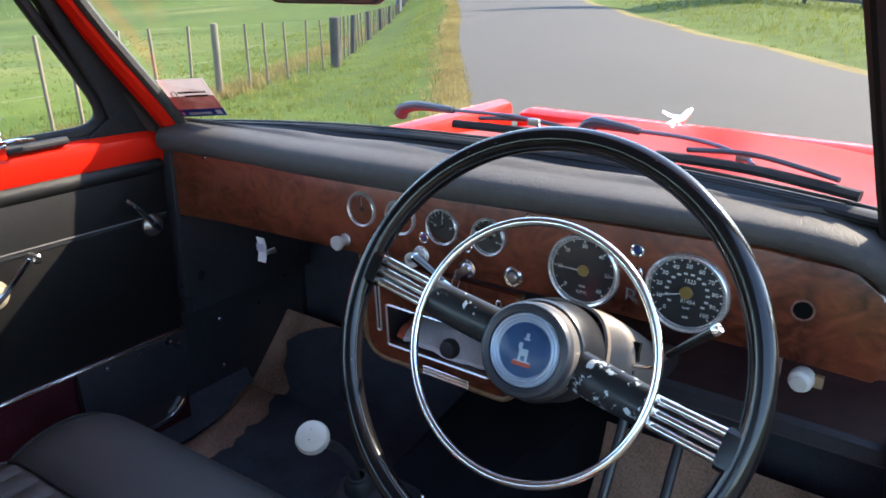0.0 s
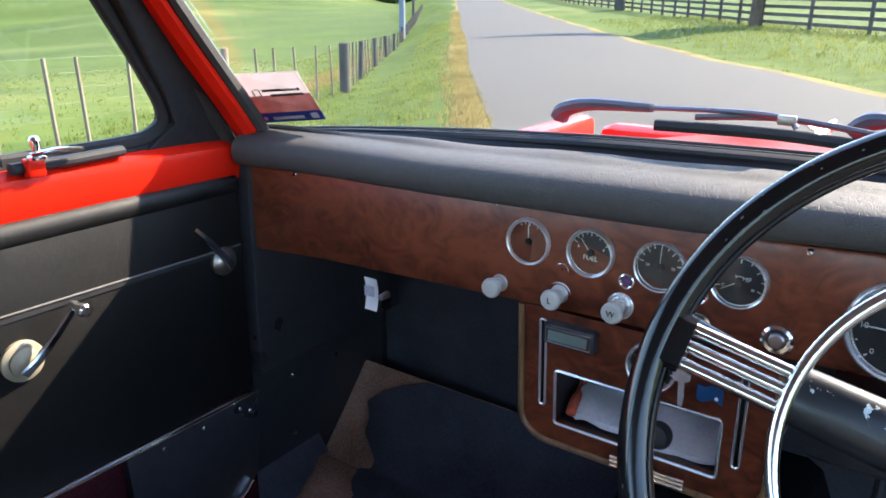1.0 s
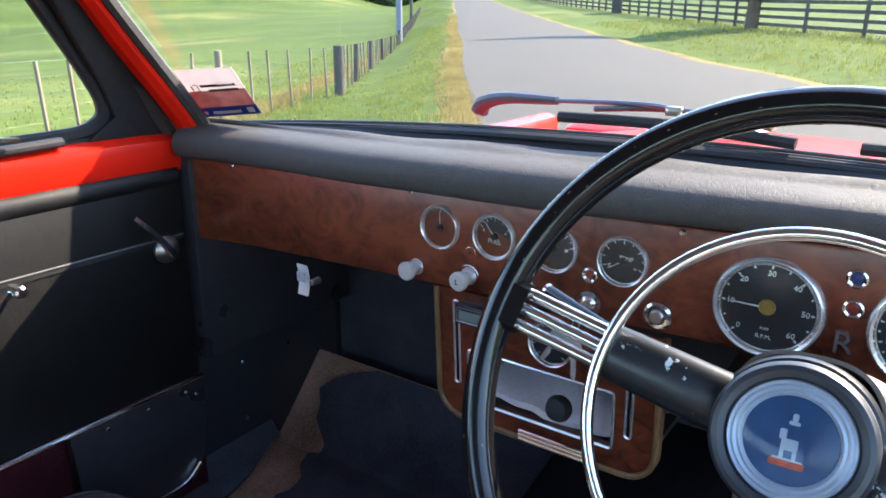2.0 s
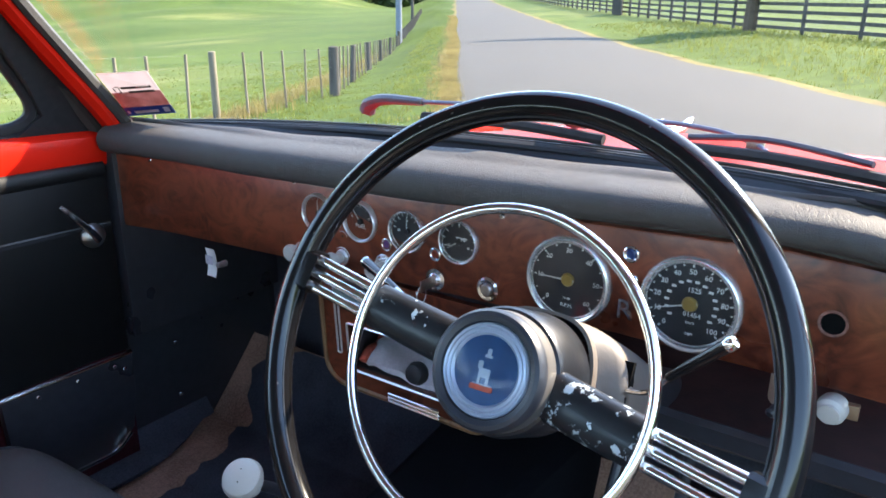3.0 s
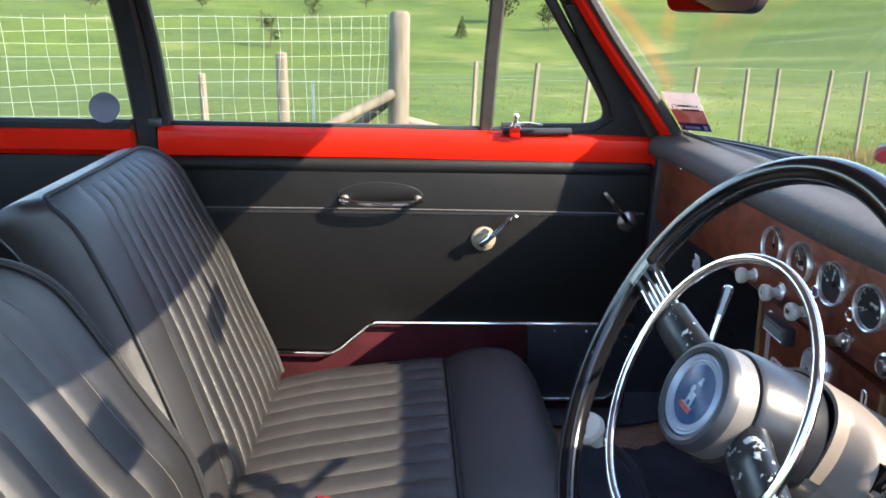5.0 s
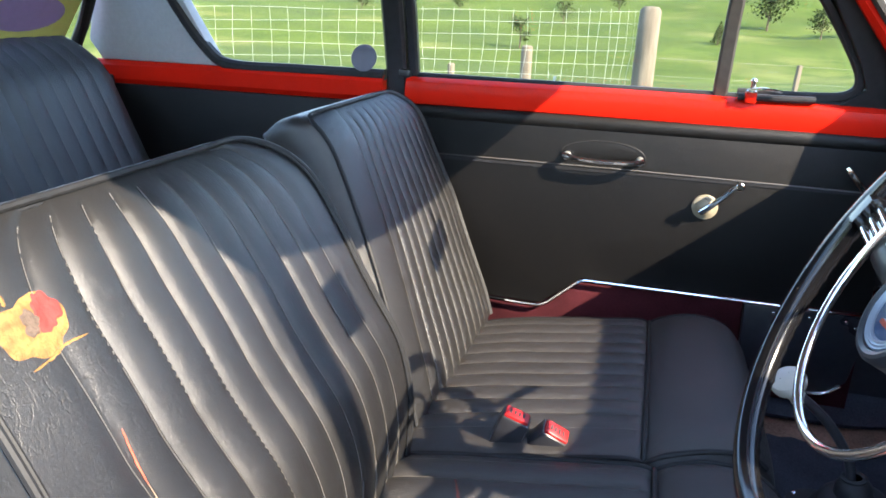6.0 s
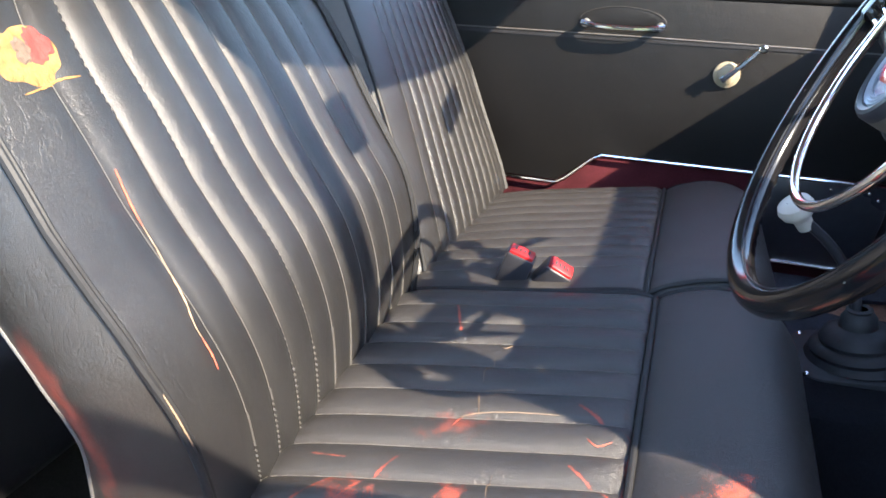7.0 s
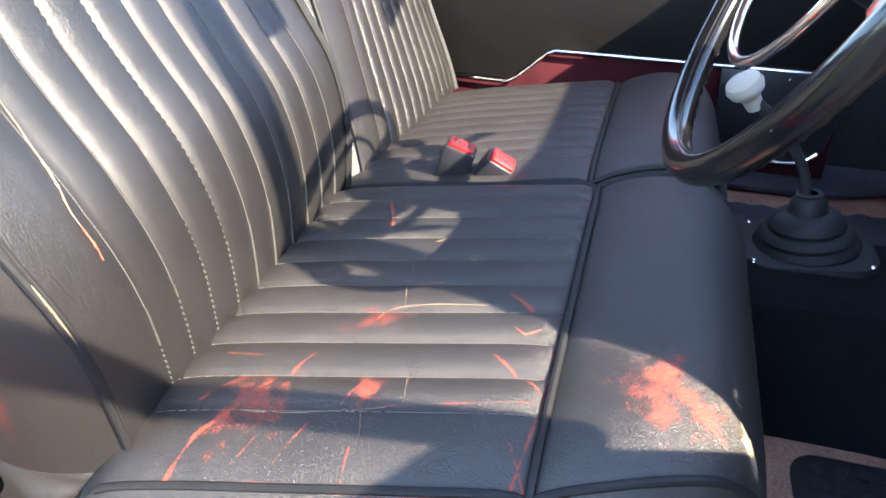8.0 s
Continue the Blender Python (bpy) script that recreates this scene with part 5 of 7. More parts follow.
part("boss", lathe([(0.020, 0.0), (0.020, 0.005), (0.016, 0.010), (0.010, 0.014), (0, 0.015)], 26, (-0.612, 1.028, 0.79), (1, 0, 0)), M_STEEL, lever, "dull metal boss")
part("arm", sweep(smooth_path([(-0.597, 1.030, 0.784), (-0.590, 1.012, 0.807), (-0.588, 0.985, 0.838), (-0.590, 0.972, 0.853)], 4), rect_section(0.010, 0.006, 0.002), up=(1, 0, 0), scale=lambda f: 1.2 - 0.45 * f), M_CHROME, lever, "chrome lever arm")
pk = thing("door_pocket", "black door pocket plate with a bright lower edge", "door pocket", (-0.61, 0.96, 0.39))
part("plate", prism([(0.868, 0.400), (1.02, 0.402), (1.052, 0.43), (1.064, 0.50), (1.064, 0.568), (0.845, 0.568), (0.85, 0.45)], lambda a, b: Vector((-0.606, a, b)), (-0.014, 0, 0), 0.003), M_BLACKP, pk)
part("edge_strip", tube(smooth_path([(-0.604, 0.868, 0.400), (-0.604, 0.95, 0.400), (-0.604, 1.01, 0.402), (-0.604, 1.042, 0.424)], 5), 0.0042, 8), M_CHROME, pk, "bright edge strip")
for y, z in ((0.90, 0.556), (0.965, 0.556), (1.03, 0.556), (1.048, 0.545)):
    part("screw", lathe([(0, 0.003), (0.0025, 0.002), (0.0035, 0), (0, 0)], 10, (-0.606, y, z), (1, 0, 0)), M_CHROME, pk)
catch = thing("quarterlight_catch", "chrome quarterlight catch on a red bracket", "window catch", (-0.62, 0.80, 0.962))
part("base", sweep([(-0.622, 0.775, 0.962), (-0.620, 0.84, 0.962), (-0.622, 0.905, 0.963)], rect_section(0.018, 0.012, 0.004)), M_RUBBER, catch, "dark rubber base")
part("bracket", box(-0.622, 0.786, 0.952, -0.606, 0.806, 0.972, 0.003), M_RED, catch, "red bracket")
part("lever", sweep(smooth_path([(-0.604, 0.790, 0.976), (-0.600, 0.815, 0.979), (-0.602, 0.845, 0.976)], 4), rect_section(0.010, 0.006, 0.002)), M_CHROME, catch, "chrome lever")
part("stem", lathe([(0.010, 0.0), (0.010, 0.003), (0.005, 0.006), (0.0045, 0.016), (0.006, 0.020), (0.004, 0.024), (0, 0.025)], 16, (-0.606, 0.797, 0.972), (0, 0, 1)), M_CHROME, catch, "chrome stem")
pin = thing("door_catch", "small black latch beside the door pillar", "latch", (-0.625, 0.13, 0.962))
part("latch", box(-0.636, 0.118, 0.958, -0.622, 0.142, 0.974, 0.003), M_BLACKP, pin)

# ---- gear lever ----
gear = thing("gear_lever", "gear lever with a white knob and black rubber gaiter", "gear lever", (-0.035, 0.93, 0.49))
GB = (-0.035, 0.928, 0.506)
part("gaiter", lathe([(0.060, 0.0), (0.061, 0.006), (0.056, 0.011), (0.0535, 0.013), (0.0545, 0.018), (0.049, 0.024), (0.0425, 0.026), (0.0435, 0.031), (0.038, 0.040), (0.030, 0.045), (0.0225, 0.047), (0.0215, 0.051), (0.0205, 0.058), (0.0165, 0.064), (0.0145, 0.066), (0.0150, 0.069), (0.0120, 0.071), (0.009, 0.069)], 36, GB, (0, -0.16, 1)), M_RUBBER, gear, "stepped black rubber gaiter")
part("gaiter_flange", prism(round_rect(-0.066, -0.074, 0.066, 0.074, 0.035, 8), lambda a, b: Vector((GB[0] + a, GB[1] + b, GB[2] + 0.004 + 0.10 * b)), (0, 0, -0.012), 0.003), M_RUBBER, gear, "rounded gaiter flange")
for a, b in ((-0.05, -0.06), (0.055, -0.062), (0.055, 0.062)):
    part("screw", lathe([(0, 0.003), (0.0025, 0.002), (0.0035, 0), (0, 0)], 10, (GB[0] + a, GB[1] + b, GB[2] + 0.0045 + 0.10 * b), (0, 0, 1)), M_CHROME, gear)
part("stick", tube(smooth_path([(-0.035, 0.915, 0.565), (-0.034, 0.905, 0.60), (-0.027, 0.872, 0.648), (-0.019, 0.833, 0.682)], 6), 0.0060, 12), M_BLACKP, gear, "cranked black stick")
kx = Vector((-0.017, 0.823, 0.692))
part("gear_knob", lathe([(0, -0.024), (0.0095, -0.024), (0.0105, -0.011), (0.0125, -0.006), (0.0190, 0.000), (0.0210, 0.007), (0.0187, 0.014), (0.011, 0.018), (0, 0.0195)], 32, kx, (0.28, -0.55, 0.8)), M_IVORY, gear, "worn white mushroom knob")
kb = bmesh.new()
KM = Matrix.Translation(kx) @ basis((0.28, -0.55, 0.8))
for a0, b0, a1, b1 in ((-0.009, -0.0006, 0.009, 0.0006), (-0.009, -0.007, -0.0078, 0.007), (-0.0006, -0.007, 0.0006, 0.007), (0.0078, -0.007, 0.009, 0.007)):
    prism([(a0, b0), (a1, b0), (a1, b1), (a0, b1)], lambda a, b: KM @ Vector((a, b, 0.0198 - 22 * (a * a + b * b))), tuple(KM.to_3x3() @ Vector((0, 0, -0.002))), bm=kb)
part("shift_pattern", kb, M_DIAL, gear, "black engraved shift pattern", smooth=False)
mt = thing("rubber_mat", "black ribbed rubber floor mat", "floor mat", (0.29, 1.03, 0.345))
mb = prism(round_rect(0.150, 0.925, 0.430, 1.150, 0.030, 5), lambda a, b: Vector((a, b, foot_z(b) + 0.009)), (0, 0, -0.008), 0.002)
for i in range(11):
    for j in range(8):
        cx, cy = 0.172 + 0.0235 * i, 0.950 + 0.024 * j
        prism([(cx - 0.009, cy - 0.003), (cx + 0.004, cy - 0.009), (cx + 0.009, cy + 0.003), (cx - 0.004, cy + 0.009)], lambda a, b: Vector((a, b, foot_z(b) + 0.013)), (0, 0, -0.006), bm=mb)
part("mat", mb, M_RUBBER, mt)
for i, x in enumerate((0.20, 0.29)):
    pd = thing("pedal", "black foot pedal on a steel arm", "pedal", (x, 1.15, 0.36), "pedals")
    part("arm", tube(smooth_path([(x, 1.32, 0.62), (x, 1.24, 0.48), (x, 1.18, 0.38)], 5), 0.008, 10), M_BLACKP, pd)
    part("pad", box(x - 0.028, 1.155, 0.345, x + 0.028, 1.170, 0.405, 0.004), M_RUBBER, pd, "rubber pedal pad")

# ---- mirror ----
mirror = thing("rear_view_mirror", "rear view mirror in a black frame", "mirror", (-0.056, 0.93, 1.21))
mu = Vector((0.136, 0.050, 0)).normalized()
mv = Vector((-0.02, 0.10, 0.993)).normalized()
mc = Vector((-0.056, 0.918, 1.212))
mn = mu.cross(mv)
mo = round_rect(-0.070, -0.028, 0.070, 0.028, 0.016, 6)
part("frame", prism(mo, lambda a, b: mc + mu * a + mv * b, tuple(-mn * 0.012), 0.002), M_BLACKP, mirror, "black frame")
part("mirror_glass", prism([(a * 0.975, b * 0.955) for a, b in mo], lambda a, b: mc + mn * 0.0012 + mu * a + mv * b, tuple(-mn * 0.002)), mat("silvered", (0.85, 0.86, 0.87), 0.02, 1.0, vary=0.01, rvary=0.0), mirror, "silvered glass")
part("bracket", tube(smooth_path([mc - mn * 0.01, mc - mn * 0.03 + Vector((0, 0.0, 0.03)), mc + Vector((0, 0.03, 0.095))], 5), 0.006, 10), M_CHROME, mirror, "chrome bracket")

# ---- sticker, wipers, mascot ----
stk = thing("windscreen_sticker", "white, red and blue service sticker with black print", "sticker", (-0.55, 1.1, 1.01))
q = [Vector(p) for p in ((-0.597, 1.110, 0.974), (-0.492, 1.123, 0.987), (-0.516, 1.096, 1.050), (-0.593, 1.060, 1.044))]


def on_sticker(a, b, lift=0.0):
    nrm = (q[1] - q[0]).cross(q[3] - q[0]).normalized()
    return q[0].lerp(q[1], a).lerp(q[3].lerp(q[2], a), b) + nrm * lift


M_SRED = mat("sticker_red_fade", (0.22, 0.030, 0.026), 0.5, vary=0.5, scale=30, big=16, second=(0.42, 0.26, 0.25))
M_SBLUE = mat("sticker_blue", (0.018, 0.042, 0.15), 0.5, vary=0.15)
M_SWHITE = mat("sticker_white", (0.60, 0.55, 0.55), 0.5, vary=0.1, scale=30)
for m_ in (M_SRED, M_SBLUE, M_SWHITE):
    # thin film: daylight glows through from behind
    nt_ = m_.node_tree
    tl = nt_.nodes.new("ShaderNodeBsdfTranslucent")
    mix_ = nt_.nodes.new("ShaderNodeMixShader")
    mix_.inputs[0].default_value = 0.55
    b_ = nt_.nodes["Principled BSDF"]
    nt_.links.new(b_.inputs["Base Color"].links[0].from_socket, tl.inputs[0])
    nt_.links.new(b_.outputs[0], mix_.inputs[1])
    nt_.links.new(tl.outputs[0], mix_.inputs[2])
    nt_.links.new(mix_.outputs[0], nt_.nodes["Material Output"].inputs[0])
for nm, a0, b0, a1, b1, m_, l in (("white_band", 0, 0.55, 1, 1, M_SWHITE, 0), ("fade_band", 0, 0.20, 1, 0.55, M_SRED, 0), ("blue_band", 0, 0, 1, 0.20, M_SBLUE, 0)):
    part(nm, prism([(a0, b0), (a1, b0), (a1, b1), (a0, b1)], lambda a, b: on_sticker(a, b, 0.001), tuple(Vector((0, 0.0008, 0)))), m_, stk, smooth=False)
sb = bmesh.new()
for a0, b0, a1, b1 in ((0.28, 0.63, 0.88, 0.68), (0.38, 0.53, 0.90, 0.58), (0.11, 0.57, 0.13, 0.67), (0.16, 0.545, 0.22, 0.56), (0.16, 0.68, 0.22, 0.695), (0.22, 0.56, 0.235, 0.68)):
    prism([(a0, b0), (a1, b0), (a1, b1), (a0, b1)], lambda a, b: on_sticker(a, b, 0.002), (0, 0.0006, 0), bm=sb)
part("dark_bars", sb, M_DIAL, stk, "dark bars of print", smooth=False)
sb = bmesh.new()
for a0, b0, a1, b1 in ((0.20, 0.06, 0.70, 0.12), (0.82, 0.05, 0.93, 0.16), (0.05, 0.06, 0.10, 0.13)):
    prism([(a0, b0), (a1, b0), (a1, b1), (a0, b1)], lambda a, b: on_sticker(a, b, 0.002), (0, 0.0006, 0), bm=sb)
part("pale_bars", sb, M_SWHITE, stk, "pale bars of print", smooth=False)


M_WIPERARM = mat("satin_wiper_steel", (0.13, 0.14, 0.19), 0.42, 0.6, vary=0.15, scale=80)
M_WIPER = mat("grey_wiper_metal", (0.055, 0.060, 0.085), 0.5, 0.3, vary=0.2, scale=60)
for foot, arm, b0, b1 in (
        ([(-0.216, 1.252, 0.998), (-0.205, 1.247, 1.010), (-0.165, 1.235, 1.020), (-0.085, 1.214, 1.024)], [(-0.02, 1.209, 1.027), (0.030, 1.205, 1.028), (0.056, 1.203, 1.025), (0.066, 1.201, 1.017)], (-0.075, 1.199, 1.012), (0.180, 1.193, 1.008)),
        ([(0.112, 1.250, 1.010), (0.125, 1.245, 1.024), (0.150, 1.243, 1.025), (0.194, 1.240, 1.022)], [(0.250, 1.232, 1.023), (0.300, 1.222, 1.020), (0.336, 1.208, 1.013), (0.350, 1.198, 1.008)], (0.236, 1.194, 1.009), (0.470, 1.140, 1.008))):
    w = thing("windscreen_wiper", "grey metal windscreen wiper with a black blade", "wiper", foot[0], "windscreen wipers")
    part("arm_root", sweep(smooth_path(foot, 6), rect_section(0.020, 0.016, 0.005), up=(0, 0.5, 0.8), scale=lambda f: 1.15 - 0.62 * f ** 1.5), M_WIPER, w, "broad grey root of the arm")
    part("arm", sweep(smooth_path(foot[-1:] + arm, 6), rect_section(0.0055, 0.0045, 0.001), up=(0, 0.5, 0.8)), M_WIPERARM, w, "slim grey arm")
    b0, b1 = Vector(b0), Vector(b1)
    mid = (b0 + b1) / 2 + Vector((0, 0.012, 0.006))
    part("blade_spine", sweep(smooth_path([b0.lerp(b1, 0.16) + Vector((0, 0.006, 0.008)), mid + Vector((0, 0.004, 0.008)), b1.lerp(b0, 0.10) + Vector((0, 0.006, 0.007))], 8), rect_section(0.007, 0.005, 0.001), up=(0, 0.5, 0.8)), M_WIPER, w, "grey blade carrier")
    part("blade", sweep(smooth_path([b0 - Vector((0, 0.001, 0.004)), mid - Vector((0, 0.005, 0.007)), b1 - Vector((0, 0.001, 0.004))], 10), rect_section(0.009, 0.012, 0.003), up=(0, 0.5, 0.8)), M_RUBBER, w, "black rubber blade")
    part("clip", box(*(Vector(arm[-2]) - Vector((0.009, 0.004, 0.006))), *(Vector(arm[-2]) + Vector((0.009, 0.004, 0.004))), 0.002), M_STEEL, w, "bright clip")
mas = thing("bonnet_ornament", "small chrome winged ornament on the bonnet", "ornament", (-0.040, 2.14, 0.852))
part("mount", lathe([(0.030, 0.0), (0.028, 0.006), (0.012, 0.012), (0.008, 0.022), (0, 0.024)], 20, (-0.040, 2.14, 0.850), (0, 0.1, 1)), M_CHROME, mas)
part("body", sweep(smooth_path([(-0.050, 2.09, 0.870), (-0.045, 2.12, 0.872), (-0.037, 2.165, 0.876), (-0.030, 2.195, 0.890), (-0.026, 2.205, 0.898)], 5), ring_section(0.008, 12), scale=lambda f: 0.35 + 1.0 * math.sin(math.pi * min(1, f * 0.85 + 0.1))), M_CHROME, mas, "chrome body")
for s_ in (-1, 1):
    part("wing", sheet(lambda u, v, s_=s_: (-0.040 + s_ * (0.005 + 0.024 * u), 2.15 - 0.045 * u + 0.030 * v * (1 - 0.6 * u), 0.880 + 0.018 * u * u + 0.004 * math.sin(3 * v)), 8, 5, 0.003), M_CHROME, mas, "raised chrome wing")
disc = thing("round_window_label", "round dark grey label on the quarter glass", "label", (-0.637, 0.05, 0.996))
part("disc", lathe([(0, 0.001), (0.028, 0.001), (0.028, 0.0), (0, 0.0)], 30, (-0.628, 0.040, 0.992), (1, 0, 0.28)), mat("slate_label", (0.13, 0.13, 0.17), 0.5, vary=0.1), disc)
# small inspection label at the top of the windscreen
wl = thing("inspection_label", "small white inspection label inside the windscreen top", "label", (0.41, 0.90, 1.246))
part("paper", prism(round_rect(-0.029, -0.034, 0.029, 0.034, 0.004, 3), lambda a, b: Vector((0.410 + a, 0.893 - 0.72 * b + 0.10 * a, 1.246 + 0.69 * b)), (0, -0.0006, -0.0006)), M_SWHITE, wl)

# ---- seats ----
def run_of(points, v):
    """Point and direction at a share v of a smooth side profile of (y, z) pairs."""
    k = max(0.0, min(1.0, v)) * (len(points) - 1)
    i = min(len(points) - 2, int(k))
    f = k - i
    a, b = points[i], points[i + 1]
    return a[0] + (b[0] - a[0]) * f, a[1] + (b[1] - a[1]) * f


def side_profile(points):
    fine = [(p.y, p.z) for p in smooth_path([(0, y, z) for y, z in points], 10)]
    dist = [0.0]
    for a, b in zip(fine, fine[1:]):
        dist.append(dist[-1] + math.hypot(b[0] - a[0], b[1] - a[1]))
    out = []
    for j in range(121):
        d = dist[-1] * j / 120
        i = max(i for i in range(len(dist)) if dist[i] <= d + 1e-9)
        i = min(i, len(fine) - 2)
        f = (d - dist[i]) / (dist[i + 1] - dist[i])
        out.append((fine[i][0] + (fine[i + 1][0] - fine[i][0]) * f, fine[i][1] + (fine[i + 1][1] - fine[i][1]) * f))
    return out, dist[-1]


def puff(p):
    return (4 * p * (1 - p)) ** 0.6 - 0.6


class Bucket:
    """Shape of a bucket seat: draped surfaces of its back and its cushion."""

    def __init__(self, prof, centre, half, corner, back_pleats, cush, inner, outer, level, cush_pleats, seam, roll, corner_in=None):
        self.roll, self.corner_in = roll, corner_in or corner
        self.prof, self.length = side_profile(prof)
        self.centre, self.half, self.corner, self.bp = centre, half, corner, back_pleats
        self.cprof, self.tall = side_profile(cush)
        self.inner, self.outer, self.level, self.cp, self.seam = inner, outer, level, cush_pleats, seam

    def normal(self, v):
        a, b = run_of(self.prof, v - 0.02), run_of(self.prof, v + 0.02)
        d = Vector((0, b[0] - a[0], b[1] - a[1])).normalized()
        return Vector((0, d.z, -d.y))

    def width(self, v, u=-1):
        c = self.corner_in if u > 0 else self.corner
        h = v * self.length - (self.length - c)
        w = self.half(v)
        return w if h <= 0 else w - 0.95 * c + 0.95 * math.sqrt(max(0, c ** 2 - h * h))

    def back(self, u, v, lift=0.0):
        u = max(-1.0, min(1.0, u))
        v = max(0.0, min(1.0, v))
        y, z = run_of(self.prof, v)
        off = -self.roll * abs(u) ** 5 - 0.022 * max(0, (v - 0.84) / 0.16) ** 2.2
        n, u0, u1 = self.bp
        a, b = u0(v), u1(v)
        if a < u < b:
            p = (u - a) / (b - a) * n % 1.0
            fade = min(1, v / 0.05) * min(1, max(0, (0.985 - v) / 0.06)) * min(1, (u - a) / 0.02, (b - u) / 0.02)
            off += 0.0042 * fade * puff(p)
        else:
            e = min(1.0, max(a - u, u - b) / 0.08)
            off += 0.003 * math.sin(math.pi * e * 0.5)
        return Vector((self.centre(v) + u * self.width(v, u), y, z)) + self.normal(v) * (off + lift)

    def cushion(self, u, v, lift=0.0):
        y, dz = run_of(self.cprof, v)
        turn = max(0, (y - 0.71) / 0.12)
        lo, hi = self.inner(y) + 0.020 * turn ** 2, self.outer(y) - 0.030 * turn ** 2
        mid, w = (lo + hi) / 2, (hi - lo) / 2
        a = abs(u)
        g = max(0.0, (a - 0.9) / 0.1)
        x = mid + w * max(-1.0, min(1.0, u / 0.9)) + math.copysign(0.007 * math.sin(math.pi * g), u)
        z = self.level(x, min(y, 0.80)) + dz - 0.020 * min(1.0, a / 0.9) ** 9
        n, u0, u1 = self.cp
        if u0 < u < u1 and y < self.seam:
            p = (u - u0) / (u1 - u0) * n % 1.0
            fade = min(1, max(0, (self.seam - y) / 0.012)) * min(1, (u - u0) / 0.02, (u1 - u) / 0.02)
            z += 0.0085 * fade * puff(p)
        if g:
            z = z * (1 - g) + min(z, 0.39) * g
        return Vector((x, y, z + lift))

    def on_cushion(self, x, y, lift=0.0):
        """The cushion's top at a place in plan."""
        lo, hi = 0.0, 1.0
        for _ in range(24):
            m = (lo + hi) / 2
            if run_of(self.cprof, m)[0] < y and m < 0.85:
                lo = m
            else:
                hi = m
        turn = max(0, (y - 0.71) / 0.12)
        a, b = self.inner(y) + 0.020 * turn ** 2, self.outer(y) - 0.030 * turn ** 2
        return self.cushion(0.9 * (x - (a + b) / 2) / ((b - a) / 2), lo, lift)

    def on_back(self, x, z, lift=0.0):
        """The backrest's face at a place seen from the front."""
        lo, hi = 0.0, 1.0
        for _ in range(24):
            m = (lo + hi) / 2
            lo, hi = (m, hi) if run_of(self.prof, m)[1] < z else (lo, m)
        return self.back((x - self.centre(lo)) / self.width(lo), lo, lift)


def pleat_columns(n, u0, u1, edge=10, per=10):
    """Number of columns, and the place of column i, with a column on every seam."""
    def place(i, v):
        a, b = u0(v), u1(v)
        if i <= edge:
            return -1 + (a + 1) * i / edge
        if i <= edge + n * per:
            return a + (b - a) * (i - edge) / (n * per)
        return b + (1 - b) * (i - edge - n * per) / edge
    return 2 * edge + n * per, place


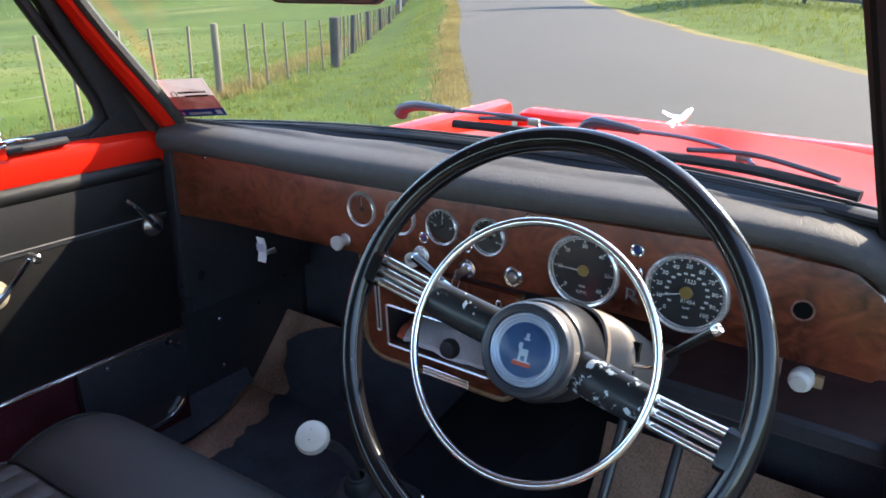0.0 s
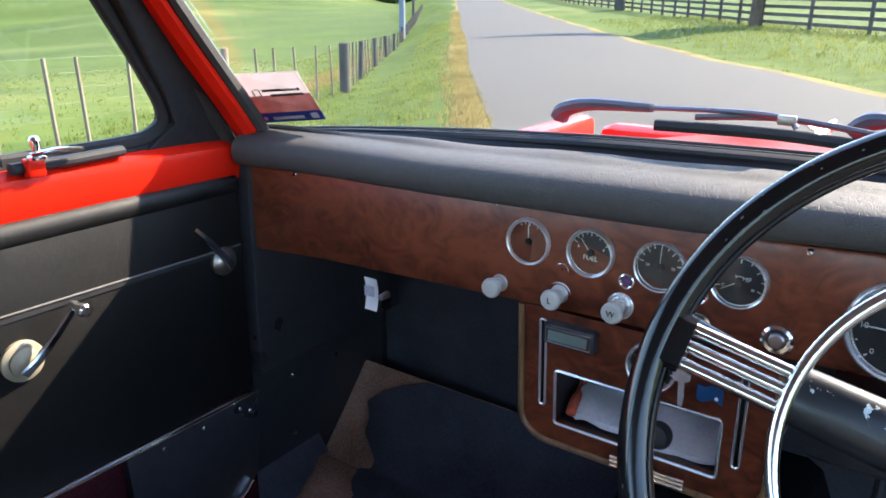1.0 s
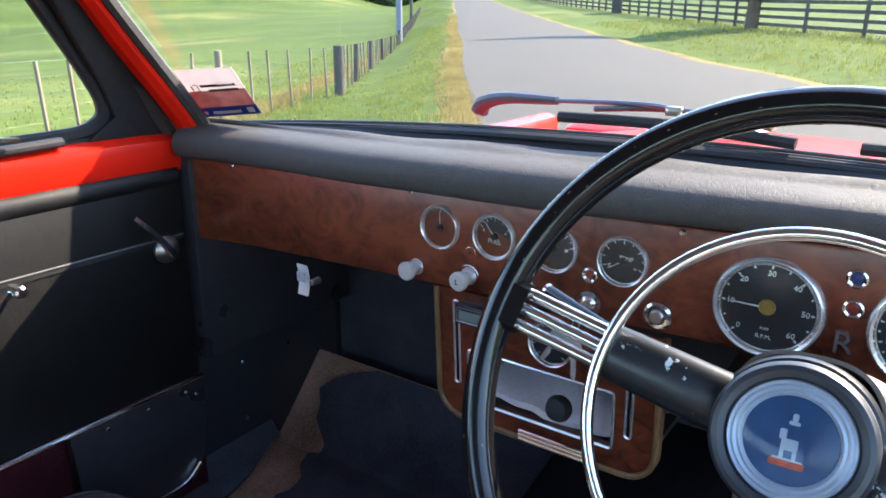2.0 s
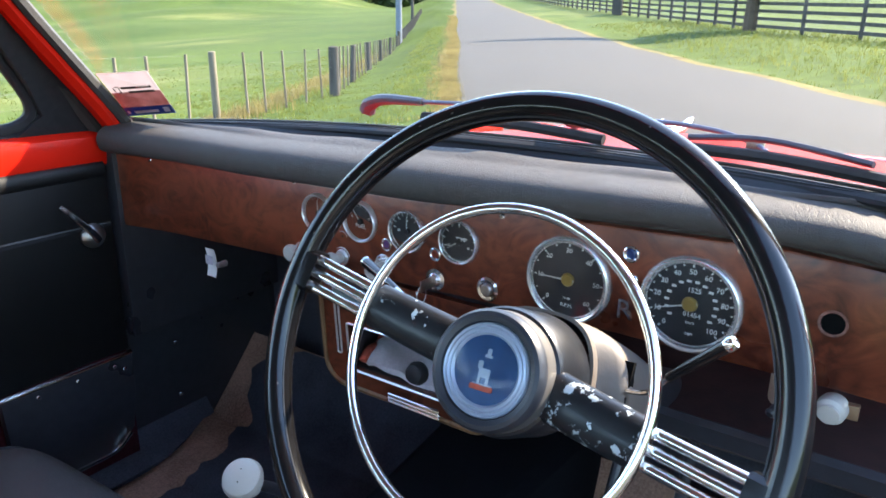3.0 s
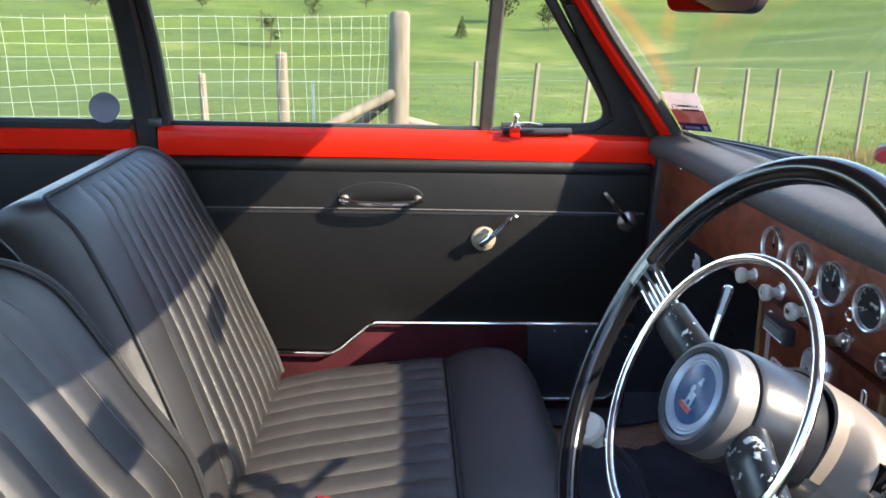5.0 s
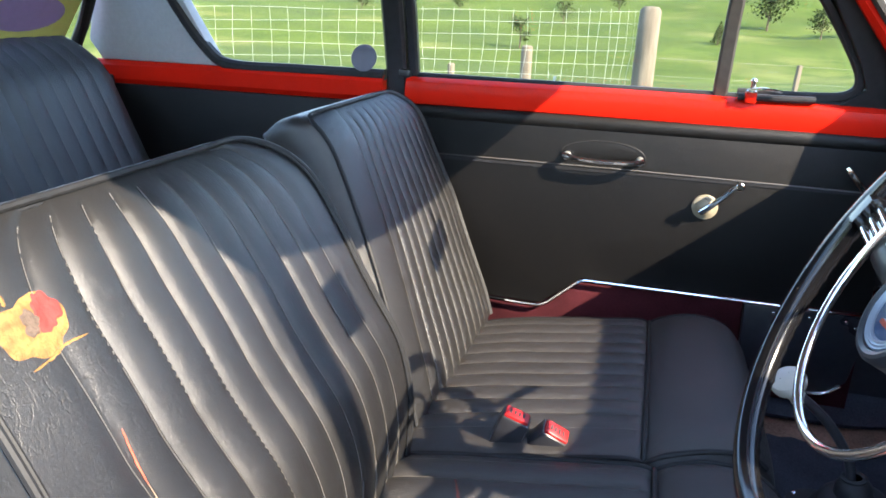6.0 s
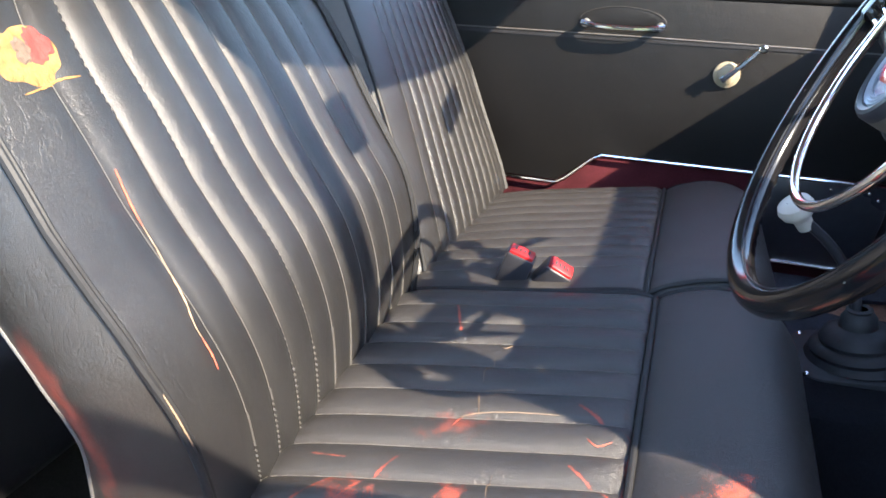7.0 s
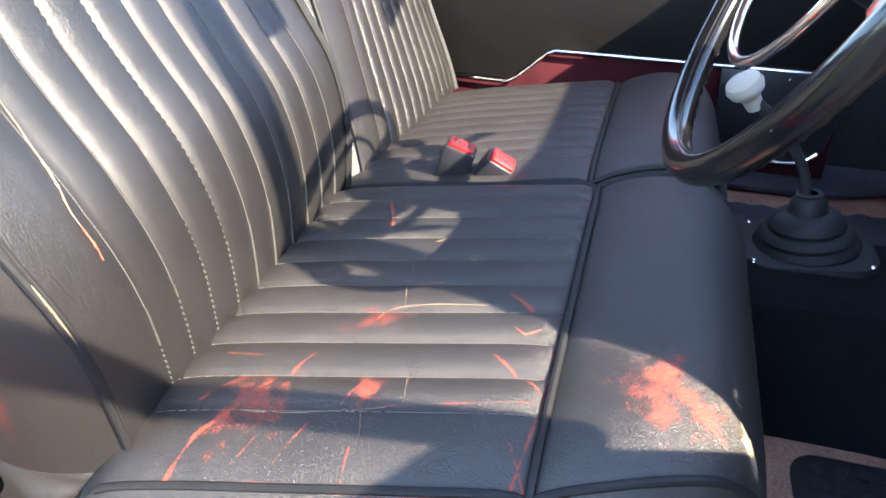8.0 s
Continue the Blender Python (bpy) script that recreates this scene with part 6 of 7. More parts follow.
def build_seat(s, label, hide, cushion_hide):
    seat = thing("bucket_seat", label, "car seat", (s.centre(0), 0.45, 0.25), "front seats")
    nc, col = pleat_columns(*s.bp)
    part("backrest_face", sheet(lambda u, v: s.back(col(round(u * nc), 1 - (1 - v) ** 1.7), 1 - (1 - v) ** 1.7), nc, 60), hide, seat, "pleated black vinyl backrest", sharp=50)
    ramp = [1 - (1 - j / 44) ** 2.2 for j in range(45)]
    marks = [(-1, v) for v in ramp] + [(-1 + 2 * i / 40, 1) for i in range(1, 40)] + [(1, v) for v in ramp[::-1]]
    rim = [s.back(u, v) for u, v in marks]
    bs = bmesh.new()
    rows = []
    for k in range(7):
        f = k / 6
        rows.append([bs.verts.new(p - s.normal(v) * (0.10 - 0.018 * min(1, v / 0.3)) * f + Vector((u * (0.012 * math.sin(math.pi * f) + 0.034 * f * (1 - v) ** 2), 0, 0.010 * math.sin(math.pi * f) * max(0, (v - 0.7) / 0.3)))) for p, (u, v) in zip(rim, marks)])
    for k in range(6):
        for i in range(len(rim) - 1):
            bs.faces.new((rows[k][i], rows[k][i + 1], rows[k + 1][i + 1], rows[k + 1][i]))
    bs.faces.new(rows[-1])
    foot = [r[-1].co.copy() for r in rows]
    rear = [v.co.copy() for v in rows[-1][-45:]]
    part("backrest_side", bs, M_SEATSIDE, seat, "plain black vinyl sides of the backrest")

    def skirt(a, b):
        # loose cover below the backrest, longer and creased towards the rear
        k = a * 6
        i = min(5, int(k))
        p = foot[i].lerp(foot[i + 1], k - i)
        return p + Vector((0.004 * math.sin(9 * a + 5 * b) * b + 0.005 * math.sin(math.pi * b), -0.012 * a * b + 0.004 * math.sin(14 * b + 4 * a) * a, -b * (0.010 + 0.080 * a ** 0.8 + 0.006 * math.sin(11 * a))))
    part("cover_hem", sheet(skirt, 18, 14, 0.002), M_SEATSIDE, seat, "creased loose hem of the cover")
    part("rear_piping", tube(rear, 0.0017, 8), M_WELT, seat, "pale piping along the rear edge")
    part("piping", tube([p + s.normal(v) * 0.003 for p, (u, v) in zip(rim, marks)], 0.0034, 8), M_PIPING, seat, "black piping round the backrest")
    part("piping_welt", tube([p + s.normal(v) * 0.0022 - Vector((0.0052 * u if abs(u) == 1 else 0, 0, 0.0052 if abs(u) < 1 else 0)) for p, (u, v) in zip(rim, marks)], 0.0022, 8), M_PIPING, seat, "second row of piping")
    n, u0, u1 = s.cp
    nk, ccol = pleat_columns(n, lambda v: u0, lambda v: u1)
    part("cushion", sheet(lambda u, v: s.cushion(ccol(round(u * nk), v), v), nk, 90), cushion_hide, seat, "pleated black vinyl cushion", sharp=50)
    part("seat_base", box(s.inner(0.6) + 0.02, 0.35, 0.24, s.outer(0.6) - 0.02, 0.79, 0.42, 0.01), M_BLACKP, seat, "dark seat frame")
    lo, hi = s.inner(s.seam) + 0.004, s.outer(s.seam) - 0.004
    part("front_seam", tube([s.on_cushion(lo + (hi - lo) * i / 40, s.seam + 0.004, 0.0035) for i in range(41)], 0.0034, 8), M_PIPING, seat, "piped seam across the cushion")
    for sgn, nm in ((1, "outer_piping"), (-1, "inner_piping")):
        part(nm, tube([s.cushion(sgn * 0.885, 0.05 + 0.72 * j / 40, 0.002) for j in range(41)], 0.0034, 8), M_PIPING, seat, "black piping along the cushion edge")
    return seat


M_PIPING = mat("black_piping", (0.013, 0.013, 0.014), 0.58, spec=0.3, vary=0.3, scale=120, bump=0.1, bscale=300)
# Same vinyl in two tones: backrests darkened for shade, cushions lightened for sun.
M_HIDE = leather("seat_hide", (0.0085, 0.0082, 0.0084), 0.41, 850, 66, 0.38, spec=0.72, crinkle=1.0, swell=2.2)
M_CUSHION = leather("sunlit_seat_hide", (0.0265, 0.0240, 0.0232), 0.42, 850, 66, 0.58, spec=0.70, crinkle=1.2, swell=2.2)
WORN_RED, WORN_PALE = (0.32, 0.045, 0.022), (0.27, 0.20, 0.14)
# scuffs, splits, cracks and painted sun of the driver's cushion, in plan
SCUFFS_AND_SUN = [((0.512, 0.412), (0.474, 0.418), 0.0036, 0.95, WORN_RED), ((0.474, 0.418), (0.416, 0.455), 0.0033, 0.95, WORN_RED), ((0.416, 0.455), (0.376, 0.480), 0.0026, 0.9, WORN_RED),
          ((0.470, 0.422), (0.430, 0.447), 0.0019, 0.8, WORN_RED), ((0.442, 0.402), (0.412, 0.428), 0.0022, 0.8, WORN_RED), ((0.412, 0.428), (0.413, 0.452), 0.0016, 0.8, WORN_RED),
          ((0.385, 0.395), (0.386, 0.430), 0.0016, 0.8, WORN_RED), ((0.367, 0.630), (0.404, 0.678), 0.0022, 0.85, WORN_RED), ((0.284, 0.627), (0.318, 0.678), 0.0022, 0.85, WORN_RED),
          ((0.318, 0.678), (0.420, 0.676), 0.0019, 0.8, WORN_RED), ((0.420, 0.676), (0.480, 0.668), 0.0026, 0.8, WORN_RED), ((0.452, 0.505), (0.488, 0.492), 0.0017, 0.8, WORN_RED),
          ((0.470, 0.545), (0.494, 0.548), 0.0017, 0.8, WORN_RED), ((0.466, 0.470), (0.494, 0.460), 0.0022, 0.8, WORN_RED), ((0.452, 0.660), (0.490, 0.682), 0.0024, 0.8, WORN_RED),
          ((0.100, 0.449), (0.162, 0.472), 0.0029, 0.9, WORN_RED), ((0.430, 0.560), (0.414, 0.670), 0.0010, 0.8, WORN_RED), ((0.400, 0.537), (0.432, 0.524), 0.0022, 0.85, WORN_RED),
          # The two broad tan streaks paint sunlight onto the worn front roll.
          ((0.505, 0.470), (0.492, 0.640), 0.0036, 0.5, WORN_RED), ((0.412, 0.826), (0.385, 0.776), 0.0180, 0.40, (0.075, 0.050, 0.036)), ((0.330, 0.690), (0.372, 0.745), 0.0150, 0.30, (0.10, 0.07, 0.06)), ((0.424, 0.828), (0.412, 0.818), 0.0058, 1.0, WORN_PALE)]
M_DRIVERHIDE = leather("worn_sunlit_hide", (0.0200, 0.0180, 0.0172), 0.42, 850, 66, 0.66, spec=0.70, crinkle=1.2, swell=2.2, streaks=SCUFFS_AND_SUN, red_marks=(
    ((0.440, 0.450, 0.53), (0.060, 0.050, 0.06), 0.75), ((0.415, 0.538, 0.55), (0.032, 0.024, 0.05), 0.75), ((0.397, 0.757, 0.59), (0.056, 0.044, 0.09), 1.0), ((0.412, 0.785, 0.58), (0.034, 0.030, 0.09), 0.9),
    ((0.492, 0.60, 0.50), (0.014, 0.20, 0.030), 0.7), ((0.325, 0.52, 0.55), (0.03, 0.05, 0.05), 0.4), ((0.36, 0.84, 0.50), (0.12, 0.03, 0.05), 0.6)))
CUSH = [(0.330, -0.030), (0.36, -0.006), (0.42, 0.0), (0.50, 0.001), (0.60, 0.002), (0.655, 0.002), (0.674, -0.001), (0.681, -0.006), (0.688, 0.0), (0.71, 0.008), (0.75, 0.013), (0.790, 0.006), (0.820, -0.014), (0.841, -0.050), (0.846, -0.11), (0.838, -0.17)]
DRIVER = Bucket([(0.358, 0.475), (0.367, 0.57), (0.366, 0.635), (0.350, 0.70), (0.320, 0.76), (0.285, 0.83), (0.247, 0.897), (0.210, 0.968)],
                lambda v: 0.262 + 0.036 * min(1, v * 1.6), lambda v: 0.220 + 0.030 * min(1, v / 0.42) - 0.006 * max(0, v - 0.6), 0.105,
                (9, lambda v: -0.88 + 0.14 * v, lambda v: 0.69 + 0.04 * v),
                CUSH, lambda y: 0.028, lambda y: 0.518 - 0.115 * (y - 0.42), lambda x, y: 0.548 + 0.14 * (y - 0.5) - 0.08 * (x - 0.3),
                (9, -0.82, 0.65), 0.677, 0.002)
# inner and outer edge of the passenger's backrest
P_IN = lambda v: -0.042 - 0.110 * (1 - (1 - v) ** 2)
P_OUT = lambda v: -0.532 - 0.052 * min(1, v * 2) + 0.010 * v
PASSENGER = Bucket([(0.364, 0.505), (0.345, 0.556), (0.30, 0.652), (0.255, 0.752), (0.21, 0.85), (0.162, 0.954)],
                   lambda v: (P_IN(v) + P_OUT(v)) / 2, lambda v: (P_IN(v) - P_OUT(v)) / 2, 0.085,
                   (10, lambda v: -0.92, lambda v: 0.72 - 0.12 * v),
                   [(y - 0.012, z) for y, z in CUSH], lambda y: -0.52 + 0.16 * max(0, y - 0.45), lambda y: 0.018, lambda x, y: 0.550 + 0.19 * (y - 0.5) + 0.04 * (x + 0.21),
                   (10, -0.82, 0.70), 0.664, 0.012, 0.022)
# Reflection of the red door, painted along the seat side as soft blots.
RED_REFLECTION = [DRIVER.back(1, v) - DRIVER.normal(v) * (0.080 - 0.014 * min(1, v / 0.3)) + Vector((0.006, 0, 0)) for v in (0.04, 0.09, 0.14, 0.19, 0.24, 0.29, 0.34, 0.39, 0.44, 0.50)]
M_SEATSIDE = leather("seat_side_hide", (0.0170, 0.0152, 0.0140), 0.38, 900, 60, 0.42, spec=0.80, crinkle=0.9, ragged=0.18, red_marks=[(tuple(p), (0.060, 0.040, 0.070), 0.50) for p in RED_REFLECTION])
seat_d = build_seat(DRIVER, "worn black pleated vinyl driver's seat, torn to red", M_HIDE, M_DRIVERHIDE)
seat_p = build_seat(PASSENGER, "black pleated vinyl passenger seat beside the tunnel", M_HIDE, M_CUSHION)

# ---- stitching, tears, belts, rear seat ----
def stitches(surface, lines, name, seat, label, step=0.0036):
    """Short raised thread stitches along lines on a draped surface."""
    bm = bmesh.new()
    for line in lines:
        pts = [surface(*p) for p in line]
        run = 0.0
        for a, b in zip(pts, pts[1:]):
            n = (b - a).length
            if n < 1e-6:
                continue
            d = (b - a) / n
            pos = (step - run % step) % step
            while pos + 0.0029 < n + 0.002:
                p = a + d * pos
                q = p + d * 0.0028
                s = Vector((1, 0, 0)) if abs(d.x) < 0.7 else Vector((0, 1, 0))
                s = (s - d * s.dot(d)).normalized()
                nrm = d.cross(s)
                if nrm.z < 0:
                    nrm = -nrm
                w = 0.00025
                base = [p - s * w, p + s * w, q + s * w, q - s * w]
                low = [bm.verts.new(c - nrm * 0.0016) for c in base]
                top = [bm.verts.new(c + nrm * 0.0003) for c in base]
                bm.faces.new(top)
                for i in range(4):
                    bm.faces.new((low[i], low[(i + 1) % 4], top[(i + 1) % 4], top[i]))
                pos += step
            run += n
    return tagged(part(name, bm, M_STITCH, seat, label, smooth=False), kind="stuff")


for seat, sh in ((seat_d, DRIVER), (seat_p, PASSENGER)):
    n, u0, u1 = sh.bp
    stitches(sh.back, [[(u0(v) + (u1(v) - u0(v)) * (k + (0.085 if k < n else 0)) / n, v, 0.0005) for v in [0.03 + 0.94 * j / 70 for j in range(71)]] for k in range(n + 1)], "back_stitching", seat, "pale stitching in the backrest pleats")
    n, c0, c1 = sh.cp
    last = max(j for j in range(200) if run_of(sh.cprof, j / 200)[0] < sh.seam - 0.006) / 200
    stitches(sh.cushion, [[(c0 + (c1 - c0) * (k + (0.085 if k < n else 0)) / n, 0.05 + (last - 0.05) * j / 60, 0.0005) for j in range(61)] for k in range(n + 1)], "cushion_stitching", seat, "pale stitching in the cushion pleats")


def ribbon(surface, line, width, lift=0.0012, seed=1, rag=0.5):
    """A ragged strip draped along a line of surface coordinates."""
    rnd = random.Random(seed)
    pts = smooth_path([(u, v, 0) for u, v in line], 8)
    bm = bmesh.new()
    rows = []
    for i, p in enumerate(pts):
        a, b = pts[max(0, i - 1)], pts[min(len(pts) - 1, i + 1)]
        P = surface(p.x, p.y, lift)
        d = surface(b.x, b.y, lift) - surface(a.x, a.y, lift)
        d.normalize()
        up = Vector((0, 0.4, 0.9))
        s = d.cross(up).normalized()
        f = math.sin(math.pi * min(1, max(0.02, i / (len(pts) - 1)))) ** 0.5
        wl = width * f * (1 - rag + 2 * rag * rnd.random())
        wr = width * f * (1 - rag + 2 * rag * rnd.random())
        rows.append([bm.verts.new(P - s * wl - up * 0.0008), bm.verts.new(P + up * 0.0002), bm.verts.new(P + s * wr - up * 0.0008)])
    for a, b in zip(rows, rows[1:]):
        for j in range(2):
            bm.faces.new((a[j], a[j + 1], b[j + 1], b[j]))
    return bm


def blot(surface, u, v, ru, rv, lift, seed, n=36, rough=0.28, hole=0.0):
    rnd = random.Random(seed)
    ph = [rnd.random() * 6.28 for _ in range(5)]
    bm = bmesh.new()
    rings = []
    steps = [0.0, 0.35, 0.7, 1.0]
    for f in steps:
        ring = []
        for i in range(n):
            a = 2 * math.pi * i / n
            k = 1 + rough * (0.5 * math.sin(2 * a + ph[0]) + 0.35 * math.sin(3 * a + ph[1]) + 0.3 * math.sin(5 * a + ph[2]) + 0.22 * math.sin(9 * a + ph[3]))
            rr = f * k
            ring.append(bm.verts.new(surface(u + ru * rr * math.cos(a), v + rv * rr * math.sin(a), lift * (1.0 if f < 1 else 0.1) - hole * (1 - f) * (1 - f))))
            if f == 0.0:
                break
        rings.append(ring)
    for i in range(n):
        bm.faces.new((rings[0][0], rings[1][i], rings[1][(i + 1) % n]))
    for a, b in zip(rings[1:], rings[2:]):
        for i in range(n):
            bm.faces.new((a[i], b[i], b[(i + 1) % n], a[(i + 1) % n]))
    return bm


# the driver's seat is worn through
T = lambda nm, bm, m, lb="": part(nm, bm, m, seat_d, lb)
at_back, at_cush = DRIVER.on_back, DRIVER.on_cushion
T("foam_hole", blot(at_back, 0.4860, 0.8940, 0.0260, 0.0205, 0.0014, 7, n=72, rough=0.17), M_FOAM, "burst cover showing yellow foam")
T("red_scrap", blot(at_back, 0.4735, 0.8985, 0.0125, 0.0140, 0.0024, 12, n=60, rough=0.24), mat("red_cloth", (0.36, 0.024, 0.020), 0.85, vary=0.4, scale=160, big=60, bump=0.4), "red cloth in the burst")
T("dark_scrap", blot(at_back, 0.4880, 0.8970, 0.0090, 0.0085, 0.0030, 5, n=60, rough=0.3), mat("brown_padding", (0.13, 0.085, 0.06), 0.9, vary=0.7, scale=220, big=70, bump=0.6, second=(0.11, 0.075, 0.055)), "brown padding in the burst")
T("foam_split", ribbon(at_back, [(0.499, 0.926), (0.497, 0.918), (0.498, 0.912)], 0.0016, seed=3), M_FOAM)
T("foam_split", ribbon(at_back, [(0.505, 0.872), (0.487, 0.874), (0.470, 0.877), (0.452, 0.876)], 0.0013, seed=4), M_FOAM)
T("long_split", ribbon(at_back, [(0.4700, 0.775), (0.4685, 0.757), (0.4690, 0.740), (0.4700, 0.722), (0.4740, 0.703), (0.4725, 0.690)], 0.0009, seed=8), M_PALETEAR, "long split along a pleat")
T("red_edge", ribbon(at_back, [(0.4680, 0.815), (0.4700, 0.795), (0.4700, 0.774)], 0.0010, seed=9), M_TEAR)
T("red_edge", ribbon(at_back, [(0.4725, 0.690), (0.4690, 0.675), (0.4680, 0.662)], 0.0010, seed=11), M_TEAR)
T("side_split", ribbon(lambda a, b, l: DRIVER.back(1, a, 0.0066), [(0.29, 0), (0.33, 0), (0.36, 0), (0.385, 0)], 0.0013, seed=10, rag=0.3), M_PALETEAR, "pale split by the piping")
T("red_edge", ribbon(at_back, [(0.5340, 0.645), (0.5280, 0.628), (0.5220, 0.610)], 0.0014, seed=14), M_TEAR)
for i, (line, w, m) in enumerate((
    ([(0.447, 0.444), (0.447, 0.466)], 0.0022, M_PALETEAR),
    ([(0.446, 0.470), (0.445, 0.489), (0.436, 0.537), (0.431, 0.560)], 0.0007, M_PALETEAR),
    ([(0.438, 0.520), (0.436, 0.545)], 0.0016, M_PALETEAR),
    ([(0.304, 0.534), (0.290, 0.530), (0.273, 0.526)], 0.0013, M_PALETEAR),
    ([(0.309, 0.517), (0.304, 0.535), (0.300, 0.565), (0.298, 0.610)], 0.0006, M_PALETEAR),
    ([(0.266, 0.524), (0.263, 0.545), (0.262, 0.560)], 0.0010, M_PALETEAR),
    ([(0.256, 0.525), (0.238, 0.522), (0.222, 0.527), (0.212, 0.526)], 0.0006, M_PALETEAR),
    ([(0.386, 0.569), (0.402, 0.568), (0.416, 0.571), (0.427, 0.572)], 0.0009, M_PALETEAR),
    ([(0.434, 0.541), (0.450, 0.547), (0.462, 0.550)], 0.0007, M_PALETEAR),
    ([(0.180, 0.520), (0.196, 0.532), (0.188, 0.540)], 0.0007, M_PALETEAR),
    ([(0.330, 0.640), (0.336, 0.650), (0.330, 0.662)], 0.0006, M_TEAR),
    ([(0.330, 0.515), (0.318, 0.518), (0.309, 0.519)], 0.0006, M_TEAR),
)):
    T("cover_tear", ribbon(at_cush, line, w * 0.62, lift=0.0006, seed=20 + i, rag=0.7), m)
T("worn_tip", ribbon(at_cush, [(0.400, 0.815), (0.411, 0.823), (0.421, 0.829)], 0.0030, lift=0.0008, seed=61, rag=0.5), M_PALETEAR, "pale frayed corner of the cover")
belt = thing("belt_buckle", "black seat belt buckle with a red release button", "buckle", (0.01, 0.45, 0.52), "seat belt buckles")


def buckle(p, ax, b):
    p, ax = Vector(p), Vector(ax).normalized()
    m = Matrix.Translation(p) @ basis(ax, (0, 1, 0))
    cs = bmesh.new()
    box(-0.013, -0.020, -0.055, 0.013, 0.020, 0.0, 0.004, bm=cs)
    cs.transform(m)
    part("case", cs, M_BLACKP, b, "black buckle case")
    bb = bmesh.new()
    box(-0.010, -0.017, -0.006, 0.010, 0.017, 0.004, 0.002, bm=bb)
    bb.transform(m)
    part("release_button", bb, M_BUCKLERED, b, "red release button")
    tx = bmesh.new()
    for k in range(4):
        box(-0.004, -0.011 + 0.006 * k, 0.004, 0.004, -0.008 + 0.006 * k, 0.0046, bm=tx)
    tx.transform(m)
    part("print_bars", tx, M_DIAL, b)
    part("stalk", tube([p - ax * 0.05, p - ax * 0.11, p - ax * 0.16 + Vector((0, -0.02, 0))], 0.009, 8), M_BLACKP, b, "webbing stalk")


buckle((-0.016, 0.502, 0.588), (0.15, 0.35, 1), belt)
belt2 = thing("belt_buckle", "black seat belt buckle with a red release button", "buckle", (-0.02, 0.5, 0.52), "seat belt buckles")
buckle((-0.010, 0.556, 0.578), (0.30, 0.55, 0.8), belt2)

# rear bench
bench = thing("rear_bench", "black pleated vinyl rear bench seat", "car seat", (0, -0.4, 0.3))


def rear_back(u, v):
    x = -0.445 + 0.90 * u
    p = (u * 24) % 1.0
    off = 0.007 * ((4 * p * (1 - p)) ** 0.55)
    c = 0.05 * max(0, (v - 0.85) / 0.15) ** 2
    return Vector((x, -0.365 - 0.155 * v - c, 0.62 + 0.35 * v)) + Vector((0, 0.92, 0.38)) * off


part("backrest", sheet(rear_back, 200, 20, 0.05), M_HIDE, bench, "pleated black backrest")
part("backrest_edge", tube([rear_back(0, j / 12) for j in range(13)] + [rear_back(i / 20, 1) for i in range(1, 21)], 0.012, 10), M_SEATSIDE, bench, "rolled edge")
part("cushion", box(-0.52, -0.42, 0.36, 0.52, 0.02, 0.56, 0.04, 4), M_HIDE, bench, "plain black cushion")

# rear window label
rl = thing("rear_window_label", "yellow rear window label with a violet oval", "label", (-0.45, -0.62, 1.0))
M_LYEL = mat("yellow_label", (0.62, 0.60, 0.16), 0.6, vary=0.06)
M_LVIO = mat("violet_oval", (0.30, 0.20, 0.38), 0.6, vary=0.1)
rw = lambda a, b, o=0.0: Vector((a, -0.660 + 0.72 * (b - 0.958) + 0.004 + o, b))
part("sheet", prism(round_rect(-0.535, 0.978, -0.25, 1.11, 0.02, 4), rw, (0, -0.001, 0)), M_LYEL, rl)
part("oval", prism([(-0.40 + 0.10 * math.cos(i * 0.2618), 1.058 + 0.035 * math.sin(i * 0.2618)) for i in range(24)], lambda a, b: rw(a, b, 0.002), (0, -0.001, 0)), M_LVIO, rl, "violet oval")
pb = bmesh.new()
for k in range(5):
    box(-0.48 + 0.042 * k, rw(0, 1.0, 0.003).y, 0.996, -0.448 + 0.042 * k, rw(0, 1.0, 0.004).y, 1.004, bm=pb)
part("print_bars", pb, M_DIAL, rl, "dark bars of print")

# ---- outside ----
ROAD_D = Vector((-0.588, 0.809, 0))
ROAD_N = Vector((0.809, 0.588, 0))


def sr(x, y):
    return x * ROAD_D.x + y * ROAD_D.y, x * ROAD_N.x + y * ROAD_N.y


def ease(f):
    f = max(0.0, min(1.0, f))
    return f * f * (3 - 2 * f)


def road_z(s):
    # level at first, then climbing
    t = max(0.0, min(s, 160) - 18)
    return -0.10 + 0.019 * t * t / (t + 8) + 0.00007 * t * t


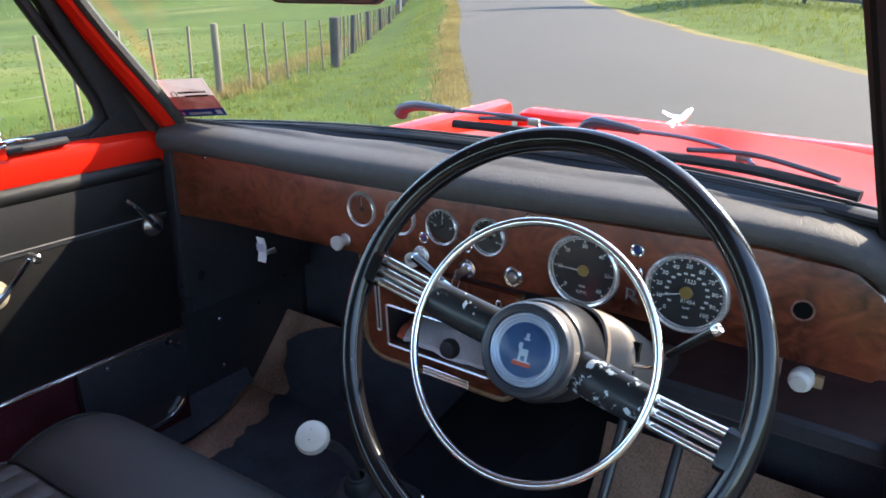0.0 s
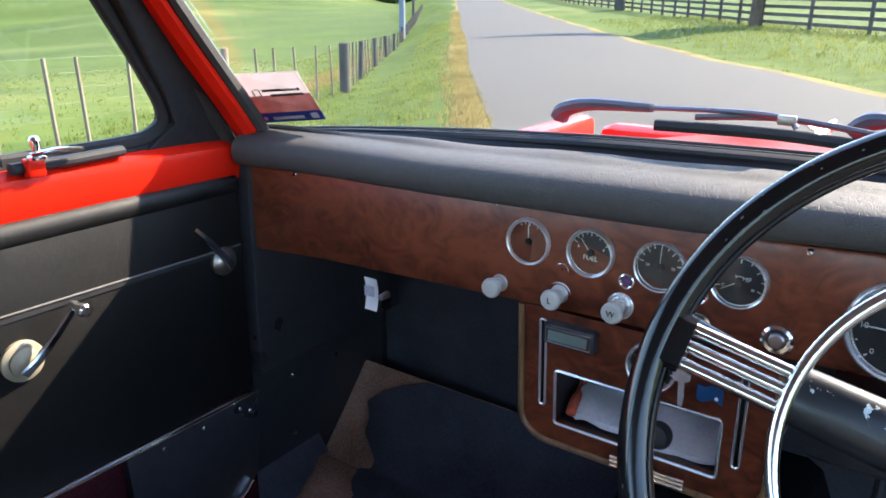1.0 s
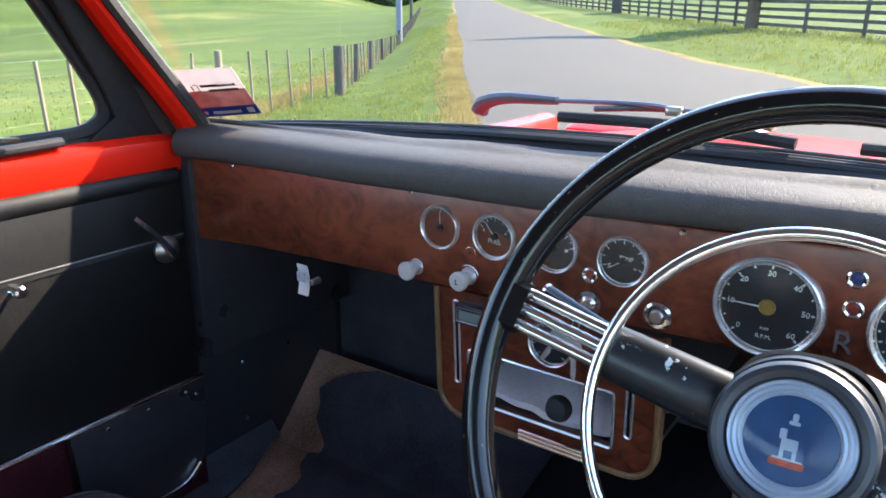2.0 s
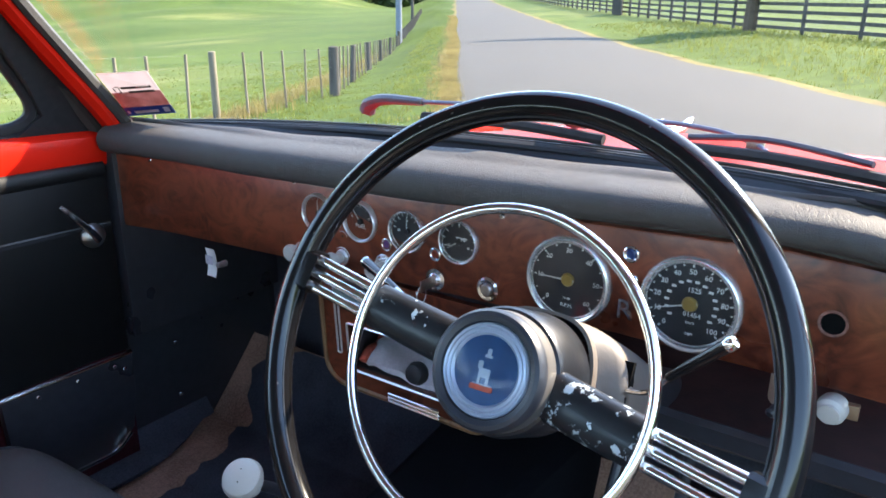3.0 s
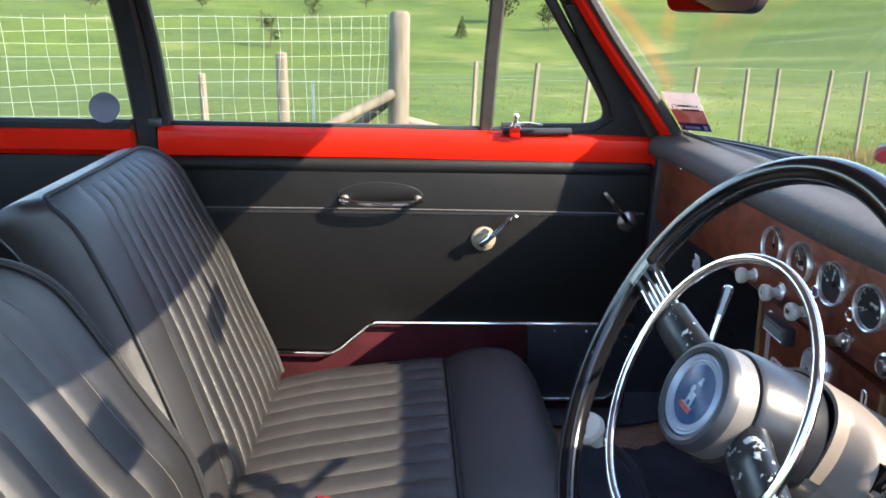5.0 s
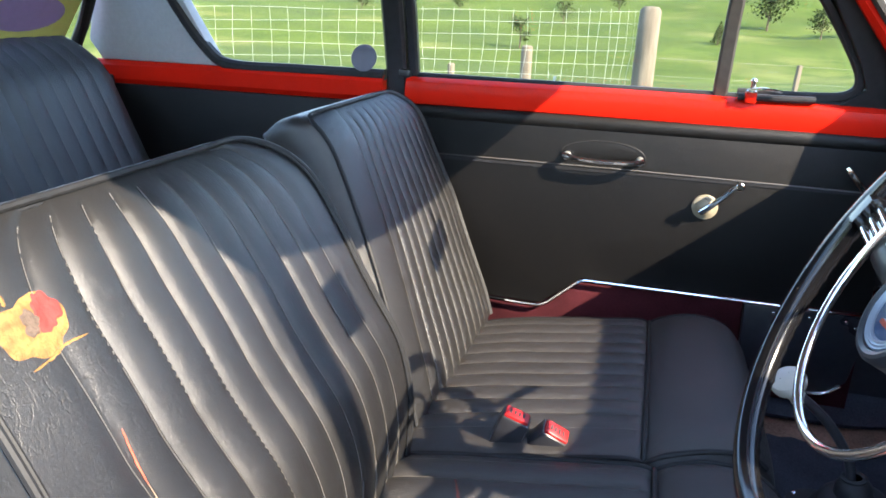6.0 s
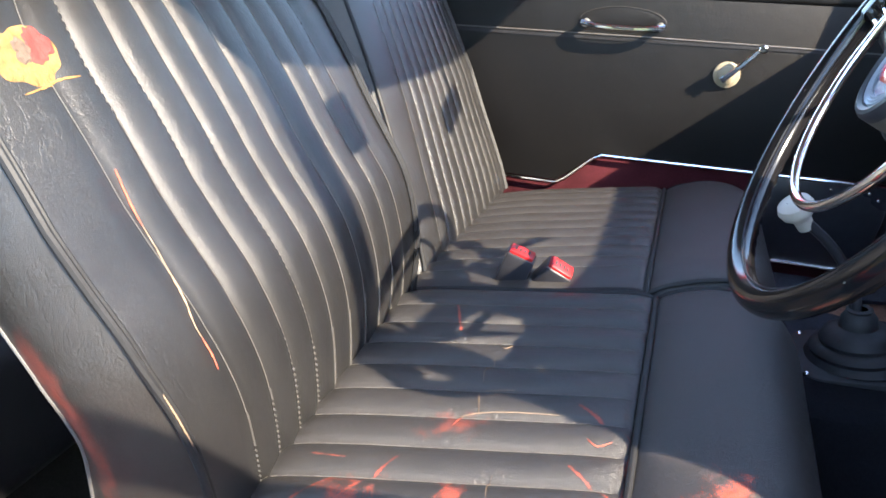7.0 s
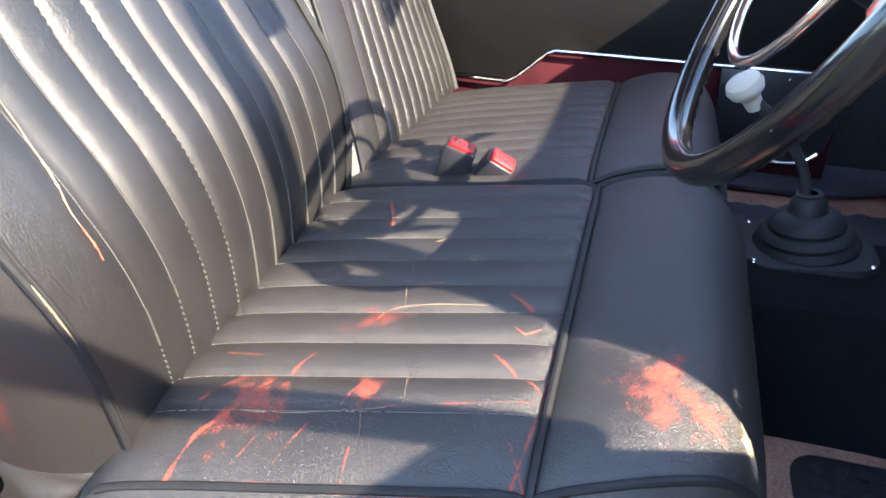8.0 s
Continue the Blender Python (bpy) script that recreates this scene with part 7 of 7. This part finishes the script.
def ground_z(x, y):
    s, r = sr(x, y)
    dist = math.hypot(x, y)
    low = -0.018 * max(0.0, min(s, 40) - 3) + 0.020 * max(0.0, min(s, 150) - 40)
    w = ease((r + 1) / 2)
    z = low * (1 - w) + road_z(s) * w - 0.28 * ease((1 - r) / 2) - 0.22 * ease((-1 - r) / 3)
    left = max(0.0, -r - 2.5)
    z -= 4.5 * min(1.0, max(0, (left - 4) / 55)) ** 1.2
    z += 34 * min(1.0, max(0, (dist - 95) / 330)) ** 1.25 * ease((abs(r - 5) - 14) / 40)
    right = r - 7.0 - 0.026 * max(0, s)
    z += 0.22 * ease((right - 1.2) / 5) - 0.20 * math.exp(-((right - 0.9) / 0.6) ** 2)
    far = min(1, max(0, dist - 35) / 60) * min(1, max(0, (abs(r - 4 - 0.02 * s) - 12) / 30))
    z += far * (2.2 * noise.noise((x * 0.016, y * 0.016, 3.1)) + 0.8 * noise.noise((x * 0.05, y * 0.05, 7.7)))
    return z


def meadow():
    m = mat("meadow", (0.046, 0.074, 0.010), 0.95, vary=0.35, scale=1.6, big=0.07, second=(0.078, 0.110, 0.019), bump=0.8, bscale=9, spec=0.1, detail=12)
    nt = m.node_tree
    nd, ln = nt.nodes, nt.links
    b = nd["Principled BSDF"]
    old = b.inputs["Base Color"].links[0].from_socket
    tc = nd.new("ShaderNodeTexCoord")
    n1 = nd.new("ShaderNodeTexNoise")
    n1.inputs["Scale"].default_value = 0.045
    n1.inputs["Detail"].default_value = 6
    ln.new(tc.outputs["Object"], n1.inputs["Vector"])
    mr = nd.new("ShaderNodeMapRange")
    mr.inputs[1].default_value, mr.inputs[2].default_value, mr.inputs[4].default_value = 0.56, 0.72, 0.6
    ln.new(n1.outputs[0], mr.inputs[0])
    mx = nd.new("ShaderNodeMix")
    mx.data_type = 'RGBA'
    ln.new(mr.outputs[0], mx.inputs[0])
    ln.new(old, mx.inputs[6])
    mx.inputs[7].default_value = (0.17, 0.17, 0.055, 1)
    # darker green patches at random
    n2 = nd.new("ShaderNodeTexNoise")
    n2.inputs["Scale"].default_value, n2.inputs["Detail"].default_value = 0.16, 8
    ln.new(tc.outputs["Object"], n2.inputs["Vector"])
    dark_share = nd.new("ShaderNodeMapRange")
    dark_share.inputs[1].default_value, dark_share.inputs[2].default_value, dark_share.inputs[4].default_value = 0.54, 0.66, 0.6
    ln.new(n2.outputs[0], dark_share.inputs[0])
    my = nd.new("ShaderNodeMix")
    my.data_type = 'RGBA'
    ln.new(dark_share.outputs[0], my.inputs[0])
    ln.new(mx.outputs[2], my.inputs[6])
    my.inputs[7].default_value = (0.030, 0.060, 0.008, 1)
    ln.new(my.outputs[2], b.inputs["Base Color"])
    return m


M_GRASS = meadow()
M_ROAD = mat("asphalt", (0.058, 0.052, 0.045), 0.9, vary=0.2, scale=60, big=0.5, bump=0.6, bscale=150, spec=0.2)
M_DRY = mat("dry_verge", (0.17, 0.105, 0.042), 0.95, vary=0.5, scale=6, big=0.8, second=(0.20, 0.17, 0.055), bump=0.8, bscale=30, spec=0.1)
M_POST = mat("weathered_post", (0.155, 0.130, 0.095), 0.9, vary=0.35, scale=18, big=5, bump=0.8, bscale=60, stretch=(1, 1, 0.15), spec=0.15)
M_DARKPOST = mat("dark_post", (0.075, 0.068, 0.060), 0.9, vary=0.4, scale=18, big=5, bump=0.8, bscale=60, stretch=(1, 1, 0.15), spec=0.15)
M_WIRE = mat("galvanised_wire", (0.16, 0.16, 0.15), 0.5, 0.6, vary=0.1)
M_NET = mat("pale_netting", (0.34, 0.36, 0.30), 0.6, vary=0.1)
M_LEAF = mat("dark_foliage", (0.030, 0.050, 0.016), 0.85, vary=0.5, scale=3, big=0.6, second=(0.065, 0.09, 0.028), spec=0.15)
M_BARK = mat("bark", (0.10, 0.075, 0.055), 0.95, vary=0.4, scale=20, bump=0.8, bscale=40, spec=0.1)
M_BLADE = mat("grass_blades", (0.135, 0.185, 0.038), 0.9, vary=0.4, scale=2.5, big=0.4, second=(0.22, 0.225, 0.065), spec=0.15)
M_STRAW = mat("dry_stalks", (0.22, 0.175, 0.072), 0.9, vary=0.4, scale=4, big=0.5, spec=0.15)

for m_ in (M_BLADE, M_STRAW):
    # thin blades glow through from behind
    nt_ = m_.node_tree
    tl = nt_.nodes.new("ShaderNodeBsdfTranslucent")
    mix_ = nt_.nodes.new("ShaderNodeMixShader")
    mix_.inputs[0].default_value = 0.5
    b_ = nt_.nodes["Principled BSDF"]
    nt_.links.new(b_.inputs["Base Color"].links[0].from_socket, tl.inputs[0])
    nt_.links.new(b_.outputs[0], mix_.inputs[1])
    nt_.links.new(tl.outputs[0], mix_.inputs[2])
    nt_.links.new(mix_.outputs[0], nt_.nodes["Material Output"].inputs[0])

n = 330
bm = bmesh.new()
rows = []
for i in range(n + 1):
    a = 2 * i / n - 1
    x = math.copysign(abs(a) ** 3.0, a) * 1600
    row = []
    for j in range(n + 1):
        b = 2 * j / n - 1
        y = math.copysign(abs(b) ** 3.0, b) * 1600
        row.append(bm.verts.new((x, y, ground_z(x, y))))
    rows.append(row)
for i in range(n):
    for j in range(n):
        bm.faces.new((rows[i][j], rows[i + 1][j], rows[i + 1][j + 1], rows[i][j + 1]))
tagged(linked("ground", bm, M_GRASS), "rolling green pasture", "ground", kind="structure")


def strip(s0, s1, r0, r1, lift, crown=0.0):
    def f(u, v):
        s = s0 + (s1 - s0) * v
        a, b = r0(s), r1(s)
        r = a + (b - a) * u
        p = ROAD_D * s + ROAD_N * r
        base = road_z(s) if crown else ground_z(p.x, p.y)
        return (p.x, p.y, base + (lift(u) if callable(lift) else lift) + crown * math.sin(math.pi * u))
    return f


edge_l = lambda s: 0.76 + 0.031 * s + 0.05 * math.sin(s * 0.30)
edge_r = lambda s: 6.50 + 0.026 * s + 0.10 * math.sin(s * 0.9 + 1)
tagged(linked("road", sheet(strip(-30, 150, edge_l, edge_r, 0.040, 0.05), 10, 260), M_ROAD), "sunlit grey asphalt country road", "road", kind="structure")
tagged(linked("verge", sheet(strip(-30, 150, lambda s: edge_l(s) - 0.42 - 0.12 * math.sin(s * 0.35), lambda s: edge_l(s) + 0.06, lambda u: -0.02 + 0.060 * u), 6, 260), M_DRY), "dry yellowed road verge", "verge", kind="structure")
tagged(linked("verge", sheet(strip(-30, 150, lambda s: edge_r(s) - 0.06, lambda s: edge_r(s) + 0.40, 0.034), 3, 200), M_DRY), "dry yellowed road verge", "verge", kind="structure")


def fence_post(x, y, top, r, material, square=False, lean=(0, 0), label="grey weathered fence batten", group="roadside fence battens"):
    z0 = ground_z(x, y) - 0.1
    p = thing("fence_post", label, "fence post", (x, y, z0), group)
    if square:
        b = sweep([(x, y, z0), (x + lean[0] * 0.5, y + lean[1] * 0.5, (z0 + top) / 2), (x + lean[0], y + lean[1], top)], rect_section(2 * r, 2 * r * 0.7, r * 0.2), up=(0.8, 0.6, 0))
    else:
        b = lathe([(0, 0), (r * 1.03, 0), (r, (top - z0) * 0.6), (r * 0.97, top - z0 - r * 0.2), (r * 0.7, top - z0), (0, top - z0 + r * 0.1)], 14, (x, y, z0), (lean[0], lean[1], top - z0))
    part("stake", b, material, p)


rnd = random.Random(5)
BATTENS = [(-6.73, 1.24), (-6.92, 1.86), (-7.10, 2.45), (-7.27, 3.00), (-7.51, 3.78), (-7.74, 4.52), (-7.86, 4.94), (-8.08, 5.66), (-8.27, 6.28), (-8.48, 6.95), (-8.89, 8.37), (-9.02, 8.86), (-9.18, 9.47), (-9.35, 10.12), (-9.50, 10.69)]
for k, (x, y) in enumerate(BATTENS):
    fence_post(x, y, 0.70 - 0.026 * y, 0.024, M_POST, True, (rnd.uniform(-0.03, 0.03), rnd.uniform(-0.06, 0.06)))
fence_post(-8.68, 7.59, 0.53, 0.055, M_POST, label="round grey fence post", group="roadside fence posts")
fence_post(-9.63, 11.17, 0.45, 0.10, M_DARKPOST, label="thick dark strainer post", group="roadside fence posts")
for k in range(26):
    f = k / 25
    x, y = -9.9 - 13.2 * f ** 1.15, 11.5 + 18.6 * f ** 1.15
    fence_post(x, y, 0.42 - 0.55 * f, 0.06 if k % 5 == 4 else 0.026, M_DARKPOST if k % 5 == 4 else M_POST, k % 5 != 4, (rnd.uniform(-0.03, 0.03), rnd.uniform(-0.05, 0.05)),
               "grey post of the roadside fence", "roadside fence posts")
for k in range(20):
    f = k / 19
    x, y = -23.2 - 24 * f, 30.3 + 34 * f
    fence_post(x, y, ground_z(x, y) + 1.0, 0.07, M_DARKPOST, False, (0, 0), "grey post of the roadside fence", "roadside fence posts")
wire = thing("fence_wire", "thin galvanised fence wires", "fence wire", (-8, 6, 0.3), "fence wires")
for d in (0.04, 0.20, 0.36, 0.52, 0.68):
    pts = [(-6.45, 0.5, 0.72 - d), (-7.14, 2.57, 0.66 - d), (-7.84, 4.88, 0.61 - d), (-8.68, 7.59, 0.51 - d), (-9.63, 11.17, 0.42 - d), (-13.42, 16.42, 0.20 - d), (-16.66, 20.9, 0.02 - d), (-23.9, 30.9, -0.2 - d)]
    part("strand", tube(pts, 0.0009, 5), M_WIRE, wire)

# strainer with braces, and the netting beside it
brace = thing("strainer_post", "thick pale strainer post with two slanting braces", "fence post", (-6.43, 0.5, -0.1))
part("post", lathe([(0, 0), (0.105, 0), (0.098, 0.9), (0.095, 1.28), (0.07, 1.315), (0, 1.32)], 20, (-6.43, 0.50, -0.19), (0.0, 0.01, 1)), M_POST, brace, "round pale post")
part("brace", rod((-6.38, 0.46, 0.38), (-5.95, -0.75, -0.2), 0.050, 0.055, 12), M_POST, brace, "slanting brace")
part("brace", rod((-6.46, 0.55, 0.12), (-6.90, 1.75, -0.25), 0.045, 0.05, 12), M_POST, brace, "slanting brace")
part("brace", rod((-6.50, 0.42, 0.30), (-7.30, -0.30, -0.35), 0.045, 0.05, 12), M_DARKPOST, brace, "slanting brace")
for x, y, top, r in ((-6.34, -0.58, 0.74, 0.055), (-6.19, -1.28, 0.55, 0.035)):
    fence_post(x, y, top, r, M_POST, label="pale fence post behind the netting", group="posts behind the netting")
peg = thing("marker_peg", "slim white marker peg", "peg", (-6.8, -0.4, -0.3))
part("peg", rod((-6.9, -0.37, -0.3), (-6.9, -0.37, 0.42), 0.014, seg=8), M_NET, peg)
net = thing("wire_netting", "pale wire netting panel beside the strainer", "netting", (-6.0, -1.1, 0.0))
rn = random.Random(9)
nx = lambda f: (-6.43 + 0.95 * f, 0.42 - 4.4 * f)
for k in range(34):
    f = (k / 33) ** 1.35
    x, y = nx(f)
    w = rn.uniform(-0.03, 0.03)
    part("upright_wire", tube(smooth_path([(x, y, -0.05), (x + w, y + rn.uniform(-0.03, 0.03), 0.4), (x, y + rn.uniform(-0.02, 0.02), 0.75), (x, y, 1.10 - 0.10 * f)], 3), 0.0016, 5), M_NET, net)
for k in range(9):
    z = 0.02 + 1.06 * (k / 8) ** 0.85
    part("cross_wire", tube(smooth_path([(*nx(f), z - (0.10 * f) * k / 8 + rn.uniform(-0.015, 0.015)) for f in (0, 0.2, 0.4, 0.6, 0.8, 1.0)], 4), 0.0016, 5), M_NET, net)

# rail fence across the road
def rail_fence(pts, hgt, rails):
    fn = thing("rail_fence", "dark brown post and rail fence across the road", "fence", (*pts[0], ground_z(*pts[0])))
    run = []
    for (x0, y0), (x1, y1) in zip(pts, pts[1:]):
        k = max(1, int(math.hypot(x1 - x0, y1 - y0) / 2.4))
        run += [(x0 + (x1 - x0) * i / k, y0 + (y1 - y0) * i / k) for i in range(k)]
    run.append(pts[-1])
    for x, y in run:
        part("post", box(x - 0.07, y - 0.07, ground_z(x, y) - 0.2, x + 0.07, y + 0.07, ground_z(x, y) + hgt, 0.01), M_DARKPOST, fn)
    for (x0, y0), (x1, y1) in zip(run, run[1:]):
        for q in range(rails):
            h = 0.22 + (hgt - 0.32) * q / (rails - 1)
            part("rail", sweep([(x0, y0, ground_z(x0, y0) + h), (x1, y1, ground_z(x1, y1) + h)], rect_section(0.04, 0.13)), M_DARKPOST, fn)


rail_fence([tuple((ROAD_D * s + ROAD_N * r).xy) for s, r in ((8, 15.6), (26.5, 15.6), (33, 14.6), (57, 14.7), (79, 14.6), (120, 15.5))], 1.55, 5)
# close-boarded pen in the rail fence
pen = thing("boarded_pen", "dark close-boarded stock pen panel in the fence", "pen", tuple(ROAD_D * 57 + ROAD_N * 14.2))
for k in range(9):
    p = ROAD_D * (55.4 + 0.32 * k) + ROAD_N * (14.2 + 0.02 * k)
    g = ground_z(p.x, p.y)
    part("board", box(p.x - 0.13, p.y - 0.10, g - 0.1, p.x + 0.13, p.y + 0.10, g + 1.9 + 0.05 * (k % 2), 0.01), M_DARKPOST, pen)

pole = thing("power_pole", "tall grey concrete power pole", "pole", (-23.9, 31.2, -1))
part("shaft", lathe([(0, 0), (0.17, 0), (0.12, 9.5), (0, 9.5)], 14, (-23.9, 31.2, ground_z(-23.9, 31.2) - 0.2), (0, 0, 1)), mat("pole_concrete", (0.15, 0.17, 0.20), 0.9, vary=0.15, scale=8, bump=0.2), pole)
part("crossarm", box(-24.9, 31.13, 7.6, -22.9, 31.27, 7.75, 0.01), M_DARKPOST, pole, "timber crossarm")
pole2 = thing("power_pole", "distant grey power pole", "pole", (-42, 56, -1))
part("shaft", lathe([(0, 0), (0.15, 0), (0.11, 9), (0, 9)], 12, (-42, 56, ground_z(-42, 56) - 0.2), (0, 0, 1)), M_DARKPOST, pole2)


# ---- trees ----
def tree(x, y, h, w, seed, conifer=False, n_leaf=900, trunk_h=0.25):
    r = random.Random(seed)
    z0 = ground_z(x, y)
    t = thing("tree", "dark green conifer in the pasture" if conifer else "broad dark green tree in the pasture", "tree", (x, y, z0), "pasture trees")
    tb = lathe([(0, -0.3), (h * 0.030, -0.3), (h * 0.022, h * 0.3), (h * 0.012, h * 0.7), (0, h * 0.92)], 8, (x, y, z0), (0.02, 0.01, 1))
    limbs = []
    for k in range(9):
        a = r.uniform(0, 6.28)
        zz = h * (trunk_h + (0.85 - trunk_h) * k / 8)
        ln_ = w * 0.5 * (1 - k / 9.5 if conifer else math.sin(math.pi * (0.25 + 0.6 * k / 9)))
        tip = Vector((x + math.cos(a) * ln_, y + math.sin(a) * ln_, z0 + zz + ln_ * (0.1 if conifer else 0.45)))
        tube([(x, y, z0 + zz * 0.92), tip], h * 0.007, 5, bm=tb)
        limbs.append(tip)
    part("trunk", tb, M_BARK, t)
    cb = bmesh.new()
    for k in range(n_leaf):
        if conifer:
            f = r.random() ** 0.7
            zz = trunk_h * 0.5 + (1 - trunk_h * 0.5) * (1 - f)
            rad = w * 0.5 * f * (0.55 + 0.55 * r.random())
            a = r.uniform(0, 6.28)
            p = Vector((x + math.cos(a) * rad, y + math.sin(a) * rad, z0 + h * zz - rad * 0.15))
        else:
            c = limbs[r.randrange(len(limbs))] if r.random() < 0.75 else Vector((x, y, z0 + h * r.uniform(0.5, 0.9)))
            p = c + Vector((r.gauss(0, w * 0.14), r.gauss(0, w * 0.14), r.gauss(0, h * 0.08)))
        s = (w + h) * 0.5 * r.uniform(0.022, 0.05)
        m = Matrix.Translation(p) @ Euler((r.uniform(-1.2, 1.2), r.uniform(-1.2, 1.2), r.uniform(0, 6.28))).to_matrix().to_4x4()
        vs = [cb.verts.new(m @ Vector(q)) for q in ((-s, -s * 0.5, 0), (s, -s * 0.6, s * 0.2), (s * 0.7, s * 0.7, 0), (-s * 0.6, s * 0.8, s * 0.3))]
        cb.faces.new(vs)
    part("crown", cb, M_LEAF, t, smooth=False)


for k, (x, y, h, w, con) in enumerate(((-142, -17, 6.5, 4.0, False), (-107, -18.6, 7.0, 3.6, False), (-125, 9.3, 5.5, 3.2, True), (-166, -8.5, 6.0, 4.5, False), (-150, 19, 11.0, 9.0, False), (-123, 9.0, 5.0, 3.2, True),
                                       (-138, 26, 7.5, 5.5, False), (-140, 31, 8.5, 7.0, False), (-158, -41, 5.0, 4.0, False), (-162, -65, 5.0, 4.0, False), (-150, -60, 5, 5, False), (-212, 49, 11, 9.0, False), (-222, 60, 10, 10.0, False), (-258, -6, 9, 7, False),
                                       (-190, 48, 9, 9, False), (-200, 66, 10, 10, False), (-205, 75, 9, 11, False), (-215, 90, 10, 12, False), (-225, 20, 9, 9, False), (-235, 5, 9, 11, False))):
    tree(x, y, h * 0.62, w * 0.66, 40 + k, con, 700 if h > 7 else 450)
# tall slim tree by the rail fence that shades the verge and the road
tree(-7.83, 35.22, 9.6, 3.4, 90, True, 1500, 0.40)
hedge = bmesh.new()
rh = random.Random(3)
for k in range(5200):
    f = rh.random()
    x, y = -255 + 150 * f + rh.gauss(0, 4), 120 + 130 * f + rh.gauss(0, 4)
    z = ground_z(x, y) + abs(rh.gauss(0, 3.2)) * (0.6 + 0.5 * math.sin(f * 31))
    s = rh.uniform(0.5, 1.2)
    m = Matrix.Translation((x, y, z)) @ Euler((rh.uniform(-1.2, 1.2), rh.uniform(-1.2, 1.2), rh.uniform(0, 6.28))).to_matrix().to_4x4()
    hedge.faces.new([hedge.verts.new(m @ Vector(q)) for q in ((-s, -s, 0), (s, -s, 0.2), (s, s, 0), (-s, s, 0.2))])
tagged(linked("far_hedge", hedge, M_LEAF, smooth=False), "far dark hedgerow on the hillside", "hedge", kind="stuff")

# ---- grass ----
def tufts(name, count, place, size, material, label, seed):
    r = random.Random(seed)
    V, F = [], []
    for k in range(count):
        x, y = place(r)
        z = ground_z(x, y) + 0.02
        for b in range(4):
            a = r.uniform(0, 6.28)
            h = size * r.uniform(0.5, 1.3)
            lx, ly = math.cos(a) * h * 0.45, math.sin(a) * h * 0.45
            w = 0.006 + size * 0.02
            ox, oy = r.uniform(-0.05, 0.05), r.uniform(-0.05, 0.05)
            i = len(V)
            V += [(x + ox - w * math.sin(a), y + oy + w * math.cos(a), z - 0.02), (x + ox + w * math.sin(a), y + oy - w * math.cos(a), z - 0.02), (x + ox + lx, y + oy + ly, z + h)]
            F.append((i, i + 1, i + 2))
    me = bpy.data.meshes.new(name)
    me.from_pydata(V, [], F)
    me.materials.append(material)
    tagged(new(name, me), label, "grass", kind="stuff")


def verge_place(r):
    s = -4 + 44 * r.random() ** 1.3
    q = r.uniform(-4.6, 0.10 + 0.03 * s)
    p = ROAD_D * s + ROAD_N * q
    return p.x, p.y


def fence_place(r):
    f = r.random()
    if f < 0.45:
        g = r.random()
        return -6.5 - 2.2 * g + r.gauss(0, 0.18), 0.5 + 7.2 * g + r.gauss(0, 0.18)
    g = r.random() ** 1.2
    return -8.7 - 14 * g + r.gauss(0, 0.25), 7.7 + 22 * g + r.gauss(0, 0.25)


def field_place(r):
    g = r.random()
    return -6.5 - 22 * r.random() ** 1.6, -4 + 26 * g


def bank_place(r):
    s = 4 + 40 * r.random()
    p = ROAD_D * s + ROAD_N * r.uniform(7.5 + 0.026 * s, 17)
    return p.x, p.y


tufts("verge_grass", 9000, verge_place, 0.055, M_BLADE, "short green roadside grass", 1)
def edge_place(r):
    s = -2 + 60 * r.random() ** 1.5
    q = edge_l(s) + 0.03 - abs(r.gauss(0, 0.24))
    p = ROAD_D * s + ROAD_N * q
    return p.x, p.y


tufts("verge_stalks", 9000, edge_place, 0.045, M_STRAW, "short dry grass along the road edge", 6)
tufts("fence_grass", 2600, fence_place, 0.13, M_STRAW, "long dry grass along the fence", 2)
tufts("field_grass", 6000, field_place, 0.035, M_BLADE, "short pasture grass", 3)
tufts("bank_grass", 5000, bank_place, 0.12, M_BLADE, "rough green bank grass", 4)
